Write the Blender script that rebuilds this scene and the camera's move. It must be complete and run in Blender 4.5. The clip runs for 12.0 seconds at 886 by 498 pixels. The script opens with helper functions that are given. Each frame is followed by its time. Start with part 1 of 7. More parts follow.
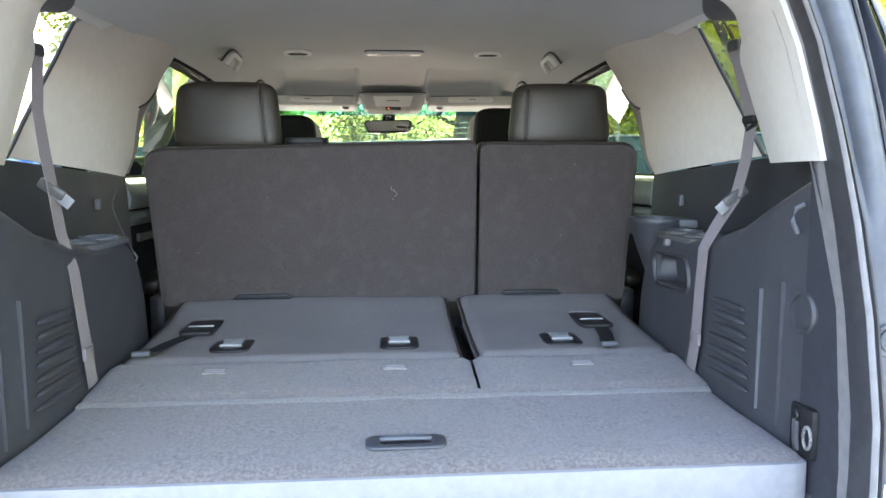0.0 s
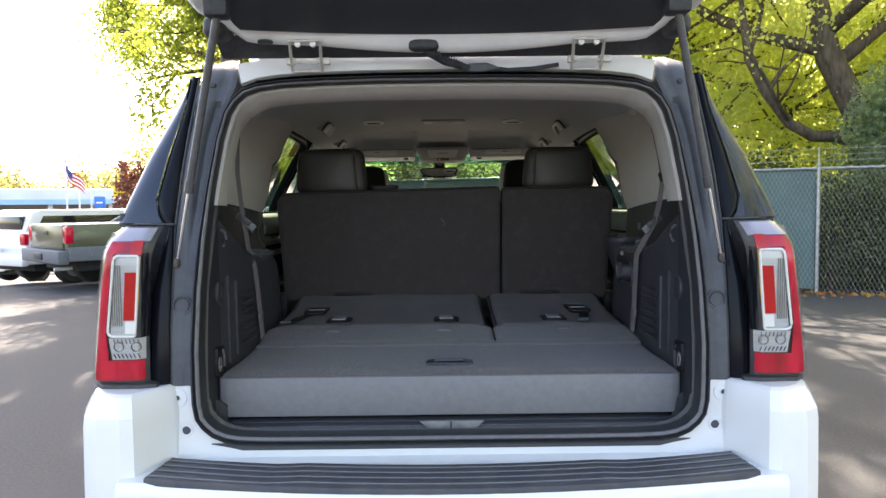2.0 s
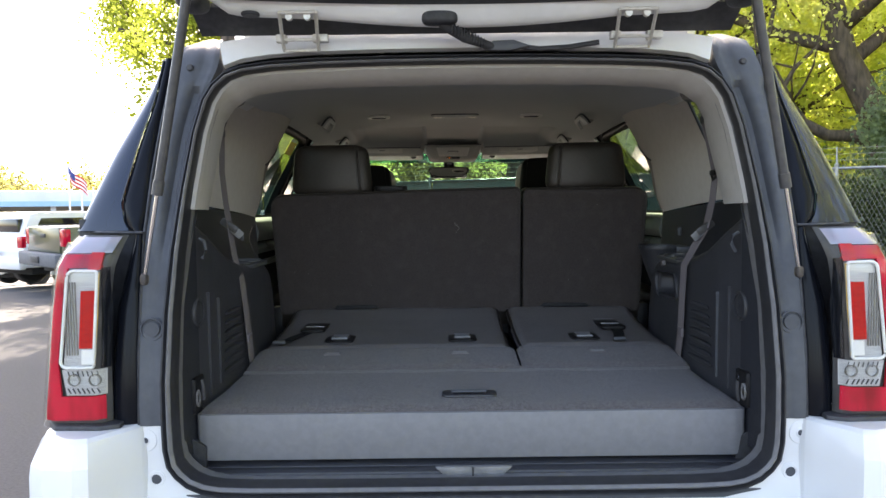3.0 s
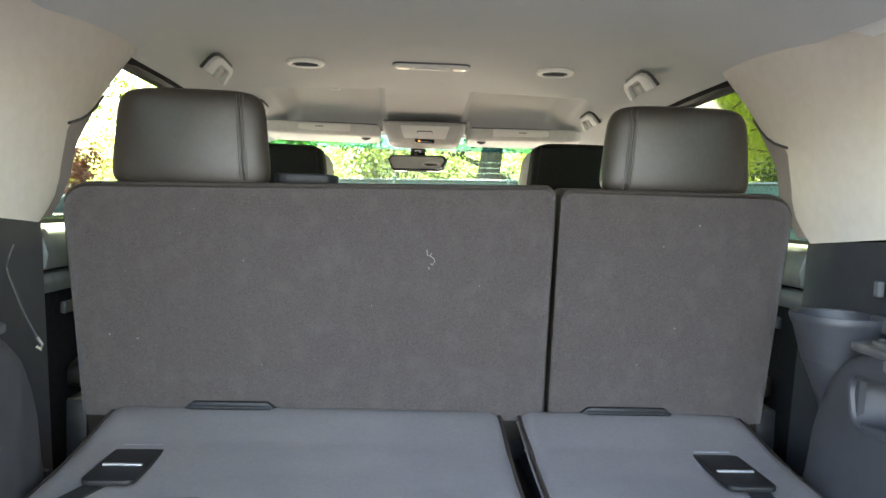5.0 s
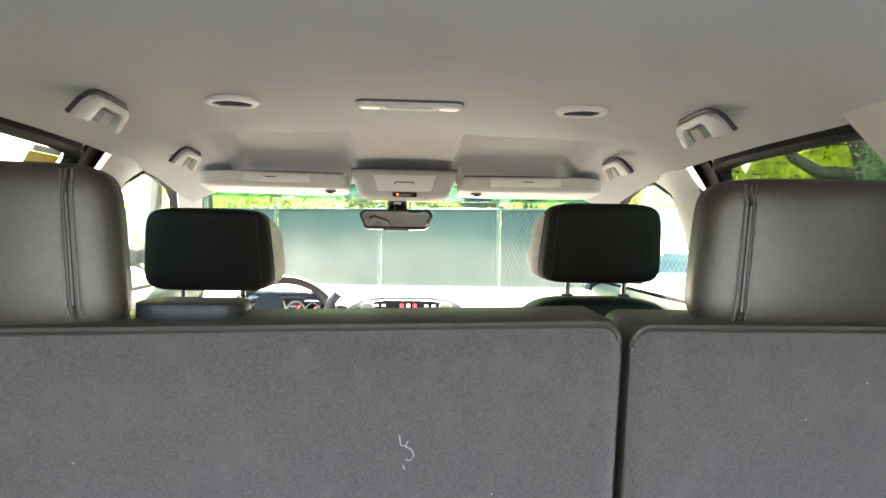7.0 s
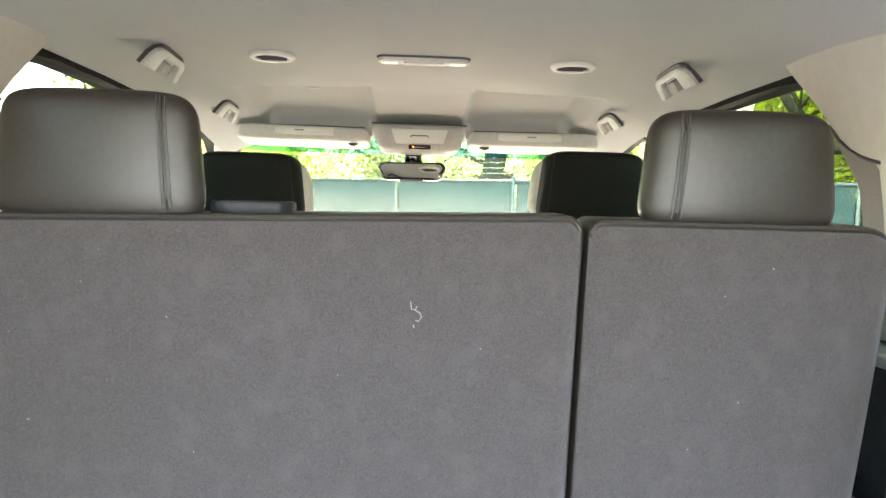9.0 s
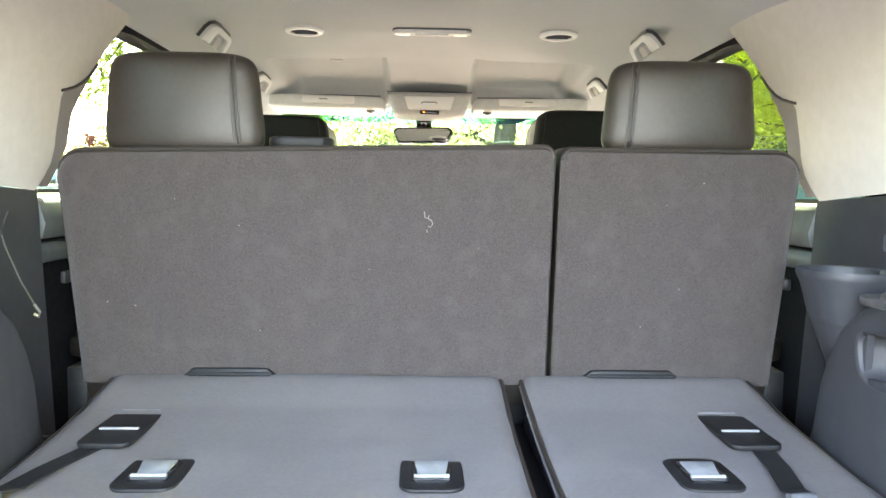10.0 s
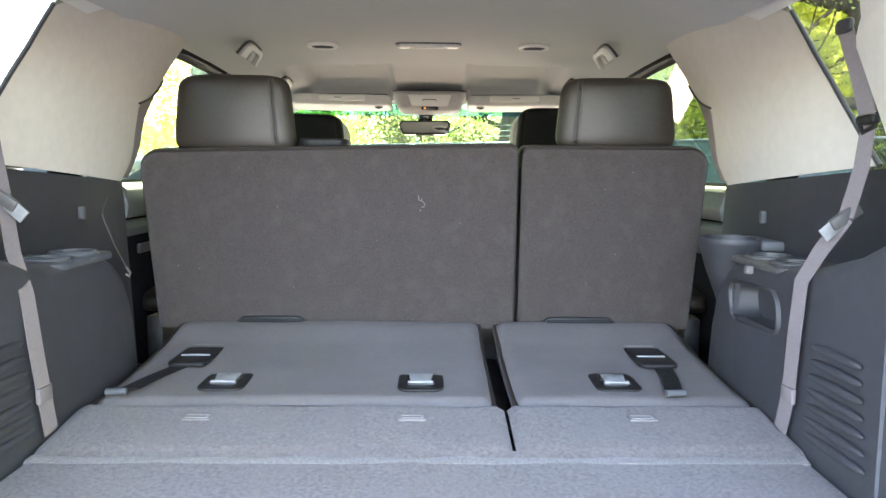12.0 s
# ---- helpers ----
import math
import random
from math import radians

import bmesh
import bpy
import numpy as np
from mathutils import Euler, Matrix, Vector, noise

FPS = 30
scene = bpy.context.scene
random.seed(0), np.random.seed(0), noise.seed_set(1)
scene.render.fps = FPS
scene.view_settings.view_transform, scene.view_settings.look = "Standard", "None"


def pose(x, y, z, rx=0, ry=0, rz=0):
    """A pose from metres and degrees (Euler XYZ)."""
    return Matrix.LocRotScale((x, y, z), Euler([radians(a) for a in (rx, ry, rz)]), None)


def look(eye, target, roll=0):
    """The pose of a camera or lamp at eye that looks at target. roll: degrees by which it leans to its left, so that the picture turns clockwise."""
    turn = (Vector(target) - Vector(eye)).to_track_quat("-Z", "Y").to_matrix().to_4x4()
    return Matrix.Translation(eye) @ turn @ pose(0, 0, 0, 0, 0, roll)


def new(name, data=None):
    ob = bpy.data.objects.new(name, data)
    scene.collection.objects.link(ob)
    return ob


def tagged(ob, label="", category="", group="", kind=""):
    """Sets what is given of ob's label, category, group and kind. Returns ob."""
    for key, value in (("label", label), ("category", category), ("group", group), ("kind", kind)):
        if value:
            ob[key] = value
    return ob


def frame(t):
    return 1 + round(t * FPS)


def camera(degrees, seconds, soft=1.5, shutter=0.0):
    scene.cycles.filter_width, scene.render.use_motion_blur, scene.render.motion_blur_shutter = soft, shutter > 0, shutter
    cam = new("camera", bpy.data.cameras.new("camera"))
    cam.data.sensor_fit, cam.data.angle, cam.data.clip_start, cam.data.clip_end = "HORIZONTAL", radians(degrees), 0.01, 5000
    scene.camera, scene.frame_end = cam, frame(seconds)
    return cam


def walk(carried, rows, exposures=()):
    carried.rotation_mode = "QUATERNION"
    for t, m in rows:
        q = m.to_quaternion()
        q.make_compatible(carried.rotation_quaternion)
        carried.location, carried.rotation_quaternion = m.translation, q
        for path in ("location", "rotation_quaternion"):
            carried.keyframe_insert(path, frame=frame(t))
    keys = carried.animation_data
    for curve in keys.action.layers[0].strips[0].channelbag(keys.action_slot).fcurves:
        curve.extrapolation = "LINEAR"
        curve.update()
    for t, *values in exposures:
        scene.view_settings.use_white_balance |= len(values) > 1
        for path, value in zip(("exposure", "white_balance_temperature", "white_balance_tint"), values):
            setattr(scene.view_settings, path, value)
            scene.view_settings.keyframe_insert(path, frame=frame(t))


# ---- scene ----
cam = camera(63.3, 12.0)
PATH = [
    (0, (-0.025, -0.93, 1.408), (0.125, 1.053, 1.189), -0.2),
    (0.5, (-0.022, -1.16, 1.415), (0.099, 0.831, 1.263), -0.2),
    (1, (-0.043, -1.418, 1.419), (0.03, 0.577, 1.296), -0.2),
    (1.5, (-0.039, -1.654, 1.41), (-0.001, 0.342, 1.292), -0.3),
    (2, (-0.027, -1.831, 1.411), (-0.016, 0.165, 1.292), -0.6),
    (2.5, (-0.037, -1.782, 1.412), (-0.039, 0.214, 1.292), -0.8),
    (2.7, (-0.049, -1.69, 1.415), (-0.052, 0.307, 1.299), -0.8),
    (4.5, (-0.079, -0.573, 1.423), (0.002, 1.422, 1.309), 1.4),
    (5, (-0.055, -0.275, 1.44), (0.047, 1.719, 1.328), 1.7),
    (5.5, (-0.037, -0.033, 1.477), (0.078, 1.961, 1.374), 1.6),
    (6, (-0.04, 0.13, 1.515), (0.083, 2.125, 1.432), 1.5),
    (6.5, (-0.027, 0.258, 1.554), (0.103, 2.253, 1.5), 1.1),
    (6.7, (-0.026, 0.294, 1.575), (0.109, 2.289, 1.525), 1.0),
    (8.3, (-0.021, 0.27, 1.585), (0.102, 2.265, 1.526), 1.2),
    (8.5, (-0.024, 0.208, 1.557), (0.09, 2.203, 1.477), 1.6),
    (9, (-0.019, 0.056, 1.497), (0.071, 2.051, 1.378), 1.6),
    (9.5, (-0.007, -0.06, 1.438), (0.062, 1.935, 1.307), 1.0),
    (10, (-0.021, -0.257, 1.402), (0.038, 1.735, 1.241), 0.8),
    (10.5, (-0.014, -0.441, 1.386), (0.034, 1.55, 1.207), 0.4),
    (11, (0.01, -0.59, 1.377), (0.049, 1.4, 1.183), 0.4),
    (11.5, (0.021, -0.654, 1.38), (0.052, 1.334, 1.17), 0.4),
    (12, (0.019, -0.663, 1.419), (0.046, 1.326, 1.207), 0.4),
]
walk(cam, [(t, look(eye, target, roll)) for t, eye, target, roll in PATH], [(0, 4.72, 7150, 16), (0.6, 4.58, 7350, 17), (1.2, 3.44, 7400, 18), (1.5, 3.24, 7500, 18), (1.8, 2.74, 7500, 17), (2.7, 2.6, 7600, 17), (4.3, 4.80, 7250, 16), (5.0, 5.14, 7700, 14), (5.5, 5.56, 7900, 13), (6.0, 5.58, 7750, 15), (6.6, 5.38, 7650, 15.5), (8.4, 5.36, 7750, 15.5), (9.1, 5.74, 8000, 14), (10, 5.82, 7900, 15), (10.5, 5.56, 7900, 16), (11, 5.50, 7800, 17), (11.5, 5.2, 7750, 17), (12, 5.18, 7600, 17)])

# ---------------------------------------------------------------- light
SUN_EL, SUN_AZ = 45.0, 5.0          # degrees; azimuth from +y towards -x
world = bpy.data.worlds.new("sky")
scene.world = world
world.use_nodes = True
wn = world.node_tree.nodes
sky = wn.new("ShaderNodeTexSky")
sky.sky_type = 'NISHITA'
sky.sun_disc = False
sky.sun_elevation = radians(SUN_EL)
sky.sun_rotation = radians(-SUN_AZ)
sky.dust_density = 2.5
sky.air_density = 1.0
sky.ozone_density = 1.0
wn["Background"].inputs["Strength"].default_value = 0.15
world.node_tree.links.new(sky.outputs[0], wn["Background"].inputs["Color"])
sun = new("sun", bpy.data.lights.new("sun", 'SUN'))
sun.data.energy = 4.5
sun.data.angle = radians(0.53)
sun.data.color = (1.0, 0.94, 0.84)
sdir = Vector((-math.sin(radians(SUN_AZ)) * math.cos(radians(SUN_EL)), math.cos(radians(SUN_AZ)) * math.cos(radians(SUN_EL)), math.sin(radians(SUN_EL))))
sun.matrix_world = look(sdir * 60, (0, 0, 0))

# ---------------------------------------------------------------- materials
MATS = {}


def mat(name, col, rough=0.6, metal=0.0, col2=None, scale=30.0, mix=(0.35, 0.65), bump=0.0, bscale=200.0, coat=0.0,
        big=None, bigscale=3.0, spec=0.5, sheen=0.0, rvar=0.0, emit=None, estr=0.0, detail=4.0, stretch=(1, 1, 1), trans=0.0, island=0.0, bigstretch=(1, 1, 1)):
    """A principled surface with fine grain, larger stains and relief."""
    m = bpy.data.materials.new(name)
    m.use_nodes = True
    nt = m.node_tree
    b = nt.nodes["Principled BSDF"]
    L = nt.links.new
    b.inputs["Roughness"].default_value = rough
    b.inputs["Metallic"].default_value = metal
    b.inputs["Specular IOR Level"].default_value = spec
    b.inputs["Coat Weight"].default_value = coat
    b.inputs["Coat Roughness"].default_value = 0.04
    b.inputs["Sheen Weight"].default_value = sheen
    b.inputs["Transmission Weight"].default_value = trans
    if emit:
        b.inputs["Emission Color"].default_value = (*emit, 1)
        b.inputs["Emission Strength"].default_value = estr
    tc = nt.nodes.new("ShaderNodeTexCoord")
    mp = nt.nodes.new("ShaderNodeMapping")
    mp.inputs["Scale"].default_value = stretch
    L(tc.outputs["Object"], mp.inputs["Vector"])
    src = mp.outputs["Vector"]
    out = None
    rgb = nt.nodes.new("ShaderNodeRGB")
    rgb.outputs[0].default_value = (*col, 1)
    out = rgb.outputs[0]
    if col2:
        nz = nt.nodes.new("ShaderNodeTexNoise")
        nz.inputs["Scale"].default_value = scale
        nz.inputs["Detail"].default_value = detail
        L(src, nz.inputs["Vector"])
        rp = nt.nodes.new("ShaderNodeMapRange")
        rp.inputs[1].default_value, rp.inputs[2].default_value = mix
        L(nz.outputs["Fac"], rp.inputs[0])
        mx = nt.nodes.new("ShaderNodeMix")
        mx.data_type = 'RGBA'
        L(rp.outputs[0], mx.inputs[0])
        L(out, mx.inputs[6])
        mx.inputs[7].default_value = (*col2, 1)
        out = mx.outputs[2]
    if big:
        nz = nt.nodes.new("ShaderNodeTexNoise")
        nz.inputs["Scale"].default_value = bigscale
        nz.inputs["Detail"].default_value = 5.0
        nz.inputs["Roughness"].default_value = 0.6
        m2 = nt.nodes.new("ShaderNodeMapping")
        m2.inputs["Scale"].default_value = bigstretch
        L(tc.outputs["Object"], m2.inputs["Vector"])
        L(m2.outputs["Vector"], nz.inputs["Vector"])
        rp = nt.nodes.new("ShaderNodeMapRange")
        rp.inputs[1].default_value, rp.inputs[2].default_value = 0.48, 0.75
        rp.inputs[4].default_value = 0.75
        L(nz.outputs["Fac"], rp.inputs[0])
        mx = nt.nodes.new("ShaderNodeMix")
        mx.data_type = 'RGBA'
        L(rp.outputs[0], mx.inputs[0])
        L(out, mx.inputs[6])
        mx.inputs[7].default_value = (*big, 1)
        out = mx.outputs[2]
    if island:
        ge = nt.nodes.new("ShaderNodeNewGeometry")
        hs = nt.nodes.new("ShaderNodeHueSaturation")
        mr = nt.nodes.new("ShaderNodeMapRange")
        mr.inputs[3].default_value, mr.inputs[4].default_value = 1 - island, 1 + island
        L(ge.outputs["Random Per Island"], mr.inputs[0])
        L(mr.outputs[0], hs.inputs["Value"])
        mh = nt.nodes.new("ShaderNodeMapRange")
        mh.inputs[3].default_value, mh.inputs[4].default_value = 0.5 + island * 0.06, 0.5 - island * 0.06
        L(ge.outputs["Random Per Island"], mh.inputs[0])
        L(mh.outputs[0], hs.inputs["Hue"])
        L(out, hs.inputs["Color"])
        out = hs.outputs["Color"]
    L(out, b.inputs["Base Color"])
    if rvar:
        nz = nt.nodes.new("ShaderNodeTexNoise")
        nz.inputs["Scale"].default_value = 6.0
        nz.inputs["Detail"].default_value = 6.0
        L(tc.outputs["Object"], nz.inputs["Vector"])
        rp = nt.nodes.new("ShaderNodeMapRange")
        rp.inputs[3].default_value, rp.inputs[4].default_value = max(0.02, rough - rvar), min(1, rough + rvar)
        L(nz.outputs["Fac"], rp.inputs[0])
        L(rp.outputs[0], b.inputs["Roughness"])
    if bump:
        nz = nt.nodes.new("ShaderNodeTexNoise")
        nz.inputs["Scale"].default_value = bscale
        nz.inputs["Detail"].default_value = 3.0
        L(src, nz.inputs["Vector"])
        bp = nt.nodes.new("ShaderNodeBump")
        bp.inputs["Strength"].default_value = bump
        bp.inputs["Distance"].default_value = 0.002
        L(nz.outputs["Fac"], bp.inputs["Height"])
        L(bp.outputs[0], b.inputs["Normal"])
    MATS[name] = m
    return m


def glass(name, tint, gloss=1.0, rough=0.0):
    m = bpy.data.materials.new(name)
    m.use_nodes = True
    nt = m.node_tree
    nt.nodes.remove(nt.nodes["Principled BSDF"])
    o = nt.nodes["Material Output"]
    t = nt.nodes.new("ShaderNodeBsdfTransparent")
    t.inputs[0].default_value = (*tint, 1)
    g = nt.nodes.new("ShaderNodeBsdfGlossy")
    g.inputs["Roughness"].default_value = rough
    f = nt.nodes.new("ShaderNodeLayerWeight")
    f.inputs[0].default_value = 0.5
    pw = nt.nodes.new("ShaderNodeMath")
    pw.operation = 'POWER'
    pw.inputs[1].default_value = 4.5
    mu = nt.nodes.new("ShaderNodeMath")
    mu.operation = 'MULTIPLY_ADD'
    mu.inputs[1].default_value = 0.75 * gloss
    mu.inputs[2].default_value = 0.035 * gloss
    mx = nt.nodes.new("ShaderNodeMixShader")
    L = nt.links.new
    L(f.outputs["Facing"], pw.inputs[0])
    L(pw.outputs[0], mu.inputs[0])
    L(mu.outputs[0], mx.inputs[0])
    L(t.outputs[0], mx.inputs[1])
    L(g.outputs[0], mx.inputs[2])
    L(mx.outputs[0], o.inputs[0])
    return m


def leafmat(name, col, col2, through_col):
    """Leaves: diffuse, and light that passes through the blade."""
    m = mat(name, col, 0.55, col2=col2, scale=0.9, mix=(0.35, 0.65), spec=0.3, island=0.65)
    nt = m.node_tree
    b = nt.nodes["Principled BSDF"]
    tr = nt.nodes.new("ShaderNodeBsdfTranslucent")
    tr.inputs[0].default_value = (*through_col, 1)
    mx = nt.nodes.new("ShaderNodeMixShader")
    mx.inputs[0].default_value = 0.70
    L = nt.links.new
    L(b.outputs[0], mx.inputs[1])
    L(tr.outputs[0], mx.inputs[2])
    L(mx.outputs[0], nt.nodes["Material Output"].inputs[0])
    return m


WHITE = mat("white_paint", (0.80, 0.80, 0.785), 0.30, coat=0.6, col2=(0.77, 0.77, 0.755), scale=4, rvar=0.06)
WHITE_IN = mat("white_inner_paint", (0.81, 0.81, 0.80), 0.36, coat=0.4, col2=(0.76, 0.76, 0.74), scale=9, big=(0.66, 0.66, 0.63), bigscale=6)
SEALRUBBER = mat("seal_rubber", (0.020, 0.020, 0.023), 0.5, col2=(0.030, 0.030, 0.033), scale=50, bump=0.2, bscale=500, rvar=0.12)
SEALGREY = mat("grey_seal_rubber", (0.13, 0.127, 0.128), 0.5, col2=(0.16, 0.157, 0.157), scale=45, bump=0.2, bscale=500, rvar=0.1)
JAMB = mat("grey_jamb_plastic", (0.070, 0.075, 0.084), 0.5, col2=(0.084, 0.089, 0.098), scale=40, bump=0.2, bscale=900, big=(0.098, 0.103, 0.111), bigscale=7, spec=0.32)
RUBBER = mat("black_rubber", (0.027, 0.028, 0.031), 0.55, col2=(0.045, 0.046, 0.050), scale=60, bump=0.2, bscale=500, rvar=0.1)
BLACK = mat("black_plastic", (0.034, 0.0355, 0.0415), 0.40, col2=(0.043, 0.0445, 0.051), scale=50, bump=0.3, bscale=1400, rvar=0.1, big=(0.035, 0.036, 0.04), bigscale=7)
GLOSSBLACK = mat("gloss_black", (0.008, 0.009, 0.012), 0.08, coat=0.5, rvar=0.03)
STEP = mat("step_pad_plastic", (0.050, 0.052, 0.060), 0.5, col2=(0.068, 0.070, 0.078), scale=25, bump=0.4, bscale=700, big=(0.085, 0.083, 0.08), bigscale=8)
CARPET = mat("grey_carpet", (0.076, 0.0670, 0.0655), 0.95, col2=(0.150, 0.132, 0.128), scale=170, bump=0.9, bscale=1000, sheen=0.2, big=(0.118, 0.103, 0.100), bigscale=11, spec=0.15, detail=8)
HEM = mat("pale_carpet_hem", (0.10, 0.094, 0.093), 0.95, col2=(0.21, 0.195, 0.19), scale=300, bump=0.9, bscale=900, sheen=0.2, spec=0.2)
BACKCARPET = mat("seat_back_carpet", (0.0395, 0.0325, 0.0306), 0.95, col2=(0.063, 0.0520, 0.0492), scale=380, bump=0.8, bscale=900, sheen=0.2, big=(0.068, 0.0572, 0.0545), bigscale=24, bigstretch=(1, 1, 0.85), spec=0.2, detail=8)
VINYL = mat("grey_vinyl", (0.140, 0.128, 0.127), 0.60, col2=(0.160, 0.147, 0.146), scale=160, bump=0.35, bscale=1300, big=(0.193, 0.178, 0.176), bigscale=6, rvar=0.08, spec=0.35)
LIDGREY = mat("grey_lid_edge", (0.165, 0.165, 0.172), 0.5, col2=(0.185, 0.185, 0.192), scale=60, bump=0.3, bscale=1200, rvar=0.08)
LEATHER = mat("black_leather", (0.0195, 0.0150, 0.0115), 0.42, col2=(0.026, 0.0203, 0.0158), scale=120, bump=0.16, bscale=800, rvar=0.05, spec=0.50)
# front seats' copy of the black leather, darkened to stand in for shade
SHADELEATHER = mat("shaded_black_leather", (0.005, 0.0049, 0.0048), 0.55, col2=(0.008, 0.0077, 0.0074), scale=120, bump=0.3, bscale=650, spec=0.16)
DARKSEAL = mat("black_window_rubber", (0.006, 0.006, 0.0075), 0.6, col2=(0.009, 0.009, 0.011), scale=40, bump=0.2, bscale=700, spec=0.15)
PILLARSTRIP = mat("mauve_grey_strip", (0.25, 0.225, 0.22), 0.7, col2=(0.28, 0.25, 0.245), scale=300, bump=0.3, bscale=900, spec=0.2)
PALEFRONT = mat("pale_restraint_front", (0.42, 0.41, 0.37), 0.6, col2=(0.48, 0.47, 0.43), scale=90, bump=0.2, bscale=800, spec=0.25)
STITCH = mat("grey_stitching", (0.085, 0.08, 0.075), 0.8)
VENTRING = mat("pale_vent_ring", (0.74, 0.73, 0.70), 0.45)
HEADLINER = mat("grey_headliner", (0.50, 0.515, 0.52), 0.95, col2=(0.53, 0.545, 0.55), scale=260, bump=0.12, bscale=1300, big=(0.475, 0.49, 0.495), bigscale=3, spec=0.15)
BEIGE = mat("pale_trim_plastic", (0.55, 0.510, 0.455), 0.6, col2=(0.58, 0.54, 0.485), scale=45, bump=0.04, bscale=1500, rvar=0.06)
TRIMGREY = mat("opening_trim_plastic", (0.47, 0.445, 0.405), 0.6, col2=(0.50, 0.475, 0.435), scale=45, bump=0.05, bscale=1400, rvar=0.06)
GREYTRIM = mat("pale_grey_plastic", (0.53, 0.535, 0.52), 0.5, col2=(0.58, 0.585, 0.57), scale=60, bump=0.05, bscale=1200)
BELT = mat("grey_webbing", (0.148, 0.130, 0.134), 0.75, col2=(0.182, 0.161, 0.165), scale=700, bump=0.4, bscale=1200, stretch=(1, 1, 0.3), spec=0.3)
BLACKBELT = mat("black_webbing", (0.010, 0.010, 0.011), 0.7, col2=(0.02, 0.02, 0.021), scale=300, bump=0.5, bscale=900, spec=0.2)
BEZEL = mat("black_bezel", (0.009, 0.009, 0.010), 0.45, col2=(0.014, 0.014, 0.015), scale=60, bump=0.2, bscale=1200, spec=0.25)
TAGPRINT = mat("tag_print", (0.30, 0.295, 0.29), 0.7)
CHROME = mat("chrome", (0.75, 0.75, 0.76), 0.16, metal=1.0, rvar=0.06)
STEEL = mat("zinc_steel", (0.72, 0.70, 0.64), 0.4, metal=0.25, col2=(0.60, 0.58, 0.53), scale=70, rvar=0.1)
LATCHPALE = mat("pale_latch", (0.25, 0.255, 0.26), 0.4, col2=(0.17, 0.175, 0.18), scale=40)
STRUTGREY = mat("strut_grey", (0.055, 0.055, 0.058), 0.4, col2=(0.08, 0.078, 0.075), scale=60, rvar=0.1)
RUST = mat("brown_ball_joint", (0.085, 0.068, 0.055), 0.7, col2=(0.055, 0.048, 0.044), scale=90)
REDLENS = mat("red_lens", (0.66, 0.006, 0.035), 0.10, coat=0.3, col2=(0.30, 0.002, 0.012), scale=26, mix=(0.40, 0.70), stretch=(1, 1, 0.35), spec=0.3)
REDDEEP = mat("deep_red_lens", (0.62, 0.010, 0.006), 0.14, coat=0.15, col2=(0.45, 0.004, 0.006), scale=40, stretch=(1, 1, 5), spec=0.25)
PALELENS = mat("clear_lens_grey", (0.58, 0.59, 0.57), 0.22, coat=1.0, col2=(0.44, 0.45, 0.44), scale=60, stretch=(0.3, 1, 9))
PALERIM = mat("pale_lens_rim", (0.86, 0.86, 0.80), 0.25, coat=1.0)
LAMPBODY = mat("lamp_housing", (0.05, 0.05, 0.052), 0.3, col2=(0.08, 0.08, 0.08), scale=30)
# bluish tone puts the sky's reflection into the clear lens's colour
LAMPTOP = mat("lamp_top", (0.34, 0.37, 0.43), 0.16, coat=0.9, col2=(0.42, 0.34, 0.40), scale=12)
SMOKELENS = mat("smoked_lens", (0.22, 0.21, 0.18), 0.15, coat=1.0, col2=(0.30, 0.29, 0.25), scale=40)
AMBERLENS = mat("amber_lens", (0.70, 0.42, 0.06), 0.2, coat=0.8)
PILLARBLACK = mat("black_pillar_plastic", (0.006, 0.007, 0.010), 0.22, spec=0.12, rvar=0.05)
CONSOLEGREY = mat("console_grey", (0.44, 0.435, 0.42), 0.55, col2=(0.48, 0.475, 0.46), scale=60, bump=0.05, bscale=1200)
# blue base colour stands in for part of the reflected sky
CORNERGLASS = mat("corner_glass", (0.006, 0.013, 0.030), 0.03, coat=0.22, spec=0.38)
CORNERGLASS.node_tree.nodes["Principled BSDF"].inputs["Coat IOR"].default_value = 1.6
MIRROR = mat("mirror_silver", (0.70, 0.73, 0.72), 0.02, metal=1.0)
LAMPGLOW = mat("lit_lamp", (0.8, 0.77, 0.70), 0.3, emit=(1.0, 0.85, 0.66), estr=0.010)
CLEAR = glass("clear_glass", (0.86, 0.92, 0.88))
# tint dims the bright view ahead; the pane itself casts no shadow
SCREENGLASS = glass("windscreen_glass", (0.345, 0.475, 0.425))
SHADEBAND = glass("blue_shade_band", (0.45, 0.74, 0.84))
TINT = glass("tinted_glass", (0.45, 0.52, 0.46))
DARKTINT = glass("dark_tinted_glass", (0.57, 0.61, 0.58), 1.6)
LENSCOVER = glass("lens_cover", (0.95, 0.95, 0.95), 0.45)
AMBER = mat("amber_mark", (0.8, 0.2, 0.02), 0.3, emit=(1.0, 0.25, 0.03), estr=0.15)
ICONRED = mat("red_mark", (0.7, 0.03, 0.05), 0.3, emit=(1.0, 0.08, 0.1), estr=0.10)
ICONWHITE = mat("white_mark", (0.7, 0.7, 0.7), 0.4, emit=(0.8, 0.85, 0.9), estr=0.06)
MARK = mat("pale_scuff", (0.20, 0.19, 0.18), 0.9)
WALLBLACK = mat("black_grained_wall", (0.022, 0.0235, 0.029), 0.52, col2=(0.027, 0.029, 0.035), scale=60, bump=0.25, bscale=1400, spec=0.3, rvar=0.08)
DOORCARD = mat("matt_door_card", (0.0085, 0.009, 0.0105), 0.95, col2=(0.012, 0.0125, 0.014), scale=60, bump=0.2, bscale=900, spec=0.03)
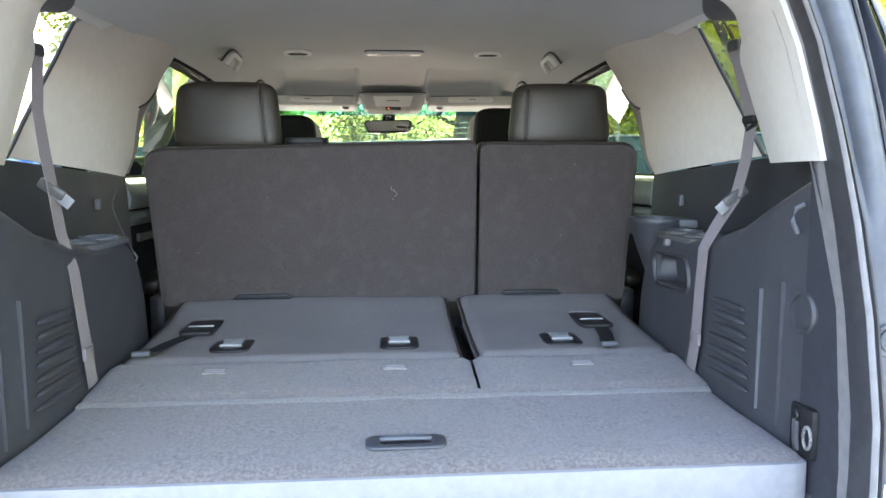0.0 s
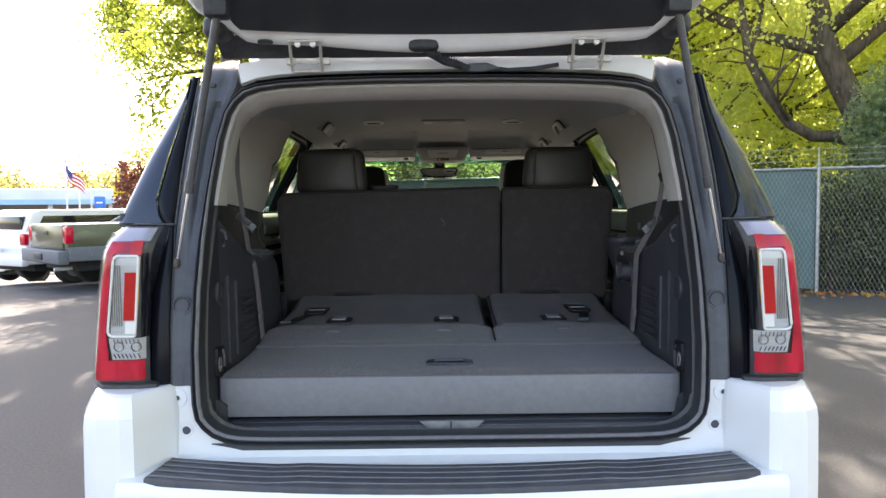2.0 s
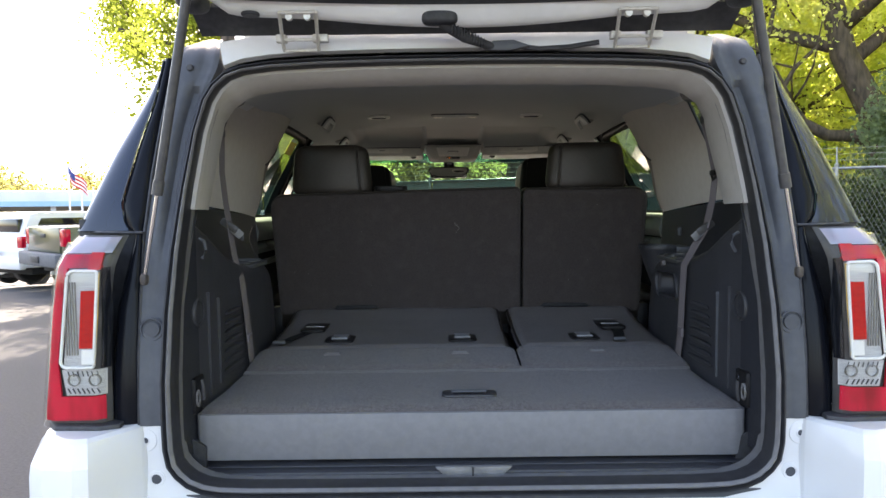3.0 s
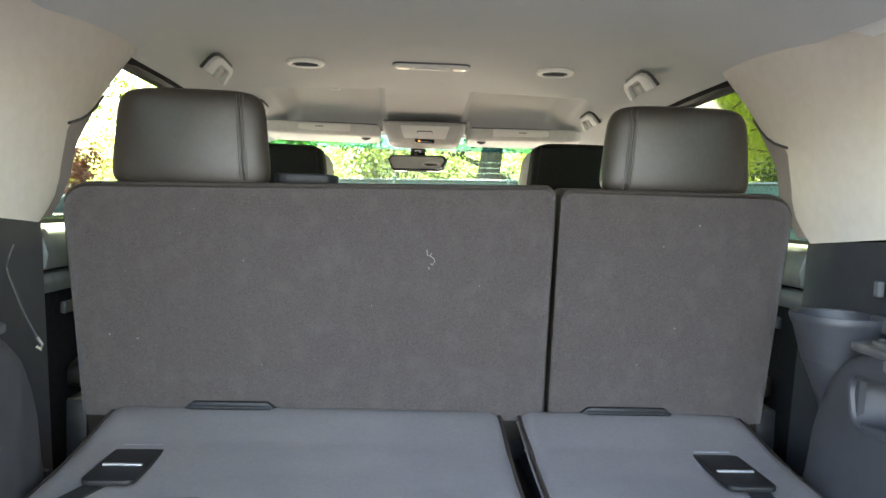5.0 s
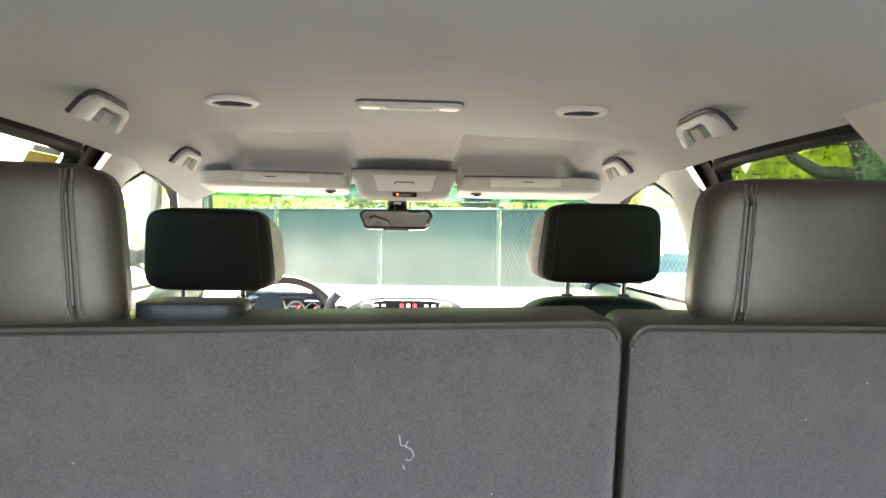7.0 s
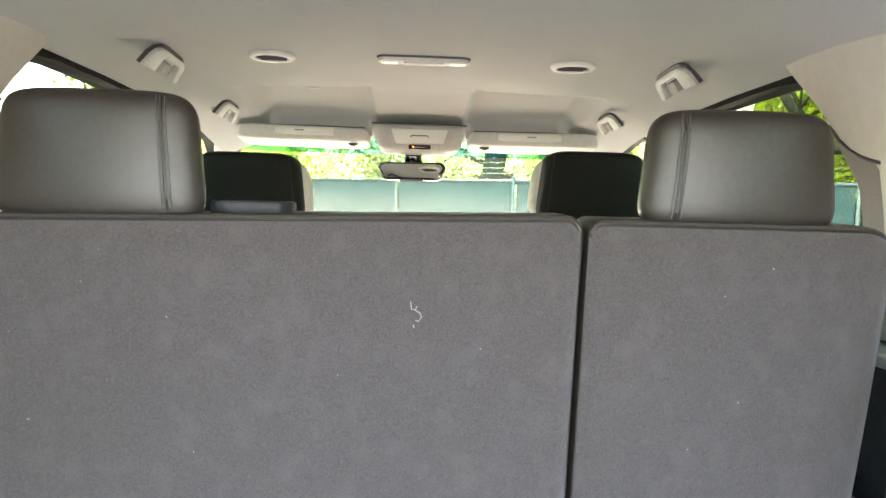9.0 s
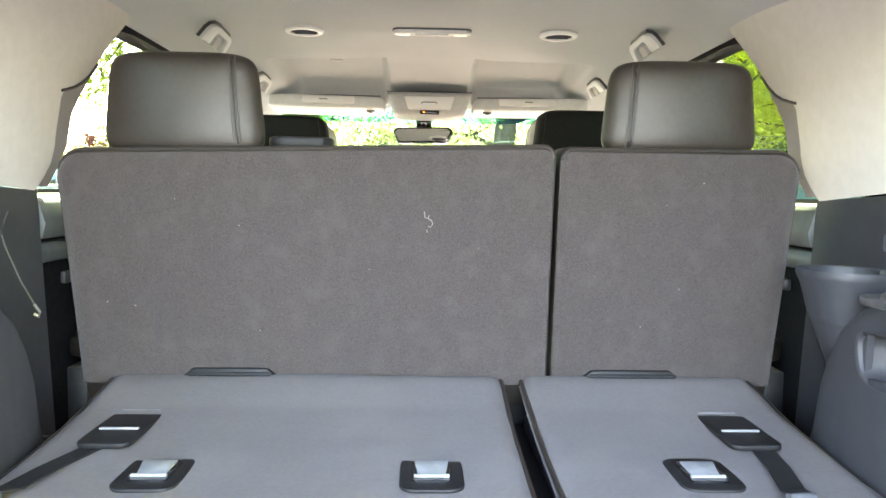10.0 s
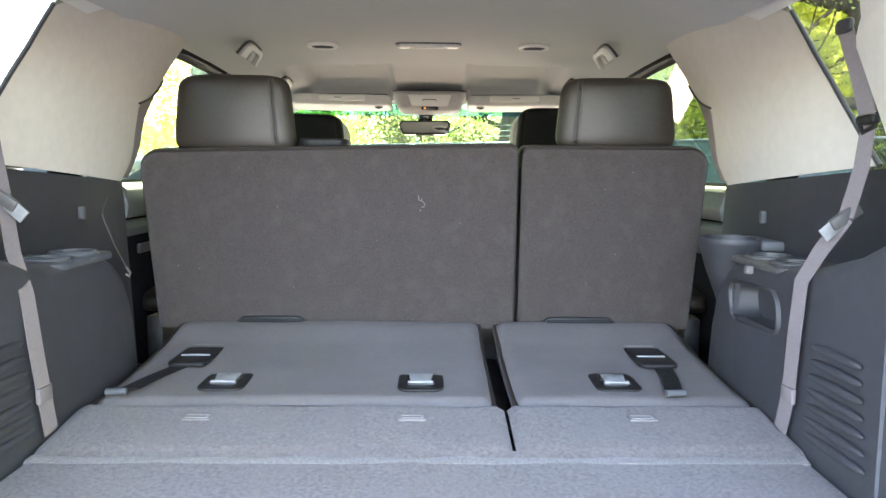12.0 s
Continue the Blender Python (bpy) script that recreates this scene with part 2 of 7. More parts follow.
DOORRAIL = mat("pale_door_rail", (0.056, 0.066, 0.065), 0.5, col2=(0.070, 0.080, 0.078), scale=40, bump=0.1, bscale=900, rvar=0.08)
STICKER = mat("yellow_sticker", (0.75, 0.62, 0.03), 0.5, col2=(0.70, 0.56, 0.03), scale=20)
STICKEREDGE = mat("pale_sticker_edge", (0.62, 0.64, 0.62), 0.5)
STRIKER = mat("striker_metal", (0.26, 0.26, 0.26), 0.45, metal=0.3, col2=(0.18, 0.18, 0.18), scale=40)
TYRE = mat("tyre_rubber", (0.018, 0.018, 0.019), 0.8, col2=(0.03, 0.03, 0.03), scale=30, bump=0.3, bscale=200)
RIM = mat("alloy_rim", (0.45, 0.45, 0.46), 0.3, metal=0.9, rvar=0.08)
UNDER = mat("underbody", (0.012, 0.012, 0.012), 0.8, col2=(0.02, 0.02, 0.02), scale=20)

# ---------------------------------------------------------------- helpers for meshes


def part(name, bm, material, parent, label="", smooth=True, kind="", angle=38):
    me = bpy.data.meshes.new(name)
    bm.normal_update()
    bm.to_mesh(me)
    bm.free()
    me.materials.append(material)
    if smooth and len(me.polygons):
        me.polygons.foreach_set("use_smooth", [True] * len(me.polygons))
        me.set_sharp_from_angle(angle=radians(angle))
    ob = new(name, me)
    if parent is not None:
        ob.parent = parent
        ob.matrix_parent_inverse = world_of(parent).inverted()
    return tagged(ob, label, kind=kind)


def world_of(o):
    return (world_of(o.parent) @ o.matrix_parent_inverse @ o.matrix_basis) if o.parent else o.matrix_basis.copy()


def thing(name, at, label, category, group="", kind=""):
    ob = new(name)
    ob.empty_display_size = 0.1
    ob.matrix_basis = Matrix.Translation(at)
    return tagged(ob, label, category, group, kind)


def join(*bms):
    a = bms[0]
    for b in bms[1:]:
        me = bpy.data.meshes.new("tmp")
        b.to_mesh(me)
        b.free()
        a.from_mesh(me)
        bpy.data.meshes.remove(me)
    return a


def box(x0, x1, y0, y1, z0, z1, r=0.0, seg=2):
    bm = bmesh.new()
    bmesh.ops.create_cube(bm, size=1.0)
    for v in bm.verts:
        v.co = Vector(((x0 + x1) / 2 + v.co.x * (x1 - x0), (y0 + y1) / 2 + v.co.y * (y1 - y0), (z0 + z1) / 2 + v.co.z * (z1 - z0)))
    if r:
        bmesh.ops.bevel(bm, geom=bm.edges[:], offset=r, segments=seg, profile=0.5, affect='EDGES', clamp_overlap=True)
    return bm


def move(bm, m):
    bmesh.ops.transform(bm, matrix=m, verts=bm.verts[:])
    return bm


def soft(c, h, n=5.0, seg=14, taper=0.0, bulge=0.0):
    """A cushion: a box whose edges are rounded like a superellipsoid."""
    bm = bmesh.new()
    bmesh.ops.create_cube(bm, size=2.0)
    bmesh.ops.subdivide_edges(bm, edges=bm.edges[:], cuts=seg, use_grid_fill=True)
    for v in bm.verts:
        p = v.co.copy()
        s = (abs(p.x) ** n + abs(p.y) ** n + abs(p.z) ** n) ** (1.0 / n)
        p /= s
        k = 1.0 - taper * (p.z + 1) / 2
        v.co = Vector((c[0] + p.x * h[0] * k, c[1] + p.y * h[1] * (1 + bulge * (1 - p.x * p.x) * (1 - p.z * p.z)), c[2] + p.z * h[2]))
    return bm


def grid(f, nu, nv, thick=0.0, flip=False):
    """A sheet f(u, v) with u, v from 0 to 1; thick gives it depth."""
    bm = bmesh.new()
    rows = [[bm.verts.new(f(i / nu, j / nv)) for j in range(nv + 1)] for i in range(nu + 1)]
    for i in range(nu):
        for j in range(nv):
            q = (rows[i][j], rows[i + 1][j], rows[i + 1][j + 1], rows[i][j + 1])
            bm.faces.new(q[::-1] if flip else q)
    if thick:
        bm.normal_update()
        bmesh.ops.solidify(bm, geom=bm.faces[:], thickness=thick)
    return bm


def tube(points, r, seg=8, closed=False, r2=None):
    """A round rod through the points; r2: the radius at its end."""
    bm = bmesh.new()
    pts = [Vector(p) for p in points]
    n = len(pts)
    rings = []
    up = Vector((0.013, 0.021, 1.0))
    for i, p in enumerate(pts):
        a = pts[i - 1] if (i or closed) else p
        b = pts[(i + 1) % n] if (i < n - 1 or closed) else p
        d = (b - a).normalized()
        s = d.cross(up)
        if s.length < 0.2:
            s = d.cross(Vector((1, 0.02, 0)))
        s.normalize()
        t = s.cross(d).normalized()
        k = r if r2 is None else r + (r2 - r) * i / max(1, n - 1)
        rings.append([bm.verts.new(p + (s * math.cos(2 * math.pi * j / seg) + t * math.sin(2 * math.pi * j / seg)) * k) for j in range(seg)])
    for i in range(n if closed else n - 1):
        a, b = rings[i], rings[(i + 1) % n]
        for j in range(seg):
            bm.faces.new((a[j], a[(j + 1) % seg], b[(j + 1) % seg], b[j]))
    if not closed:
        bm.faces.new(rings[0][::-1])
        bm.faces.new(rings[-1])
    bmesh.ops.recalc_face_normals(bm, faces=bm.faces[:])
    return bm


def sweep(path, profile, closed=False):
    """Sweeps a profile of (side, out) offsets along points given with their own side and out directions: (p, side, out)."""
    bm = bmesh.new()
    rings = [[bm.verts.new(Vector(p) + Vector(s) * a + Vector(o) * b) for a, b in profile] for p, s, o in path]
    n, k = len(rings), len(profile)
    for i in range(n if closed else n - 1):
        a, b = rings[i], rings[(i + 1) % n]
        for j in range(k):
            bm.faces.new((a[j], a[(j + 1) % k], b[(j + 1) % k], b[j]))
    if not closed:
        bm.faces.new(rings[0][::-1])
        bm.faces.new(rings[-1])
    bmesh.ops.recalc_face_normals(bm, faces=bm.faces[:])
    return bm


def prism(outline, axis, a, b, r=0.0, seg=2):
    """An outline of (u, v) pairs drawn out along an axis from a to b: x -> (y, z), y -> (x, z), z -> (x, y)."""
    bm = bmesh.new()

    def at(u, v, w):
        return (w, u, v) if axis == "x" else (u, w, v) if axis == "y" else (u, v, w)
    lo = [bm.verts.new(at(u, v, a)) for u, v in outline]
    hi = [bm.verts.new(at(u, v, b)) for u, v in outline]
    n = len(outline)
    bm.faces.new(lo)
    bm.faces.new(hi[::-1])
    for i in range(n):
        bm.faces.new((lo[i], hi[i], hi[(i + 1) % n], lo[(i + 1) % n]))
    bmesh.ops.recalc_face_normals(bm, faces=bm.faces[:])
    if r:
        bmesh.ops.bevel(bm, geom=bm.edges[:], offset=r, segments=seg, profile=0.5, affect='EDGES', clamp_overlap=True)
    return bm


def disc(c, r, depth, axis="z", seg=24, rin=0.0, bev=0.0):
    """A round plate, or a ring where rin is given."""
    bm = bmesh.new()
    m = {"z": Matrix.Identity(4), "y": Matrix.Rotation(radians(90), 4, 'X'), "x": Matrix.Rotation(radians(90), 4, 'Y')}[axis]
    prof = [(rin, -depth / 2), (r - bev, -depth / 2), (r, -depth / 2 + bev), (r, depth / 2 - bev), (r - bev, depth / 2), (rin, depth / 2)]
    rings = [[bm.verts.new((a * math.cos(2 * math.pi * i / seg), a * math.sin(2 * math.pi * i / seg), b)) for a, b in prof] for i in range(seg)]
    for i in range(seg):
        p, q = rings[i], rings[(i + 1) % seg]
        for j in range(5 if not rin else 6):
            k = (j + 1) % 6
            if (p[j].co - p[k].co).length > 1e-6:
                bm.faces.new((p[j], p[k], q[k], q[j]))
    bmesh.ops.remove_doubles(bm, verts=bm.verts[:], dist=1e-6)
    bmesh.ops.recalc_face_normals(bm, faces=bm.faces[:])
    return move(bm, Matrix.Translation(c) @ m)


def lerp(table, t):
    return float(np.interp(t, [a for a, _ in table], [b for _, b in table]))


def rrect(w, h, r, n=5):
    """The outline of a rounded rectangle, w by h."""
    out = []
    for cx, cy, a0 in ((w / 2 - r, h / 2 - r, 0), (-w / 2 + r, h / 2 - r, 90), (-w / 2 + r, -h / 2 + r, 180), (w / 2 - r, -h / 2 + r, 270)):
        for i in range(n + 1):
            a = radians(a0 + 90 * i / n)
            out.append((cx + r * math.cos(a), cy + r * math.sin(a)))
    return out

# ================================================================ the car: x to its right, y to its front, z up; the tail at y = 0
car = thing("sport_utility_vehicle", (0, 2.3, 0), "large white sport utility vehicle, raised tailgate, parked on asphalt", "car")


def rear_y(z):
    """How far the tail leans forward at a height."""
    return 0.0 if z < 1.0 else 0.2 * ((z - 1.0) / 0.8) ** 1.35


def side_x(y, z):
    """Half the body's width."""
    w = lerp([(0.3, 0.965), (0.6, 0.99), (0.95, 1.0), (1.2, 0.985), (1.37, 0.945), (1.55, 0.862), (1.75, 0.752), (1.86, 0.66)], z)
    k = lerp([(-0.2, 0.90), (0.0, 0.915), (0.1, 0.938), (0.3, 0.965), (0.7, 0.99), (1.2, 1.0), (3.6, 1.0), (4.6, 0.97), (5.1, 0.86)], y)
    return w * k


def roof_z(y):
    return lerp([(0.1, 1.835), (0.3, 1.85), (0.8, 1.868), (1.6, 1.886), (1.9, 1.902), (2.3, 1.898), (2.5, 1.872), (2.65, 1.825), (2.8, 1.755)], y)


# outline of the tail's opening, right half, from the middle of the sill to the middle of the header
OPEN = [(0.0, 0.799), (0.30, 0.799), (0.48, 0.800), (0.548, 0.803), (0.585, 0.810), (0.617, 0.824), (0.641, 0.845), (0.657, 0.868), (0.664, 0.905), (0.666, 0.96), (0.668, 1.05), (0.667, 1.20), (0.662, 1.33),
        (0.6555, 1.422), (0.652, 1.47), (0.638, 1.60), (0.622, 1.675), (0.602, 1.715), (0.572, 1.745), (0.53, 1.762), (0.46, 1.772), (0.35, 1.778), (0.18, 1.782), (0.0, 1.783)]


def ring(dx, dy):
    """The opening's outline, widened by dx, at dy behind the tail's face: points with outward and rearward directions."""
    half = [Vector(p) for p in OPEN]
    pts = half + [Vector((-p.x, p.y)) for p in half[-2:0:-1]]
    out, n = [], len(pts)
    for i, p in enumerate(pts):
        d = (pts[(i + 1) % n] - pts[i - 1]).normalized()
        o = Vector((d.y, -d.x))
        q = p + o * dx
        out.append(((q.x, rear_y(p.y) + dy, q.y), (o.x, 0, o.y), (0, -1, 0)))
    return out


# --- the body's sides
def lower_edge(y):
    """The sill's height along the body, with two wheel arches."""
    z = lerp([(0.10, 0.60), (0.6, 0.50), (0.8, 0.42), (4.6, 0.42), (5.0, 0.55)], y)
    for cy in (4.12, 1.18):
        if abs(y - cy) < 0.47:
            z = max(z, 0.40 + math.sqrt(0.47 ** 2 - (y - cy) ** 2))
    return z


def belt_z(y):
    return lerp([(0.10, 1.352), (0.3, 1.366), (1.1, 1.37), (2.2, 1.362), (3.3, 1.335), (3.7, 1.26), (4.55, 1.17), (4.9, 1.06), (5.0, 0.95)], y)


for sx in (-1, 1):
    def flank(u, v):
        y = 0.10 + 4.90 * u
        z = lower_edge(y) + (belt_z(y) - lower_edge(y)) * v
        return (sx * side_x(y, z), y, z)
    part("body_side", grid(flank, 150, 14, 0.03, flip=sx < 0), WHITE, car, "white painted body side with wheel arches")
    # roof rail over the windows
    part("roof_rail", grid(lambda u, v: (sx * (side_x(0.33 + 2.37 * u, 1.762 + 0.06 * v) - 0.004), 0.33 + 2.37 * u, min(1.762 + 0.075 * v, roof_z(0.33 + 2.37 * u) - 0.015)), 20, 3, 0.03, flip=sx < 0), WHITE, car)
    # dark pillars between the windows
    for ya, yb, za, zb in ((0.98, 1.14, 1.36, 1.775), (1.98, 2.12, 1.36, 1.775)):
        part("door_pillar", grid(lambda u, v: (sx * (side_x(1.5, za + (zb - za) * v) - 0.006), ya + (yb - ya) * u + 0.10 * v * (ya < 1.5), za + (zb - za) * v), 3, 6, 0.05, flip=sx < 0), GLOSSBLACK, car)
    # windscreen pillar
    part("windscreen_pillar", sweep([((sx * lerp([(0, 0.70), (1, 0.87)], k), 2.68 + 0.72 * k, 1.755 - 0.46 * k), (1, 0, 0), (0, 0.5, 0.85)) for k in (0, 0.25, 0.5, 0.75, 1)],
                                    [(-0.04, -0.03), (0.045, -0.03), (0.045, 0.03), (-0.04, 0.03)]), WHITE, car)
    # glass
    def quarter(u, v):
        z = 1.372 + 0.392 * v
        y0 = rear_y(z) + 0.055
        y1 = 0.985 + 0.085 * v
        y = y0 + (y1 - y0) * u
        return (sx * (side_x(y, z) + 0.008 - 0.018 * min(1, u * 3)), y, z)
    g = part("quarter_window", grid(quarter, 16, 8, 0.004, flip=sx < 0), DARKTINT, car, "dark tinted rear quarter glass")
    for y0, y1 in ((1.14, 1.98), (2.12, 3.12)):
        def pane(u, v):
            z = 1.36 + 0.402 * v
            y = y0 + (min(y1, 3.30 - 1.70 * (z - 1.36)) - y0) * u + 0.10 * v * (1 - u) * (y0 < 1.5)
            return (sx * (side_x(1.6, z) - 0.018), y, z)
        g = part("door_window", grid(pane, 4, 6, 0.004, flip=sx < 0), TINT if y0 < 2 else CLEAR, car)
        g.visible_shadow = y0 < 2
    # black frames of the two door windows, seen from inside
    def frame_x(z):
        return side_x(1.6, z) - 0.044
    rear_frame = [(1.16, 1.40), (1.20, 1.56), (1.29, 1.70), (1.36, 1.752), (1.45, 1.758), (1.62, 1.757), (1.80, 1.754), (1.88, 1.748), (1.912, 1.73), (1.920, 1.66), (1.920, 1.50), (1.920, 1.40)]
    front_frame = [(2.16, 1.40), (2.17, 1.60), (2.215, 1.695), (2.30, 1.738), (2.40, 1.743), (2.50, 1.734), (2.61, 1.716), (2.72, 1.684), (2.85, 1.62), (2.98, 1.53), (3.10, 1.42)]
    for run in (rear_frame, front_frame):
        part("window_seal", sweep([((sx * frame_x(z), y, z), (0, dz, -dy), (sx, 0, 0)) for (y, z), (dy, dz) in zip(run, [Vector((run[min(k + 1, len(run) - 1)][0] - run[max(k - 1, 0)][0], run[min(k + 1, len(run) - 1)][1] - run[max(k - 1, 0)][1])).normalized() for k in range(len(run))])],
                                  [(-0.018, -0.004), (-0.010, -0.014), (0.010, -0.014), (0.018, -0.004), (0.018, 0.022), (-0.018, 0.022)]), DARKSEAL, car, "black window frame")
    part("window_frame_end", grid(lambda u, v: (sx * (frame_x(1.40 + 0.37 * v) - 0.008), 1.925 + 0.150 * u - 0.03 * u * max(0.0, v * 10 - 9), 1.40 + 0.37 * v - 0.02 * u * u * v), 4, 16, 0.02, flip=sx > 0), DARKSEAL, car, "black end of the door's window frame")
    part("belt_seal", tube([(sx * (side_x(y, 1.366) - 0.004), y, 1.366) for y in (0.2, 0.5, 1.0, 1.6, 2.2, 2.8, 3.2)], 0.012, 6), RUBBER, car)
    # door gaps and handles on the outside
    for y in (2.05,):
        part("door_handle", box(sx * 0.99 - 0.02, sx * 0.99 + 0.02, y + 0.06, y + 0.26, 1.16, 1.20, 0.012), WHITE, car)
        part("door_handle", box(sx * 0.99 - 0.02, sx * 0.99 + 0.02, y - 0.85, y - 0.65, 1.16, 1.20, 0.012), WHITE, car)
    # wheels
    for cy in (4.12, 1.18):
        t = part("wheel", disc((sx * 0.86, cy, 0.40), 0.40, 0.27, "x", 36, 0.0, 0.05), TYRE, car, "black road tyre")
        part("rim", disc((sx * 0.965, cy, 0.40), 0.27, 0.08, "x", 30, 0.03, 0.02), RIM, t, "alloy rim")
    # door mirror
    part("door_mirror", soft((sx * 1.10, 3.10, 1.34), (0.13, 0.05, 0.085), 4, 6), WHITE, car)

# --- roof, bonnet, front, underside
def roof(u, v):
    a = abs(2 * v - 1)
    y = 0.215 + 2.52 * u + 0.26 * max(0, min(1, (a - 0.78) / 0.10)) * (1 - u) ** 6
    return ((2 * v - 1) * 0.70, y, roof_z(y) - 0.05 * a ** 3)


part("roof", grid(roof, 26, 40, 0.025), WHITE, car, "white painted roof")
part("bonnet", grid(lambda u, v: ((2 * v - 1) * 0.90 * (1 - 0.06 * u), 3.36 + 1.56 * u, 1.285 - 0.10 * u - 0.05 * u ** 4 - 0.05 * abs(2 * v - 1) ** 4 + 0.018 * (0.35 < v < 0.65)), 16, 20, 0.025), WHITE, car, "white painted bonnet")
part("front_panel", box(-0.88, 0.88, 4.93, 5.06, 0.45, 1.12, 0.05, 3), WHITE, car)
part("grille", box(-0.48, 0.48, 5.05, 5.08, 0.72, 1.06, 0.02), GLOSSBLACK, car)
part("underbody", box(-0.88, 0.88, 0.06, 4.9, 0.34, 0.60, 0.04), UNDER, car)
ws = part("windscreen", grid(lambda u, v: ((2 * v - 1) * (0.70 + 0.17 * u), 2.70 + 0.70 * u - 0.10 * (2 * v - 1) ** 2, 1.752 - 0.462 * u + 0.012 * math.sin(math.pi * u)), 10, 16, 0.005), SCREENGLASS, car, "windscreen glass tinted to dim the view, with a blue shade band")
ws.visible_shadow = False
sb = part("shade_band", grid(lambda u, v: ((2 * v - 1) * (0.69 + 0.02 * u), 2.705 + 0.085 * u - 0.10 * (2 * v - 1) ** 2, 1.741 - 0.058 * u), 2, 16, 0.002), SHADEBAND, ws, "blue sun shade band")
sb.visible_shadow = False
part("windscreen_header", grid(lambda u, v: ((2 * v - 1) * 0.72, 2.66 + 0.06 * u - 0.10 * (2 * v - 1) ** 2, 1.765 - 0.012 * u), 2, 16, 0.03), WHITE, car)

# --- tail: header, pillars, jambs, rear face
hp = [p for p in ring(0.0, 0.0) if p[0][2] > 1.70 and abs(p[0][0]) < 0.58]
hp.sort(key=lambda p: p[0][0])


def header(u, v):
    i = u * (len(hp) - 1)
    a, b = hp[int(i)], hp[min(len(hp) - 1, int(i) + 1)]
    q = Vector(a[0]).lerp(Vector(b[0]), i - int(i))
    top = 1.832 - 0.055 * (abs(q.x) / 0.66) ** 4
    return (q.x * (1 + 0.02 * v), q.y + 0.012 + 0.012 * v, q.z + (max(top, q.z + 0.03) - q.z) * v + 0.012)


part("header_panel", grid(header, 46, 4, 0.02), WHITE_IN, car, "white painted roof header over the opening")
part("header_gutter", grid(lambda u, v: ((2 * u - 1) * 0.57, 0.214 + 0.03 * v, 1.800 + 0.034 * v - 0.03 * abs(2 * u - 1) ** 4), 20, 2, 0.012), RUBBER, car)
# double rubber seal round the opening and the pale edge of the inner trim
def squeezed(p):
    """The seal is narrower up the pillars and over the header."""
    k = lerp([(0.9, 1.0), (1.3, 0.85), (1.55, 0.58), (1.8, 0.62)], p[0][2])
    q = Vector(p[0]) - Vector(p[1]) * 0.022 * (1 - k)
    return (tuple(q), tuple(Vector(p[1]) * k), p[2])


seal = part("tailgate_seal", sweep([squeezed(p) for p in ring(-0.004, 0.0)], [(-0.022, 0.0), (-0.019, 0.013), (-0.012, 0.017), (-0.006, 0.010), (-0.002, 0.002), (0.003, 0.009), (0.007, 0.008), (0.009, 0.0), (0.009, -0.03), (-0.022, -0.03)], True), SEALRUBBER, car, "black double rubber seal round the opening")
part("seal_lip", sweep([squeezed(p) for p in ring(-0.012, 0.02)], [(-0.010, 0.0), (-0.006, 0.008), (0.004, 0.008), (0.006, 0.0), (0.0, -0.05), (-0.008, -0.05)], True), SEALGREY, seal, "pale grey seal lip")
part("seal_bead", sweep([squeezed(p) for p in ring(-0.004, 0.0)], [(-0.019, 0.012), (-0.017, 0.0165), (-0.0125, 0.0195), (-0.009, 0.0165), (-0.011, 0.012)], True), SEALGREY, seal, "pale grey bead of the seal")
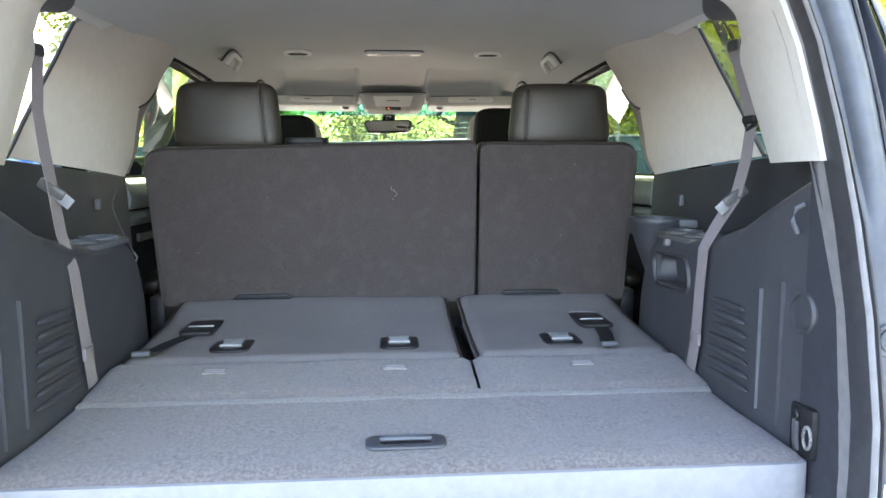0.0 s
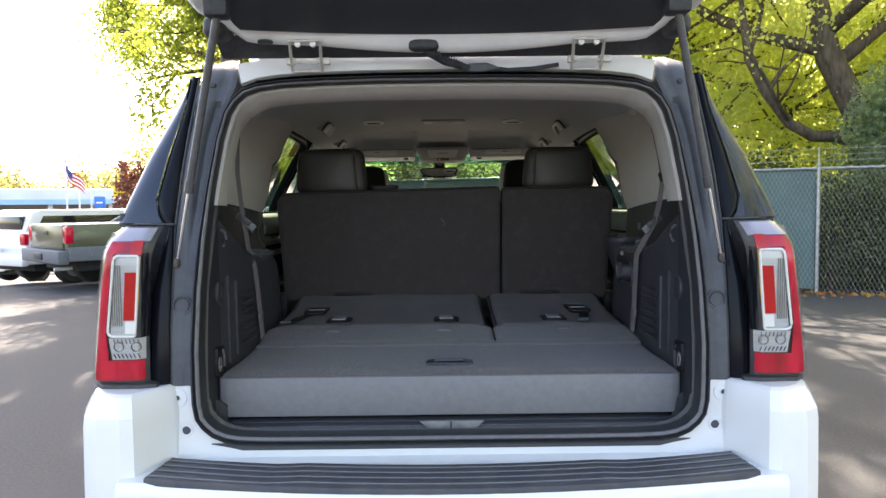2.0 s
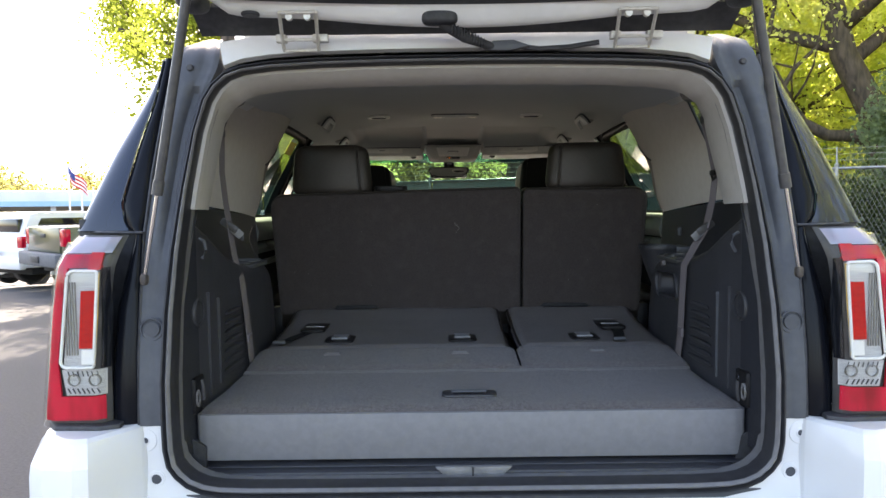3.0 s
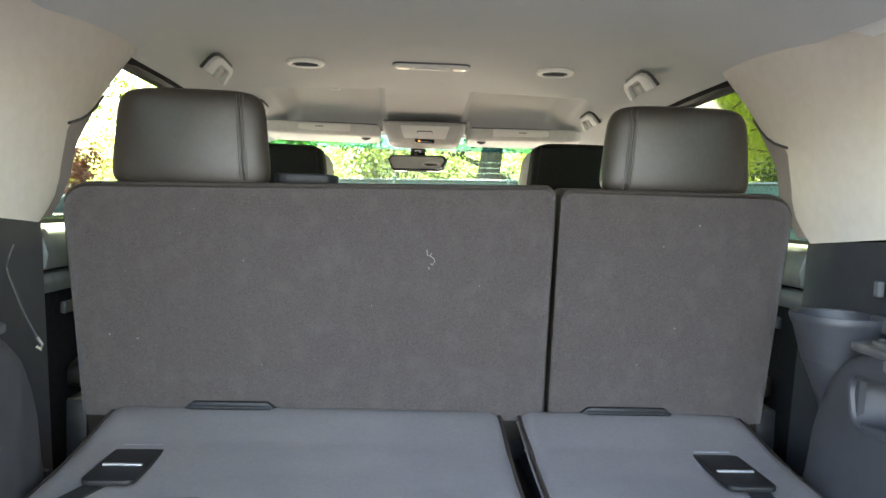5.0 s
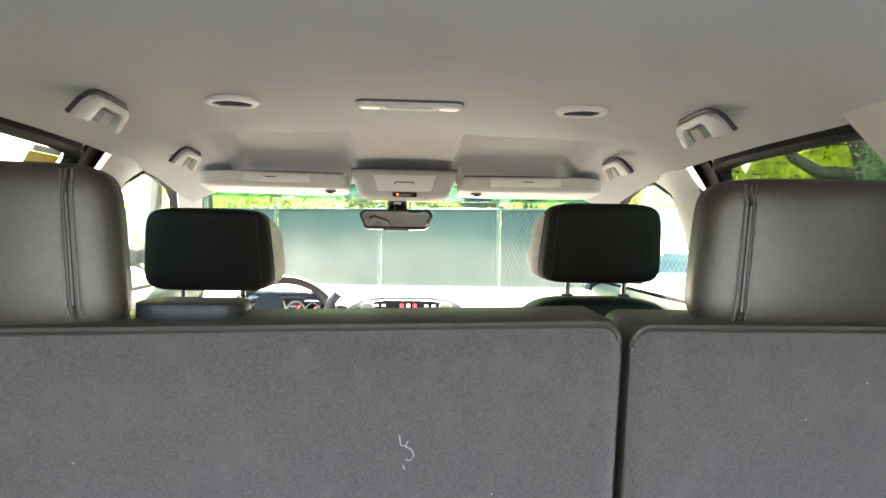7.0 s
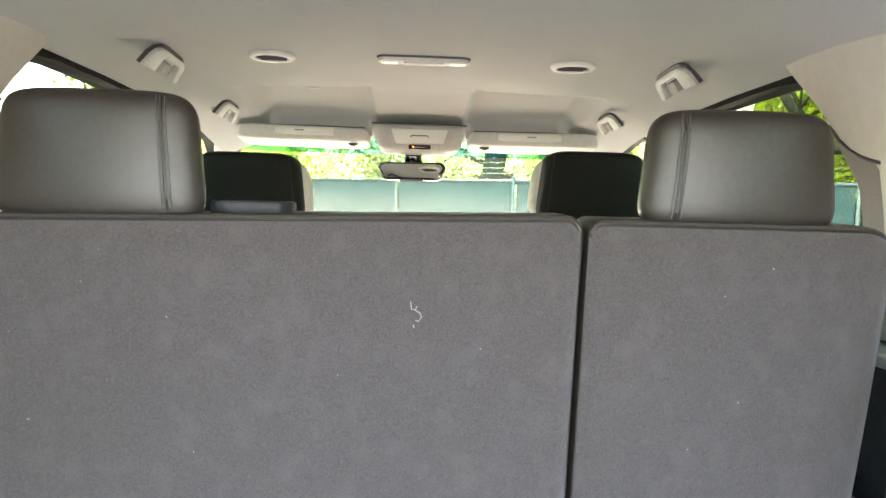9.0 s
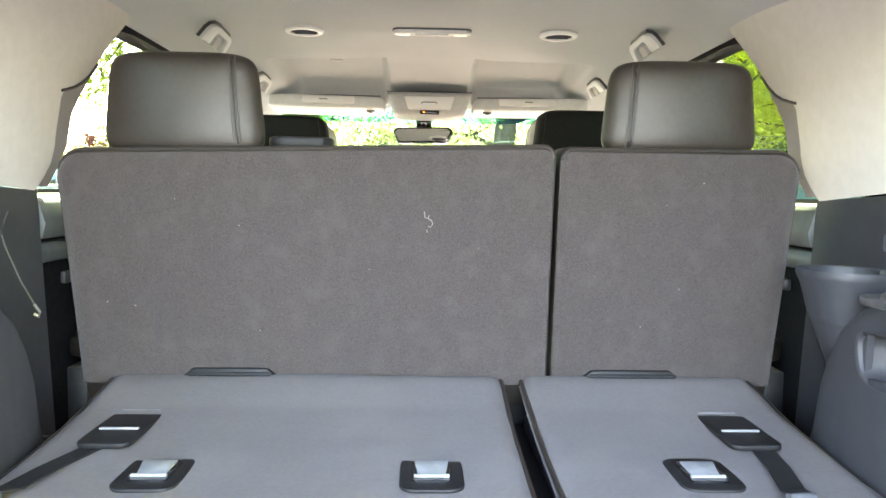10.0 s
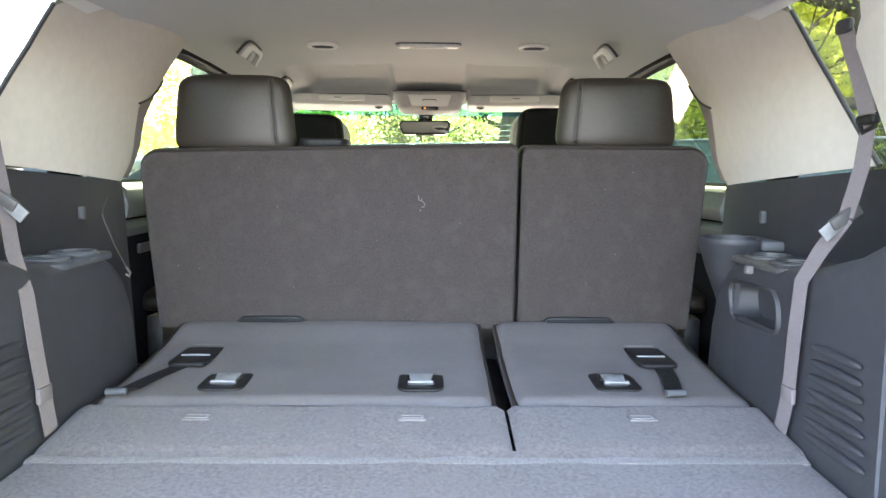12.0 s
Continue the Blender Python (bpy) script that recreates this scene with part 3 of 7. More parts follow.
for sx in (-1, 1):
    # grey jamb cover between seal and lamp, rising to a rounded head beside the header
    def jamb_x(z):
        xi = lerp([(0.95, 0.671), (1.2, 0.671), (1.45, 0.649), (1.62, 0.628), (1.70, 0.606), (1.75, 0.586), (1.78, 0.582), (1.834, 0.594)], z)
        xo = lerp([(0.95, 0.722), (1.2, 0.722), (1.37, 0.724), (1.56, 0.714), (1.65, 0.702), (1.74, 0.690), (1.79, 0.676), (1.82, 0.656), (1.834, 0.632)], z)
        return xi, xo

    def jamb(u, v):
        z = 0.952 + 0.882 * v
        xi, xo = jamb_x(z)
        x = xi + (xo - xi) * u
        fold = lerp([(0, 0.004), (0.12, 0.0), (0.22, 0.012), (0.38, 0.016), (0.48, 0.002), (0.60, -0.004), (0.85, -0.003), (1, 0.006)], u)
        dome = 0.05 * max(0, (z - 1.775) / 0.06) ** 2
        return (sx * x, rear_y(z) + 0.014 + fold * min(1, max(0.12, (z - 1.28) / 0.15)) * (1 - 0.7 * (z > 1.70)) - 0.006 * (z > 1.70) + dome, z)
    j = part("jamb_cover", grid(jamb, 18, 56, 0.05, flip=sx < 0), JAMB, car, "dark grey plastic jamb cover")
    part("jamb_head", box(min(sx * 0.60, sx * 0.695), max(sx * 0.60, sx * 0.695), 0.235, 0.52, 1.70, 1.822, 0.03, 4), JAMB, j)
    part("round_plug", disc((sx * 0.697, 0.0352, 1.160), 0.0175, 0.004, "y", 32, 0.0, 0.0015), JAMB, j)
    part("plug_ring", disc((sx * 0.697, 0.0352, 1.160), 0.0260, 0.005, "y", 36, 0.0225, 0.0015), JAMB, j)
    part("trim_bolt", disc((sx * 0.648, rear_y(1.755) + 0.008, 1.752), 0.008, 0.02, "y", 12, 0, 0.002), RUBBER, j)

    # gloss black pillar strip, then the glass that wraps round the corner of the body
    def strip_x(z):
        xi = lerp([(0.95, 0.724), (1.37, 0.727), (1.56, 0.716), (1.65, 0.704), (1.78, 0.690)], z)
        xo = lerp([(0.95, 0.780), (1.2, 0.778), (1.365, 0.748), (1.38, 0.770), (1.437, 0.784), (1.564, 0.758), (1.673, 0.729), (1.778, 0.716)], z)
        return xi, xo

    def strip(u, v):
        z = 0.955 + 0.823 * v
        xi, xo = strip_x(z)
        return (sx * (xi + (xo - xi) * u), rear_y(z) + 0.016 + 0.010 * (1 - u) ** 2 - 0.008 * math.sin(math.pi * u) + 0.006 * u * u, z)
    part("black_pillar_strip", grid(strip, 8, 40, 0.02, flip=sx < 0), PILLARBLACK, car, "gloss black pillar strip")
    part("pillar_gap", tube([(sx * strip_x(z)[0], rear_y(z) + 0.016, z) for z in (0.955, 1.1, 1.25, 1.37, 1.5, 1.62, 1.7, 1.77)], 0.0035, 6), RUBBER, car)

    def wrap(u, v):
        z = 1.374 + 0.400 * v
        a = u * math.pi / 2
        xi = strip_x(z)[1] + 0.002
        yo = rear_y(z) + 0.06
        xo = max(xi + 0.004, side_x(yo, z) + 0.010)
        return (sx * (xi + (xo - xi) * math.sin(a) ** 1.15), rear_y(z) + 0.018 + 0.046 * (1 - math.cos(a)) ** 0.9, z)
    part("glass_corner", grid(wrap, 14, 20, 0.004, flip=sx < 0), CORNERGLASS, car, "dark corner of the quarter glass, tinted blue for the sky it reflects")
    part("glass_edge", tube([(sx * (strip_x(z)[1] + 0.001), rear_y(z) + 0.017, z) for z in (1.44, 1.5, 1.56, 1.62, 1.68, 1.74, 1.775)], 0.0012, 6), JAMB, car)
    part("lamp_gap", tube([(sx * 0.728, rear_y(1.37) + 0.010, 1.370), (sx * 0.76, rear_y(1.37) + 0.006, 1.370), (sx * 0.82, rear_y(1.37) + 0.014, 1.371), (sx * 0.862, rear_y(1.37) + 0.05, 1.371), (sx * 0.882, rear_y(1.37) + 0.11, 1.371)], 0.0035, 6), RUBBER, car)
    # dark inner faces close the opening's sides; an added panel behind stops light leaks
    part("opening_side", grid(lambda u, v: (sx * lerp([(0, lerp([(0.79, 0.62), (0.87, 0.652), (1.05, 0.662), (1.33, 0.655), (1.45, 0.648)], 0.86 + 0.57 * v)), (1, 0.642)], u), rear_y(0.86 + 0.57 * v) + 0.004 + (0.15 - rear_y(0.86 + 0.57 * v)) * u, 0.86 + 0.57 * v), 4, 16, 0.006, flip=sx < 0), WALLBLACK, car)
    part("pillar_light_block", grid(lambda u, v: (sx * (lerp([(0.875, 0.61), (0.91, 0.668)], 0.70 + 0.70 * v) * (1 - u) + 0.89 * u), 0.105 + 0.03 * v, 0.70 + 0.70 * v), 4, 20, 0.012), RUBBER, car)
    # white rear corner panel under the jamb cover, with its two bolt holes

    def corner(u, v):
        z = 0.70 + 0.252 * v
        x = 0.665 + 0.24 * u
        if z < 0.93:
            x = lerp([(0.70, 0.40), (0.80, 0.50), (0.835, 0.622), (0.87, 0.662), (0.93, 0.672)], z)
            x = x + (0.90 - x) * u
        return (sx * x, 0.018 - 0.05 * max(0, (0.86 - z)) - 0.06 * u * max(0, (0.95 - z)), z)
    c = part("rear_corner_panel", grid(corner, 12, 14, 0.03, flip=sx < 0), WHITE, car, "white rear corner panel with bolt holes")
    for hx, hz, r in ((0.712, 0.92, 0.009), (0.690, 0.834, 0.015)):
        part("hole_dish", disc((sx * hx, 0.0185 - 0.05 * max(0, 0.86 - hz) - 0.06 * (hx - 0.665) / 0.24 * max(0, 0.95 - hz), hz), 0.026 if r < 0.01 else 0.021, 0.004, "y", 26, r * 1.1, 0.0018), WHITE, c)
        part("bolt_hole", disc((sx * hx, 0.018 - 0.05 * max(0, 0.86 - hz) - 0.06 * (hx - 0.665) / 0.24 * max(0, 0.95 - hz), hz), r * 0.75, 0.006, "y", 18, 0, 0.002), JAMB, c, "dark bolt hole")
        part("hole_rim", disc((sx * hx, 0.018 - 0.05 * max(0, 0.86 - hz) - 0.06 * (hx - 0.665) / 0.24 * max(0, 0.95 - hz), hz), r * 1.25, 0.007, "y", 22, r * 0.8, 0.003), WHITE, c)
# white panel under the sill
part("sill_panel", grid(lambda u, v: ((2 * u - 1) * 0.68, 0.018 - 0.05 * max(0, 0.86 - (0.70 + 0.088 * v)), 0.70 + 0.100 * v), 12, 4, 0.03), WHITE, car)

# --- rear bumper


def loft(rings):
    """A closed skin through outlines of equal length, capped at both ends."""
    bm = bmesh.new()
    rows = [[bm.verts.new(p) for p in r] for r in rings]
    n = len(rows[0])
    for p, q in zip(rows[:-1], rows[1:]):
        for k in range(n):
            bm.faces.new((p[k], p[(k + 1) % n], q[(k + 1) % n], q[k]))
    bm.faces.new(rows[0][::-1])
    bm.faces.new(rows[-1])
    bmesh.ops.recalc_face_normals(bm, faces=bm.faces[:])
    return bm


def bumper_plan(z, inset):
    """Half of the bumper's corner block seen from above, drawn in by inset."""
    k = inset
    return [(0.700, 0.055), (0.712 + 0.3 * k, 0.0 + 0.4 * k), (0.772 + 0.4 * k, -0.118 + 0.9 * k), (0.80 + 0.3 * k, -0.128 + k), (0.866 - 0.6 * k, -0.120 + k), (0.908 - 0.8 * k, -0.090 + 0.9 * k), (0.938 - 0.9 * k, -0.020 + 0.6 * k), (0.955 - k, 0.06 + 0.3 * k), (0.972 - k, 0.22)]


def bow(x):
    """The bumper bows to the rear in its middle."""
    return -0.100 + 0.088 * min(1.0, abs(x) / 0.72) ** 2


XS = [-0.80 + 0.1 * k for k in range(17)]
rb = part("rear_bumper", loft([[(-0.80, 0.02, z)] + [(x, bow(x) - 0.155 + o, z) for x in XS] + [(0.80, 0.02, z)] for z, o in ((0.42, 0.03), (0.50, 0.0), (0.735, 0.0), (0.752, 0.004), (0.762, 0.014))]), WHITE, car, "white rear bumper")
for sx in (-1, 1):
    rings = [[(sx * x, y, z) for x, y in bumper_plan(z, k)] for z, k in ((0.42, 0.03), (0.50, 0.0), (0.72, 0.0), (0.88, 0.002), (0.905, 0.005), (0.935, 0.018), (0.950, 0.028), (0.956, 0.045))]
    part("bumper_corner", loft(rings), WHITE, rb, "white bumper corner", angle=13)
PX = [-0.72 + 0.06 * k for k in range(25)]
pad = part("step_pad", prism([(x * 1.025, bow(x) - 0.143) for x in PX] + [(x, bow(x)) for x in PX[::-1]], "z", 0.742, 0.774, 0.006), STEP, car, "black ribbed plastic step pad")
for k, d in enumerate((-0.136, -0.100, -0.066, -0.034)):
    w = 0.728 - 0.004 * k

    def tread(x):
        """Each tread jogs forward beside the middle."""
        return bow(x) + d + 0.014 * min(1.0, max(0.0, (0.42 - abs(x)) / 0.06))
    ts = [-w + 2 * w * i / 40 for i in range(41)]
    part("tread_rib", prism([(x, tread(x)) for x in ts] + [(x, tread(x) + 0.022) for x in ts[::-1]], "z", 0.770, 0.7775, 0.0015, 1), STEP, pad)
    part("tread_edge", tube([(x, tread(x) + 0.001, 0.7770) for x in ts], 0.0016, 6), LIDGREY, pad, "pale edge of the tread")
for x in (-0.62, -0.25, 0.25, 0.62):
    part("parking_sensor", disc((x, bow(x) - 0.153, 0.655), 0.013, 0.01, "y", 18, 0.009, 0.001), WHITE, car)

# --- tail lamps
def lamp_in(z):
    return lerp([(0.96, 0.781), (1.2, 0.779), (1.30, 0.766), (1.366, 0.750)], z)


def lamp_out(z):
    return lerp([(0.96, 0.934), (1.0, 0.932), (1.21, 0.910), (1.30, 0.897), (1.335, 0.884), (1.366, 0.862)], z)


def lamp_y(x, z, d=0.0):
    """The lamp's face: nearly flat, rolling round the outer corner and back at the top."""
    k = max(0.0, (x - (lamp_out(z) - 0.050)) / 0.050)
    i = max(0.0, (lamp_in(z) + 0.020 - x) / 0.020)
    t = max(0.0, (z - 1.27) / 0.10)
    return -0.024 + 0.06 * k ** 3 + 0.022 * i * i + 0.045 * t * t + d


for sx in (-1, 1):
    lamp = part("tail_lamp", grid(lambda u, v: (sx * (lamp_in(0.966 + 0.40 * v) + (lamp_out(0.966 + 0.40 * v) - 0.004 - lamp_in(0.966 + 0.40 * v)) * u), lamp_y(lamp_in(0.966 + 0.40 * v) + (lamp_out(0.966 + 0.40 * v) - 0.004 - lamp_in(0.966 + 0.40 * v)) * u, 0.966 + 0.40 * v, 0.022), 0.966 + 0.40 * v), 14, 24, 0.02, flip=sx < 0), LAMPBODY, car, "tall red and clear tail lamp")

    def patch(name, xa, xb, z0, z1, d, m, nu=6, nv=12, thick=0.006, label=""):
        """A lens piece that follows the lamp's face at depth d; xa and xb may vary with height."""
        def f(u, v):
            z = z0 + (z1 - z0) * v
            l = lerp(xa, z) if isinstance(xa, list) else xa
            r = lerp(xb, z) if isinstance(xb, list) else xb
            x = l + (r - l) * u
            return (sx * x, lamp_y(x, z, d), z)
        return part(name, grid(f, nu, nv, thick, flip=sx < 0), m, lamp, label)
    edge = [(z, lamp_out(z) - 0.024) for z in (0.97, 1.0, 1.1, 1.21, 1.30, 1.335)]
    patch("clear_edge", edge, [(z, lamp_out(z) - 0.006) for z in (0.97, 1.0, 1.1, 1.21, 1.30, 1.335)], 0.990, 1.330, 0.007, SMOKELENS, 4, 12, 0.004, "clear smoky outer edge")
    patch("red_lens", 0.784, edge, 0.976, 1.027, 0.006, REDLENS)
    patch("red_lens", [(1.02, 0.871), (1.10, 0.876), (1.28, 0.855), (1.33, 0.840)], edge, 1.027, 1.30, 0.006, REDLENS)
    patch("red_lens", [(1.30, 0.776), (1.328, 0.795)], edge, 1.300, 1.328, 0.006, REDLENS)
    patch("top_lens", [(1.328, 0.766), (1.364, 0.754)], [(1.328, 0.872), (1.364, 0.855)], 1.330, 1.363, 0.008, LAMPTOP, label="clear top of the lamp, coloured for the sky it reflects")
    patch("side_lens", [(0.98, 0.783), (1.30, 0.769)], [(1.03, 0.792), (1.30, 0.779)], 1.085, 1.300, 0.012, GLOSSBLACK)
    patch("inner_lens", [(1.09, 0.801), (1.29, 0.784)], [(1.09, 0.866), (1.29, 0.846)], 1.090, 1.292, 0.010, PALELENS)
    for k in range(5):
        patch("lens_flute", 0.836 + 0.0055 * k - 0.002, 0.838 + 0.0055 * k - 0.002, 1.115, 1.27, 0.0065, SMOKELENS, 1, 4, 0.003)
    # rounded pale ring round the inner lens
    pts = []
    for cx, cz, a0 in ((0.856, 1.102, -90), (0.836, 1.281, 0), (0.792, 1.287, 90), (0.806, 1.095, 180)):
        r = 0.013 if cx > 0.82 else 0.006
        for i in range(5):
            t = radians(a0 + 22.5 * i)
            x, z = cx + r * math.cos(t), cz + r * math.sin(t)
            pts.append((sx * x, lamp_y(x, z, 0.004), z))
    part("lens_ring", tube(pts, 0.0034, 8, True), PALERIM, lamp, "pale rounded ring")
    patch("inner_red_lens", [(1.13, 0.799), (1.26, 0.790)], [(1.13, 0.829), (1.26, 0.820)], 1.130, 1.252, 0.003, REDDEEP, label="deep red inner lens")
    patch("white_reflector", [(1.09, 0.803), (1.13, 0.800)], [(1.09, 0.826), (1.13, 0.824)], 1.096, 1.128, 0.004, PALERIM, 3, 4)
    patch("bright_red_lens", [(1.29, 0.780), (1.33, 0.776)], [(1.29, 0.806), (1.33, 0.802)], 1.296, 1.332, 0.003, REDDEEP, 3, 4)
    patch("amber_edge", [(1.09, 0.797), (1.29, 0.781)], [(1.09, 0.8005), (1.29, 0.7845)], 1.095, 1.290, 0.003, AMBERLENS, 1, 6, 0.003)
    rv = patch("reversing_lens", [(1.03, 0.783), (1.08, 0.782)], [(1.03, 0.862), (1.08, 0.870)], 1.029, 1.084, 0.010, PALELENS, label="clear reversing lens")
    for k in range(2):
        part("reflector_cup", disc((sx * (0.800 + 0.044 * k), lamp_y(0.80, 1.06, 0.008), 1.062), 0.013, 0.008, "y", 20, 0.0112, 0.001), SMOKELENS, rv)
    for k in range(7):
        x = 0.792 + 0.010 * k
        part("reflector_rib", tube([(sx * x, lamp_y(x, 1.035, 0.008), 1.033), (sx * (x + 0.006), lamp_y(x, 1.044, 0.008), 1.044)], 0.0015, 5), RUBBER, rv)
        part("reflector_rib", tube([(sx * (x + 0.002), lamp_y(x, 1.07, 0.008), 1.070), (sx * (x + 0.005), lamp_y(x, 1.08, 0.008), 1.081)], 0.0012, 5), LAMPBODY, rv)
    cover = part("clear_cover", grid(lambda u, v: (sx * (lamp_in(0.966 + 0.40 * v) + (lamp_out(0.966 + 0.40 * v) - lamp_in(0.966 + 0.40 * v)) * u), lamp_y(lamp_in(0.966 + 0.40 * v) + (lamp_out(0.966 + 0.40 * v) - lamp_in(0.966 + 0.40 * v)) * u, 0.966 + 0.40 * v, -0.004), 0.966 + 0.40 * v), 20, 24, 0.002, flip=sx < 0), LENSCOVER, lamp, "clear plastic cover")
    cover.visible_shadow = False
    part("lamp_base", prism([(a, c) if sx > 0 else (-a, c) for a, c in ((0.752, -0.012), (0.79, -0.028), (0.885, -0.024), (0.922, 0.02), (0.925, 0.08), (0.76, 0.08))], "z", 0.951, 0.966, 0.004), RUBBER, lamp, "black lamp base strip")
    part("lamp_side", grid(lambda u, v: (sx * (lamp_out(0.97 + 0.38 * v) + 0.012 * u - 0.004), 0.03 + 0.15 * u, 0.972 + 0.38 * v), 4, 8, 0.012, flip=sx < 0), SMOKELENS, lamp)

# --- the raised tailgate
GX = Vector((0.0, 0.175, 1.835))


def gate_at(x, s, h):
    """A place on the raised gate: s metres from the hinge line outward, h below its inner face."""
    a = radians(18.0)
    return (x, GX.y - s * math.cos(a) + h * math.sin(a) * 0.3, GX.z + s * math.sin(a) - h)


gate = part("tailgate", grid(lambda u, v: gate_at((2 * u - 1) * lerp([(0, 0.60), (0.15, 0.62), (1.0, 0.80)], v), 0.03 + 1.02 * v, -0.09 + 0.05 * abs(2 * u - 1) ** 6), 20, 12, 0.02), WHITE, car, "raised white tailgate with dark inner panel")


def frame_edge(u, v):
    a = 2 * u - 1
    # inner edge bows, outer edge follows the hinge side
    s0 = 0.030 + 0.05 * a * a + 0.10 * max(0, abs(a) - 0.85) / 0.15
    s1 = 0.125 + 0.02 * a * a + 0.25 * max(0, abs(a) - 0.86) / 0.14
    x = a * 0.605
    return gate_at(x, s0 + (s1 - s0) * v, 0.028 * math.sin(math.pi * min(1, v * 1.15)) - 0.006 + 0.014 * (abs(a) < 0.55) * math.cos(a / 0.55 * math.pi / 2))


part("gate_inner_edge", grid(frame_edge, 44, 8, 0.02), WHITE_IN, gate, "white painted inner edge of the tailgate")
for sx in (-1, 1):
    part("gate_side_edge", grid(lambda u, v: gate_at(sx * (lerp([(0, 0.56), (1, 0.70)], u) + 0.07 * v), 0.22 + 0.78 * u, -0.01 + 0.03 * math.sin(math.pi * v)), 14, 4, 0.02, flip=sx > 0), WHITE_IN, gate)
part("gate_panel", grid(lambda u, v: gate_at((2 * u - 1) * lerp([(0, 0.535), (1.0, 0.70)], v), 0.112 + 0.03 * (2 * u - 1) ** 2 + 0.89 * v, 0.012 - 0.03 * v), 14, 12, 0.015), BLACK, gate, "black inner panel of the tailgate")
part("gate_gap", grid(lambda u, v: gate_at((2 * u - 1) * 0.62, -0.02 + 0.08 * v, 0.004 - 0.02 * v), 16, 3, 0.015), RUBBER, gate)
for x, w in ((-0.475, 0.022),):
    part("drain_plug", disc(gate_at(x, 0.105, 0.024), 0.020, 0.008, "z", 20, 0, 0.002), RUBBER, gate)
for sx in (-1, 1):
    # hinges: bent zinc rods between roof and gate
    x0, x1 = sx * 0.372 - 0.040, sx * 0.372 + 0.040
    w = sx * 0.014
    h = part("hinge", join(tube([(x0 + w, 0.186, 1.788), (x1 + w, 0.186, 1.788)], 0.0042, 8),
                           tube([(x0 + w, 0.186, 1.788), (x0 + w * 0.7, 0.150, 1.806), (x0, 0.075, 1.846)], 0.0042, 8),
                           tube([(x1 + w, 0.186, 1.788), (x1 + w * 0.7, 0.150, 1.806), (x1, 0.075, 1.846)], 0.0042, 8),
                           tube([(x0, 0.075, 1.846), (x1, 0.075, 1.846)], 0.0042, 8)), STEEL, car, "bare metal hinge loop")
    part("hinge_base", box(x0 + w - 0.014, x0 + w + 0.010, 0.160, 0.182, 1.802, 1.820, 0.003), STEEL, h)
    part("hinge_base", box(x1 + w - 0.010, x1 + w + 0.026, 0.160, 0.182, 1.802, 1.820, 0.003), STEEL, h)
    for k in (-0.02, 0.02):
        part("hinge_bolt", disc((sx * 0.372 + k, 0.083, 1.838), 0.008, 0.012, "y", 8), STEEL, h)
    part("hinge_pin", tube([(x0 + w, 0.158, 1.806), (x1 + w, 0.158, 1.806)], 0.004, 8), STEEL, h)
    # gas struts
    a, b = Vector((sx * 0.548, -0.085, 1.885)), Vector((sx * 0.699, 0.010, 1.272))
    k = a.lerp(b, 0.70)
    s = part("gas_strut", tube([a, k], 0.0098, 14), STRUTGREY, car, "grey gas strut with a bright rod")
    part("strut_sleeve", tube([a.lerp(b, 0.66), k + (b - a) * 0.008], 0.0118, 14), STRUTGREY, s)
    part("strut_rod", tube([k, b], 0.0040, 10), CHROME, s, "bright steel rod")
    part("ball_joint", soft(b, (0.008, 0.010, 0.013), 3, 4), RUST, s, "rusty brown ball joint")
    part("strut_bracket", box(min(a.x - 0.03, a.x + 0.02), max(a.x - 0.02, a.x + 0.03), a.y - 0.03, a.y + 0.03, a.z - 0.022, a.z + 0.04, 0.012), RUBBER, gate)
    part("gate_bump_stop", soft(gate_at(sx * 0.585, 0.15, 0.015), (0.03, 0.05, 0.028), 3, 6), RUBBER, gate)
# wiring boot from gate to roof
boot = part("wiring_boot", tube([gate_at(-0.062, 0.075, 0.022), gate_at(-0.040, 0.066, 0.036), (-0.005, 0.140, 1.803), (0.03, 0.165, 1.797), (0.06, 0.185, 1.792)], 0.015, 10, r2=0.009), RUBBER, gate, "black corrugated wiring boot")
part("boot_base", soft(gate_at(-0.062, 0.080, 0.024), (0.040, 0.026, 0.015), 3.5, 8), RUBBER, boot)
for k in range(12):
    p = Vector(gate_at(-0.035, 0.070, 0.036)).lerp(Vector((0.04, 0.170, 1.795)), k / 11)
    part("boot_rib", disc(p, 0.0158 - 0.0003 * k, 0.0035, "x", 12, 0, 0.0015), RUBBER, boot)
part("wire_clip", tube([(0.06, 0.187, 1.79), (0.11, 0.19, 1.795), (0.17, 0.192, 1.787), (0.24, 0.19, 1.79), (0.31, 0.188, 1.80)], 0.006, 8), RUBBER, gate, "black cable")
part("cable_cover", prism([(0.045, 1.783), (0.10, 1.781), (0.15, 1.792), (0.11, 1.806), (0.06, 1.804)], "y", 0.178, 0.20, 0.003), JAMB, gate)
# sill
part("sill_plate", grid(lambda u, v: ((2 * u - 1) * 0.625, 0.012 + 0.11 * v, 0.800 + 0.016 * v - 0.002 * math.sin(8 * v)), 12, 8, 0.02), JAMB, car, "dark grey sill plate")
part("sill_tread", box(-0.60, 0.60, 0.066, 0.112, 0.812, 0.826, 0.004), BLACK, car)
st = part("latch_striker", prism([(-0.085, 0.838), (0.09, 0.838), (0.06, 0.812), (-0.055, 0.812)], "y", 0.056, 0.07, 0.003), STRIKER, car, "pale latch striker plate")
part("striker_gap", box(-0.002, 0.002, 0.050, 0.058, 0.806, 0.838), RUBBER, st)

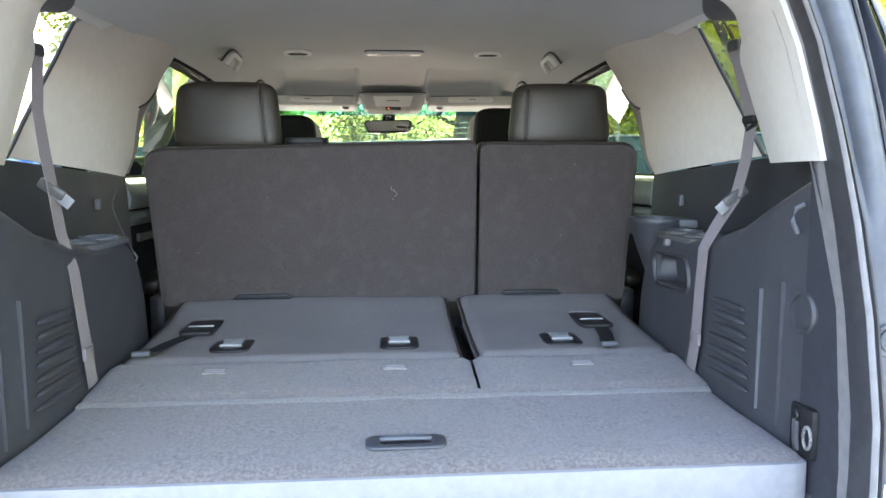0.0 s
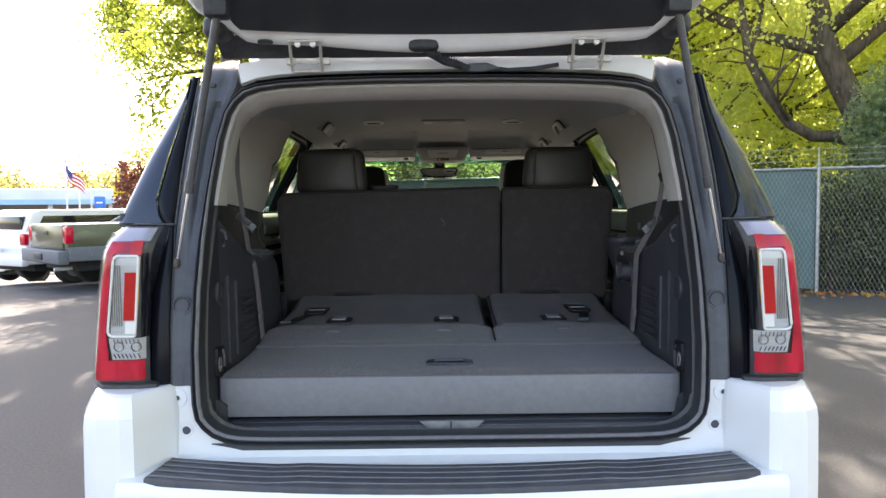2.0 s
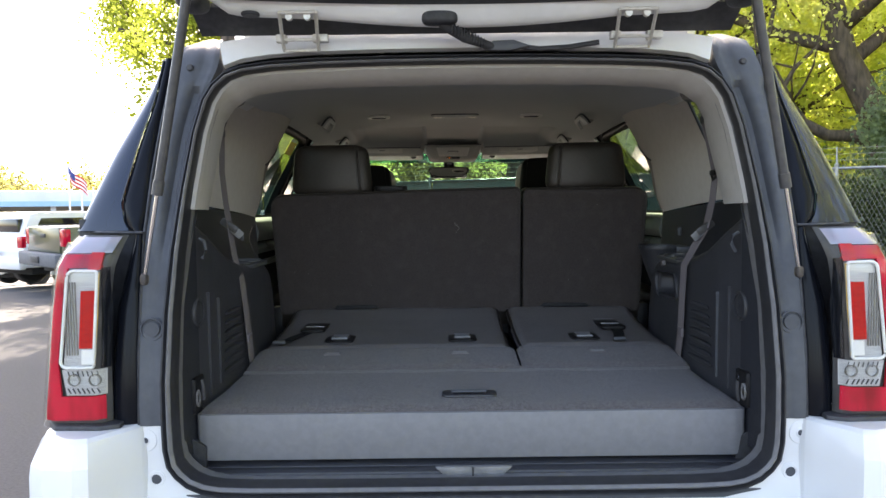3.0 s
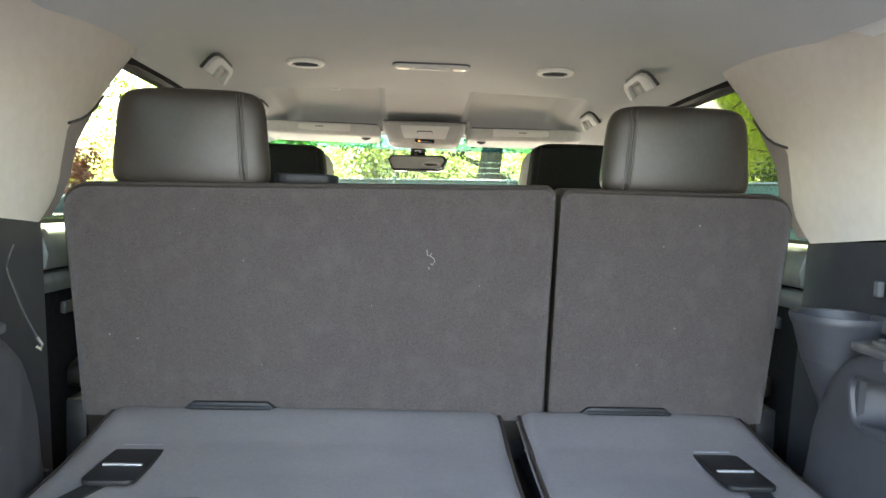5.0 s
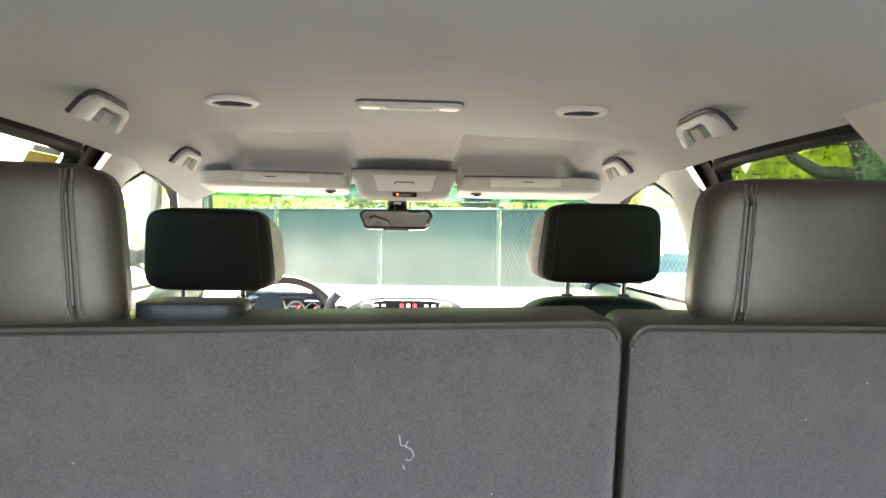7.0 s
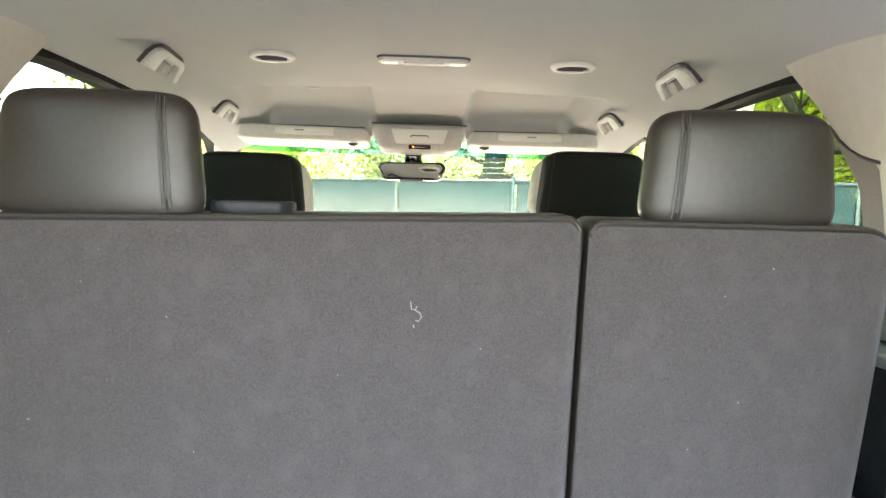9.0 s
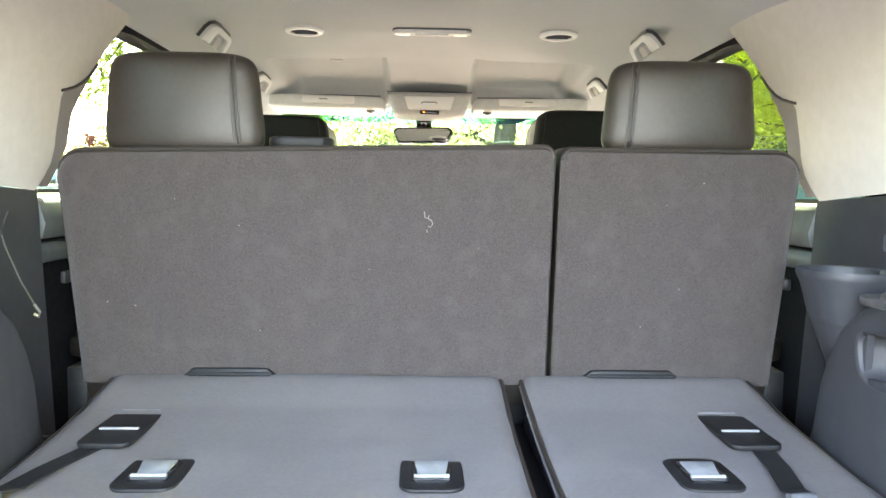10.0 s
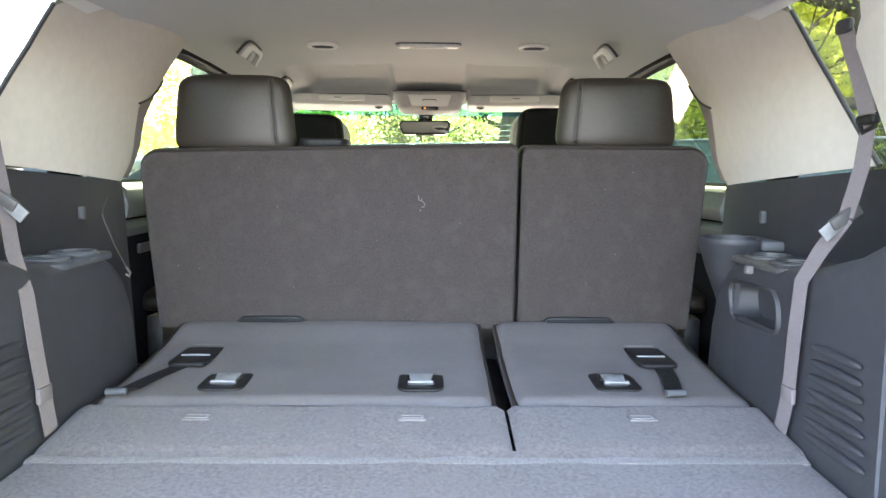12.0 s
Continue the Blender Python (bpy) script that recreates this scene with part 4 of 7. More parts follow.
# ================================================================ inside the car
def liner_z(x, y):
    zc = lerp([(0.2, 1.752), (0.30, 1.775), (0.45, 1.808), (0.7, 1.828), (0.95, 1.834), (1.3, 1.832), (1.65, 1.829), (1.9, 1.822), (2.1, 1.812), (2.35, 1.783), (2.55, 1.748), (2.68, 1.732)], y)
    ax = abs(x)
    z = zc - 0.012 * (ax / 0.5) ** 2 - 0.050 * max(0.0, (ax - 0.46) / 0.22) ** 2.0
    # two shallow pockets above the visors, with a spine between them

    def step(a, b, t):
        k = min(1.0, max(0.0, (t - a) / (b - a)))
        return k * k * (3 - 2 * k)
    pk = step(0.140, 0.160, ax) * (1 - step(0.455, 0.515, ax)) * step(2.045, 2.066, y + 0.10 * max(0, ax - 0.3) + 1.2 * max(0.0, 0.185 - ax) ** 1.3) * (1 - step(2.46, 2.56, y))
    return z + (0.070 - 0.10 * max(0.0, y - 2.07)) * pk


part("headliner", grid(lambda u, v: ((2 * v - 1) * 0.682, 0.30 + 2.38 * u, liner_z((2 * v - 1) * 0.682, 0.30 + 2.38 * u)), 260, 150, 0.012), HEADLINER, car, "pale grey fabric headliner")

inner = ring(-0.023, 0.022)
top = sorted([p for p in inner if p[0][2] > 1.40], key=lambda p: (p[0][0] > 0, p[0][2] if p[0][0] < 0 else -p[0][2]))
top = [p for p in top if p[0][0] < -1e-4] + [p for p in top if abs(p[0][0]) <= 1e-4] + [p for p in top if p[0][0] > 1e-4]


def lip(u, v):
    """The pale trim that runs over the opening and down both rear pillars."""
    i = u * (len(top) - 1)
    a, b = top[int(i)], top[min(len(top) - 1, int(i) + 1)]
    q = Vector(a[0]).lerp(Vector(b[0]), i - int(i))
    s = min(1.0, max(0.0, (q.z - 1.62) / 0.10))
    ax = min(1.0, abs(q.x) / 0.62)
    far = Vector((q.x * (0.985 if s > 0.5 else 1.0), q.y + 0.088, q.z - 0.024)) * s + Vector((math.copysign(0.668 - 0.02 * (q.z - 1.4), q.x or 1), 0.33 + 0.62 * (q.z - 1.45), q.z)) * (1 - s)
    w = q.lerp(far, v)
    w += Vector((0, 0, -1)) * 0.006 * math.sin(math.pi * v) * s + Vector((-math.copysign(1, q.x or 1), 0, 0)) * 0.010 * math.sin(math.pi * v) * (1 - s)
    return w


part("opening_trim", grid(lip, 90, 8, 0.012), TRIMGREY, car, "pale plastic trim round the opening")
part("liner_return", grid(lambda u, v: ((2 * u - 1) * 0.56, 0.275 + 0.03 * v, 1.735 + (liner_z((2 * u - 1) * 0.56, 0.305) - 1.735) * v), 20, 2, 0.01), HEADLINER, car)

for sx in (-1, 1):
    def panel_x(z):
        return lerp([(1.38, 0.738), (1.50, 0.722), (1.60, 0.700), (1.68, 0.676), (1.75, 0.652), (1.79, 0.640)], z)

    def panel_rear(z):
        return lerp([(1.40, 0.50), (1.48, 0.590), (1.54, 0.645), (1.635, 0.728), (1.75, 0.815), (1.78, 0.838)], z)

    def flare(z):
        """How far the panel's rear edge bends out to the glass."""
        return lerp([(1.40, 0.030), (1.50, 0.044), (1.62, 0.060), (1.74, 0.080), (1.78, 0.085)], z)

    def panel_front(z):
        return lerp([(1.385, 1.110), (1.414, 1.142), (1.445, 1.166), (1.48, 1.174), (1.575, 1.166), (1.590, 1.178), (1.600, 1.212), (1.618, 1.246), (1.64, 1.262), (1.69, 1.296), (1.78, 1.370)], z)

    def upper(u, v):
        """The pale quarter panel between the rear window and the door."""
        z0, z1 = 1.436 - 0.044 * u, 1.778
        z = z0 + (z1 - z0) * v
        ya, yb = panel_rear(z), panel_front(z)
        return (sx * (panel_x(z) + flare(z) * (1 - u) ** 2.2 + 0.012 * u * u), ya + (yb - ya) * u, z)
    q = part("quarter_panel", grid(upper, 28, 30, 0.006, flip=sx > 0), BEIGE, car, "pale cream quarter trim panel")
    part("quarter_window_gasket", tube([(sx * (panel_x(z) + flare(z) - 0.001), panel_rear(z) - 0.003, z) for z in (1.435, 1.47, 1.5, 1.55, 1.6, 1.65, 1.7, 1.745)], 0.0048, 8), RUBBER, q)
    # belt of the second row on the front edge of the panel, below its dark slot

    def px(z):
        return panel_x(z) + 0.006
    def strip_front(z):
        return lerp([(1.40, 1.19), (1.45, 1.23), (1.487, 1.250), (1.548, 1.246), (1.58, 1.262), (1.605, 1.278), (1.64, 1.290)], z)
    part("belt_strip", grid(lambda u, v: (sx * (panel_x(1.40 + 0.23 * v) + 0.020 + 0.006 * u), 1.10 + (strip_front(1.40 + 0.23 * v) - 1.10) * u, 1.40 + 0.23 * v), 6, 24, 0.006, flip=sx > 0), PILLARSTRIP, q, "mauve-grey belt strip in front of the panel")
    part("belt_slot", tube([(sx * (px(z) + 0.004), y, z) for y, z in ((1.160, 1.584), (1.180, 1.589), (1.208, 1.597), (1.232, 1.609), (1.254, 1.628), (1.272, 1.653))], 0.0030, 6), RUBBER, q)
    # pillar covers between the doors and beside the windscreen
    part("front_pillar_cover", grid(lambda u, v: (sx * (lerp([(1.34, 0.775), (1.56, 0.745), (1.70, 0.715), (1.78, 0.665)], 1.34 + 0.44 * v) - 0.018 * math.sin(math.pi * u)), 2.01 + (lerp([(1.40, 2.13), (1.60, 2.15), (1.69, 2.19), (1.725, 2.26), (1.745, 2.32), (1.78, 2.36)], 1.34 + 0.44 * v) - 2.01) * u, 1.34 + 0.44 * v), 10, 24, 0.02, flip=sx > 0), GREYTRIM, car, "pale pillar trim between the doors")
    part("windscreen_pillar_cover", grid(lambda u, v: (sx * (0.700 + 0.16 * v - 0.075 * u), 2.57 + 0.70 * v + 0.07 * u, 1.728 - 0.42 * v + 0.022 * u), 4, 10, 0.015, flip=sx < 0), GREYTRIM, car)
    # black wall behind the ledge
    part("upper_side_wall", grid(lambda u, v: (sx * (0.712 + 0.024 * v + 0.012 * u), 0.14 + 0.985 * u, 0.86 + (1.450 - 0.058 * u - 0.86) * v), 16, 14, 0.02, flip=sx > 0), WALLBLACK, car, "black plastic side wall")

    def block(u, v):
        """The deep side pod over the wheel, with a ramp towards the tail."""
        y = 0.115 + 0.835 * u
        top_z = lerp([(0.115, 1.405), (0.18, 1.392), (0.26, 1.352), (0.36, 1.302), (0.46, 1.274), (0.56, 1.258), (0.68, 1.258), (0.74, 1.252), (0.78, 1.238), (0.82, 1.208), (0.85, 1.165), (0.875, 1.11), (0.90, 1.04), (0.95, 0.96)], y)
        xf = lerp([(0.115, 0.642), (0.25, 0.624), (0.45, 0.612), (0.72, 0.612), (0.80, 0.615), (0.87, 0.622), (0.95, 0.645)], y)
        r = 0.028
        if v < 0.6:
            z = 0.90 + (top_z - r - 0.90) * v / 0.6
            return (sx * (xf + 0.006 * (v / 0.6) ** 2), y, z)
        if v < 0.8:
            a = (v - 0.6) / 0.2 * math.pi / 2
            return (sx * (xf + 0.006 + r * (1 - math.cos(a))), y, top_z - r + r * math.sin(a))
        k = (v - 0.8) / 0.2
        return (sx * (xf + 0.006 + r + (0.735 - xf - r) * k), y, top_z + 0.004 * k)
    bm = grid(block, 95, 60, 0.0, flip=sx > 0)
    if sx > 0:
        gone = [f for f in bm.faces if 0.562 < f.calc_center_median().y < 0.742 and 1.145 < f.calc_center_median().z < 1.209 and f.calc_center_median().x < 0.64]
        bmesh.ops.delete(bm, geom=gone, context='FACES')
    bm.normal_update()
    bmesh.ops.solidify(bm, geom=bm.faces[:], thickness=0.01)
    pod = part("side_pod", bm, BLACK, car, "black plastic side pod with ribbed cover")
    part("pod_end", grid(lambda u, v: (sx * (0.645 + 0.13 * u), 0.949 + 0.03 * u, 0.78 + 0.20 * v), 3, 3, 0.01, flip=sx > 0), WALLBLACK, car)
    for k in range(7):
        z = 1.008 + 0.024 * k
        part("cover_rib", soft((sx * 0.6165, 0.372, z), (0.0075, 0.088 - 0.004 * k, 0.0075), 2.5, 6), BLACK, pod)
    # right seam is paler: the glint along it is put into its colour
    part("cover_seam", box(sx * 0.6225 - 0.004, sx * 0.6225 + 0.004, 0.2625, 0.2640, 0.985, 1.20), JAMB if sx > 0 else BLACK, pod)
    part("cover_seam", box(sx * 0.629 - 0.004, sx * 0.629 + 0.004, 0.2055, 0.2072, 0.97, 1.22), BLACK, pod)
    # round recess, tie-down and coat hook near the tail
    part("round_recess", disc((sx * 0.640, 0.160, 1.178), 0.036, 0.014, "x", 28, 0.028, 0.004), BLACK, pod)
    part("recess_button", soft((sx * 0.641, 0.160, 1.178), (0.007, 0.027, 0.029), 2.5, 8), BLACK, pod)
    # solid dark block draws the shaded depth of the tie-down recess
    part("tie_down_recess", box(sx * 0.640 - 0.010, sx * 0.640 + 0.010, 0.108, 0.174, 0.947, 1.032, 0.009), BEZEL, pod)
    part("tie_down_bar", tube([(sx * 0.631, 0.146, 0.957), (sx * 0.627, 0.146, 0.975), (sx * 0.627, 0.146, 1.005), (sx * 0.631, 0.146, 1.022)], 0.0065, 8), BLACK, pod, "dark tie-down bar")
    tr = part("tie_down_ring", tube([(sx * (0.629), 0.118 + 0.010 * math.cos(a), 0.985 + 0.018 * math.sin(a)) for a in [2 * math.pi * i / 12 for i in range(12)]], 0.0028, 6, True), STRIKER, pod, "grey tie-down ring")
    part("bag_hook", tube([(sx * 0.634, 0.165, 1.352), (sx * 0.622, 0.168, 1.345), (sx * 0.618, 0.17, 1.325), (sx * 0.628, 0.17, 1.305)], 0.0042, 8), JAMB, pod)
    part("wall_button", box(sx * 0.726 - 0.006, sx * 0.726 + 0.006, 0.862, 0.876, 1.315, 1.342, 0.003), JAMB, car)
    if sx > 0:
        # rounded pocket sunk into the pod
        bm = bmesh.new()
        rows = []
        for k, x in ((1.10, 0.6165), (1.04, 0.6105), (0.99, 0.612), (0.95, 0.622), (0.90, 0.645), (0.80, 0.662), (0.45, 0.666), (0.02, 0.666)):
            rows.append([bm.verts.new((x, 0.652 + a * k + 0.010 * (c2 / 0.036) * k, 1.176 + c2 * k - 0.05 * a * k)) for a, c2 in rrect(0.196, 0.074, 0.028, 6)])
        for p, q in zip(rows[:-1], rows[1:]):
            for i in range(len(p)):
                bm.faces.new((p[i], p[(i + 1) % len(p)], q[(i + 1) % len(p)], q[i]))
        bmesh.ops.recalc_face_normals(bm, faces=bm.faces[:])
        part("pod_pocket", bm, BLACK, pod, "deep rounded grab pocket")
        part("pod_hook", box(0.603, 0.616, 0.655, 0.672, 1.234, 1.250, 0.003), VINYL, pod)
    # cup holder on the pod
    cx, cy = sx * 0.676, 0.725
    cup = part("cup_holder", join(disc((cx, cy, 1.258), 0.045, 0.012, "z", 28, 0.038, 0.003), disc((cx, cy - 0.10, 1.258), 0.040, 0.010, "z", 28, 0.034, 0.003), prism([(a + cx, b + cy - 0.05) for a, b in rrect(0.11, 0.25, 0.04)], "z", 1.244, 1.257, 0.004)), JAMB if sx < 0 else STRUTGREY, pod, "grey cup holder tray")
    part("cup_well", disc((cx, cy, 1.258), 0.038, 0.004, "z", 24), GLOSSBLACK, cup)
    part("cup_well", disc((cx, cy - 0.10, 1.258), 0.034, 0.004, "z", 24), GLOSSBLACK, cup)
    if sx > 0:
        bm = bmesh.new()
        rows = []
        for k, z in ((0.40, 1.06), (0.52, 1.11), (0.68, 1.16), (0.86, 1.215), (0.97, 1.262), (1.02, 1.270), (1.05, 1.278), (1.02, 1.284), (0.95, 1.282), (0.91, 1.27), (0.82, 1.20), (0.02, 1.19)):
            rows.append([bm.verts.new((0.668 + a * k + 0.05 * (1 - min(1, k)), 0.885 + c2 * k, z)) for a, c2 in rrect(0.128, 0.150, 0.060, 8)])
        for p, q in zip(rows[:-1], rows[1:]):
            for i in range(len(p)):
                bm.faces.new((p[i], p[(i + 1) % len(p)], q[(i + 1) % len(p)], q[i]))
        bmesh.ops.recalc_face_normals(bm, faces=bm.faces[:])
        bin_ = part("cup_bin", bm, BLACK, pod, "grey tapered cup bin with a rolled rim")
        part("bin_lip", prism([(0.690, 0.79), (0.735, 0.78), (0.735, 0.90), (0.715, 0.87)], "z", 1.262, 1.284, 0.006), JAMB, bin_)
    # door cards ahead of the pods
    d = part("door_card", grid(lambda u, v: (sx * (0.80 - 0.04 * math.sin(math.pi * v) - 0.012 * math.sin(9 * v)), 1.12 + 2.1 * u, 0.72 + 0.675 * v), 20, 20, 0.03, flip=sx > 0), DOORCARD, car, "dark door card")
    for y0, y1 in ((1.13, 1.94), (2.14, 3.05)):
        part("door_rail", prism([(sx * 0.742, 1.300), (sx * 0.736, 1.330), (sx * 0.748, 1.372), (sx * 0.785, 1.388), (sx * 0.800, 1.380), (sx * 0.800, 1.300)], "y", y0, y1, 0.006), DOORRAIL, d, "pale padded door rail")
        part("door_rail", prism([(sx * 0.752, 1.252), (sx * 0.744, 1.275), (sx * 0.752, 1.292), (sx * 0.79, 1.292), (sx * 0.79, 1.252)], "y", y0, y1, 0.004), DOORRAIL, d)
    for y in (1.30, 2.25):
        part("arm_rest", soft((sx * 0.745, y + 0.25, 1.06), (0.045, 0.28, 0.035), 4, 8), LEATHER, d)
        part("door_pull", tube([(sx * 0.752, y - 0.02, 1.28), (sx * 0.735, y + 0.04, 1.275), (sx * 0.735, y + 0.12, 1.27), (sx * 0.752, y + 0.18, 1.265)], 0.009, 8), BLACK, d)
        part("door_accent", box(sx * 0.762 - 0.006, sx * 0.762 + 0.006, y - 0.06, y + 0.55, 1.20, 1.225, 0.004), BLACK, d)

part("cabin_floor", box(-0.80, 0.80, 0.10, 3.35, 0.60, 0.72, 0.01), CARPET, car)
part("tail_floor", box(-0.66, 0.66, 0.10, 1.05, 0.70, 0.83, 0.01), BLACK, car)

# --- load floor: raised lid, then the two flaps over the folded rear seats
lid = thing("load_floor", (0, 0.25, 0.83), "grey carpeted raised load floor with a grey plastic edge", "load floor")


def floor_z(y):
    return lerp([(0.10, 0.957), (0.42, 0.976), (0.43, 0.982), (0.60, 1.003)], y)


def lid_top(u, v):
    y = 0.118 + 0.312 * v
    hw = lerp([(0.118, 0.630), (0.25, 0.618), (0.43, 0.606)], y)
    e = 0.012 * max(0, (abs(2 * u - 1) - 0.985) / 0.015)
    return ((2 * u - 1) * hw, y, floor_z(y) - 0.010 * max(0, 1 - v * 14) - e * 0.6 + 0.0012 * math.sin(31 * u + 3 * v) * math.sin(9 * v + 5 * u))


part("carpet_top", grid(lid_top, 60, 16, 0.03), CARPET, lid, "worn grey carpet")
part("lid_edge", prism([(-0.634, 0.16), (-0.636, 0.125), (-0.628, 0.114), (-0.61, 0.110), (0.61, 0.110), (0.628, 0.114), (0.636, 0.125), (0.634, 0.16)], "z", 0.839, 0.947, 0.004), LIDGREY, lid, "smooth grey plastic edge")
part("carpet_hem", grid(lambda u, v: ((2 * u - 1) * 0.604, 0.398 + 0.024 * v, floor_z(0.398 + 0.024 * v) + 0.0005 + 0.0016 * math.sin(math.pi * v) + 0.0006 * math.sin(60 * u)), 60, 6, 0.004), HEM, lid, "pale hem along the lid")
hd = part("floor_handle", prism(rrect(0.132, 0.056, 0.018), "z", 0.0, 0.007, 0.003), BLACK, lid, "black recessed pull handle")
for v in hd.data.vertices:
    v.co = Vector((v.co.x - 0.001, v.co.y + 0.206, v.co.z + floor_z(0.206) - 0.002))
part("handle_grip", soft((-0.001, 0.214, floor_z(0.206) + 0.006), (0.044, 0.008, 0.004), 3, 6), JAMB, hd)
part("handle_well", soft((-0.001, 0.200, floor_z(0.206) + 0.003), (0.046, 0.010, 0.0035), 3, 6), GLOSSBLACK, hd)
for x0, x1, tags in ((-0.606, 0.147, (-0.383, -0.015)), (0.153, 0.612, (0.381,))):
    fl = thing("seat_flap", ((x0 + x1) / 2, 0.5, 0.95), "grey carpet flap hinged to a folded rear seat", "carpet flap", "carpet flaps")

    def flap(u, v):
        x, y = x0 + (x1 - x0) * u, 0.424 + 0.180 * v
        e = max(0, 1 - min(u, 1 - u) * (x1 - x0) / 0.012)
        return (x, y, floor_z(y) + 0.004 - 0.008 * e * e - 0.004 * max(0, 1 - v * 10) - 0.012 * max(0, v * 8 - 7) + 0.0015 * math.sin(23 * x) * math.sin(20 * y))
    part("carpet", grid(flap, 50, 16, 0.05), CARPET, fl)
    for tx in tags:
        tg = part("latch_tag", box(tx - 0.024, tx + 0.024, 0.522, 0.549, floor_z(0.535) + 0.002, floor_z(0.535) + 0.0062, 0.002), VINYL, fl, "small grey tag with pale print")
        for k in (-0.007, 0.006):
            part("tag_print", box(tx - 0.019 + 0.004 * k, tx + 0.018, 0.5345 + k, 0.5375 + k, floor_z(0.535) + 0.0060, floor_z(0.535) + 0.0068), TAGPRINT, tg)
        part("tag_print", box(tx + 0.015, tx + 0.019, 0.527, 0.543, floor_z(0.535) + 0.0060, floor_z(0.535) + 0.0068), TAGPRINT, tg)


def rear_seat_z(y):
    return lerp([(0.59, 1.001), (0.70, 1.003), (0.85, 1.012), (0.95, 1.024), (1.04, 1.043), (1.10, 1.052)], y)


for x0, x1, latches, px, dirx, lever in ((-0.602, 0.138, (-0.384, -0.004), -0.487, -1, (-0.466, -0.288)), (0.166, 0.614, (0.376,), 0.489, 1, (0.284, 0.474))):
    s = thing("folded_rear_seat", ((x0 + x1) / 2, 0.82, 0.83), "rear seat folded flat, its back covered in grey vinyl", "car seat", "folded rear seats")

    def top(u, v):
        x, y = x0 + (x1 - x0) * u, 0.602 + 0.498 * v
        e = max(0, 1 - min(u, 1 - u) * (x1 - x0) / 0.035)
        f = max(0, 1 - (1 - v) * 0.498 / 0.03) ** 2 * 0.4
        g = max(0, 1 - v * 0.498 / 0.02)
        wide = 1 - 0.03 * f
        side = (x0 + x1) / 2
        return (side + (x - side) * wide, y, rear_seat_z(y) + 0.006 - 0.020 * e ** 2.5 - 0.03 * f - 0.010 * g + 0.0012 * math.sin(11 * x + 4) * math.sin(13 * y))
    part("seat_back", grid(top, 60, 40, 0.02), VINYL, s, "blue-grey vinyl back")
    part("seat_core", box(x0 + 0.012, x1 - 0.012, 0.612, 1.105, 0.83, 0.985, 0.02), BLACK, s)
    for xe in (x0 + 0.006, x1 - 0.006):
        part("seat_piping", tube([(xe, y, rear_seat_z(y) - 0.008) for y in (0.608, 0.7, 0.8, 0.9, 1.0, 1.095)], 0.005, 8), LEATHER, s)
    for lx in latches:
        z = rear_seat_z(0.70) + 0.004
        b = part("latch_bezel", prism([(lx + a, 0.711 + c) for a, c in rrect(0.088, 0.116, 0.022)], "z", z, z + 0.0055, 0.002), BEZEL, s, "black latch bezel")
        part("latch_well", prism([(lx + a, 0.714 + c) for a, c in rrect(0.054, 0.072, 0.008)], "z", z + 0.003, z + 0.0075), GLOSSBLACK, b)
        part("latch_plate", move(prism([(lx - 0.024, 0.020), (lx + 0.024, 0.020), (lx + 0.019, -0.018), (lx - 0.019, -0.018)], "z", -0.0015, 0.0015, 0.0007), Matrix.Translation((0, 0.716, z + 0.0095)) @ Matrix.Rotation(radians(7), 4, 'X')), LATCHPALE, b, "pale metal latch plate")
        part("latch_bar", tube([(lx - 0.024, 0.691, z + 0.009), (lx + 0.024, 0.691, z + 0.009)], 0.0028, 8), LATCHPALE, b)
    z = rear_seat_z(0.90) + 0.005
    pl = part("strap_plate", prism([(px + a, 0.880 + c) for a, c in rrect(0.080, 0.20, 0.016)], "z", z - 0.004, z + 0.004, 0.002), BEZEL, s, "black strap plate")
    part("plate_slot", box(px - 0.032, px + 0.032, 0.935, 0.941, z + 0.003, z + 0.006, 0.001), LATCHPALE, pl)
    part("plate_slot", box(px - 0.030, px + 0.030, 0.843, 0.849, z + 0.003, z + 0.007, 0.001), LATCHPALE, pl)
    # pull strap with a stitched loop at its end
    pts = [(px + 0.005 * dirx, 0.84), (px + (0.016 if dirx < 0 else 0.010) * dirx, 0.79), (px + (0.040 if dirx < 0 else 0.0) * dirx, 0.72), (px + (0.058 if dirx < 0 else -0.016) * dirx, 0.650), (px + (0.068 if dirx < 0 else -0.024) * dirx, 0.612)]
    path = []
    for i, (a, b) in enumerate(pts):
        lift = (0.010, 0.009, 0.012, 0.012, 0.022)[i]
        path.append(((a, b, rear_seat_z(b) + lift), (1, 0.25 * (dirx < 0), 0), (0, 0, 1)))
    strap = part("pull_strap", sweep(path, [(-0.017, -0.001), (0.017, -0.001), (0.017, 0.0015), (-0.017, 0.0015)]), BLACKBELT, s, "black webbing pull strap")
    ex, ey = pts[-1]
    part("strap_loop", tube([(ex - 0.018, ey, rear_seat_z(ey) + 0.018), (ex + 0.018, ey + 0.004, rear_seat_z(ey) + 0.018)], 0.0065, 10), JAMB, strap, "pale stitched loop")
    # release lever slot at the front edge
    part("lever_slot", prism([(lever[0], 1.050), (lever[1], 1.050), (lever[1] - 0.02, 1.066), (lever[0] + 0.02, 1.066)], "y", 1.072, 1.098, 0.003), BEZEL, s, "black release lever slot")
    part("lever", tube([(lever[0] + 0.015, 1.070, 1.056), ((lever[0] + lever[1]) / 2, 1.066, 1.057), (lever[1] - 0.012, 1.070, 1.056)], 0.004, 8), BEZEL, s)

# --- second row
LEAN = math.atan2(0.050, 0.416)


def back_y(z):
    return 1.043 + (1.474 - z) * math.tan(LEAN)


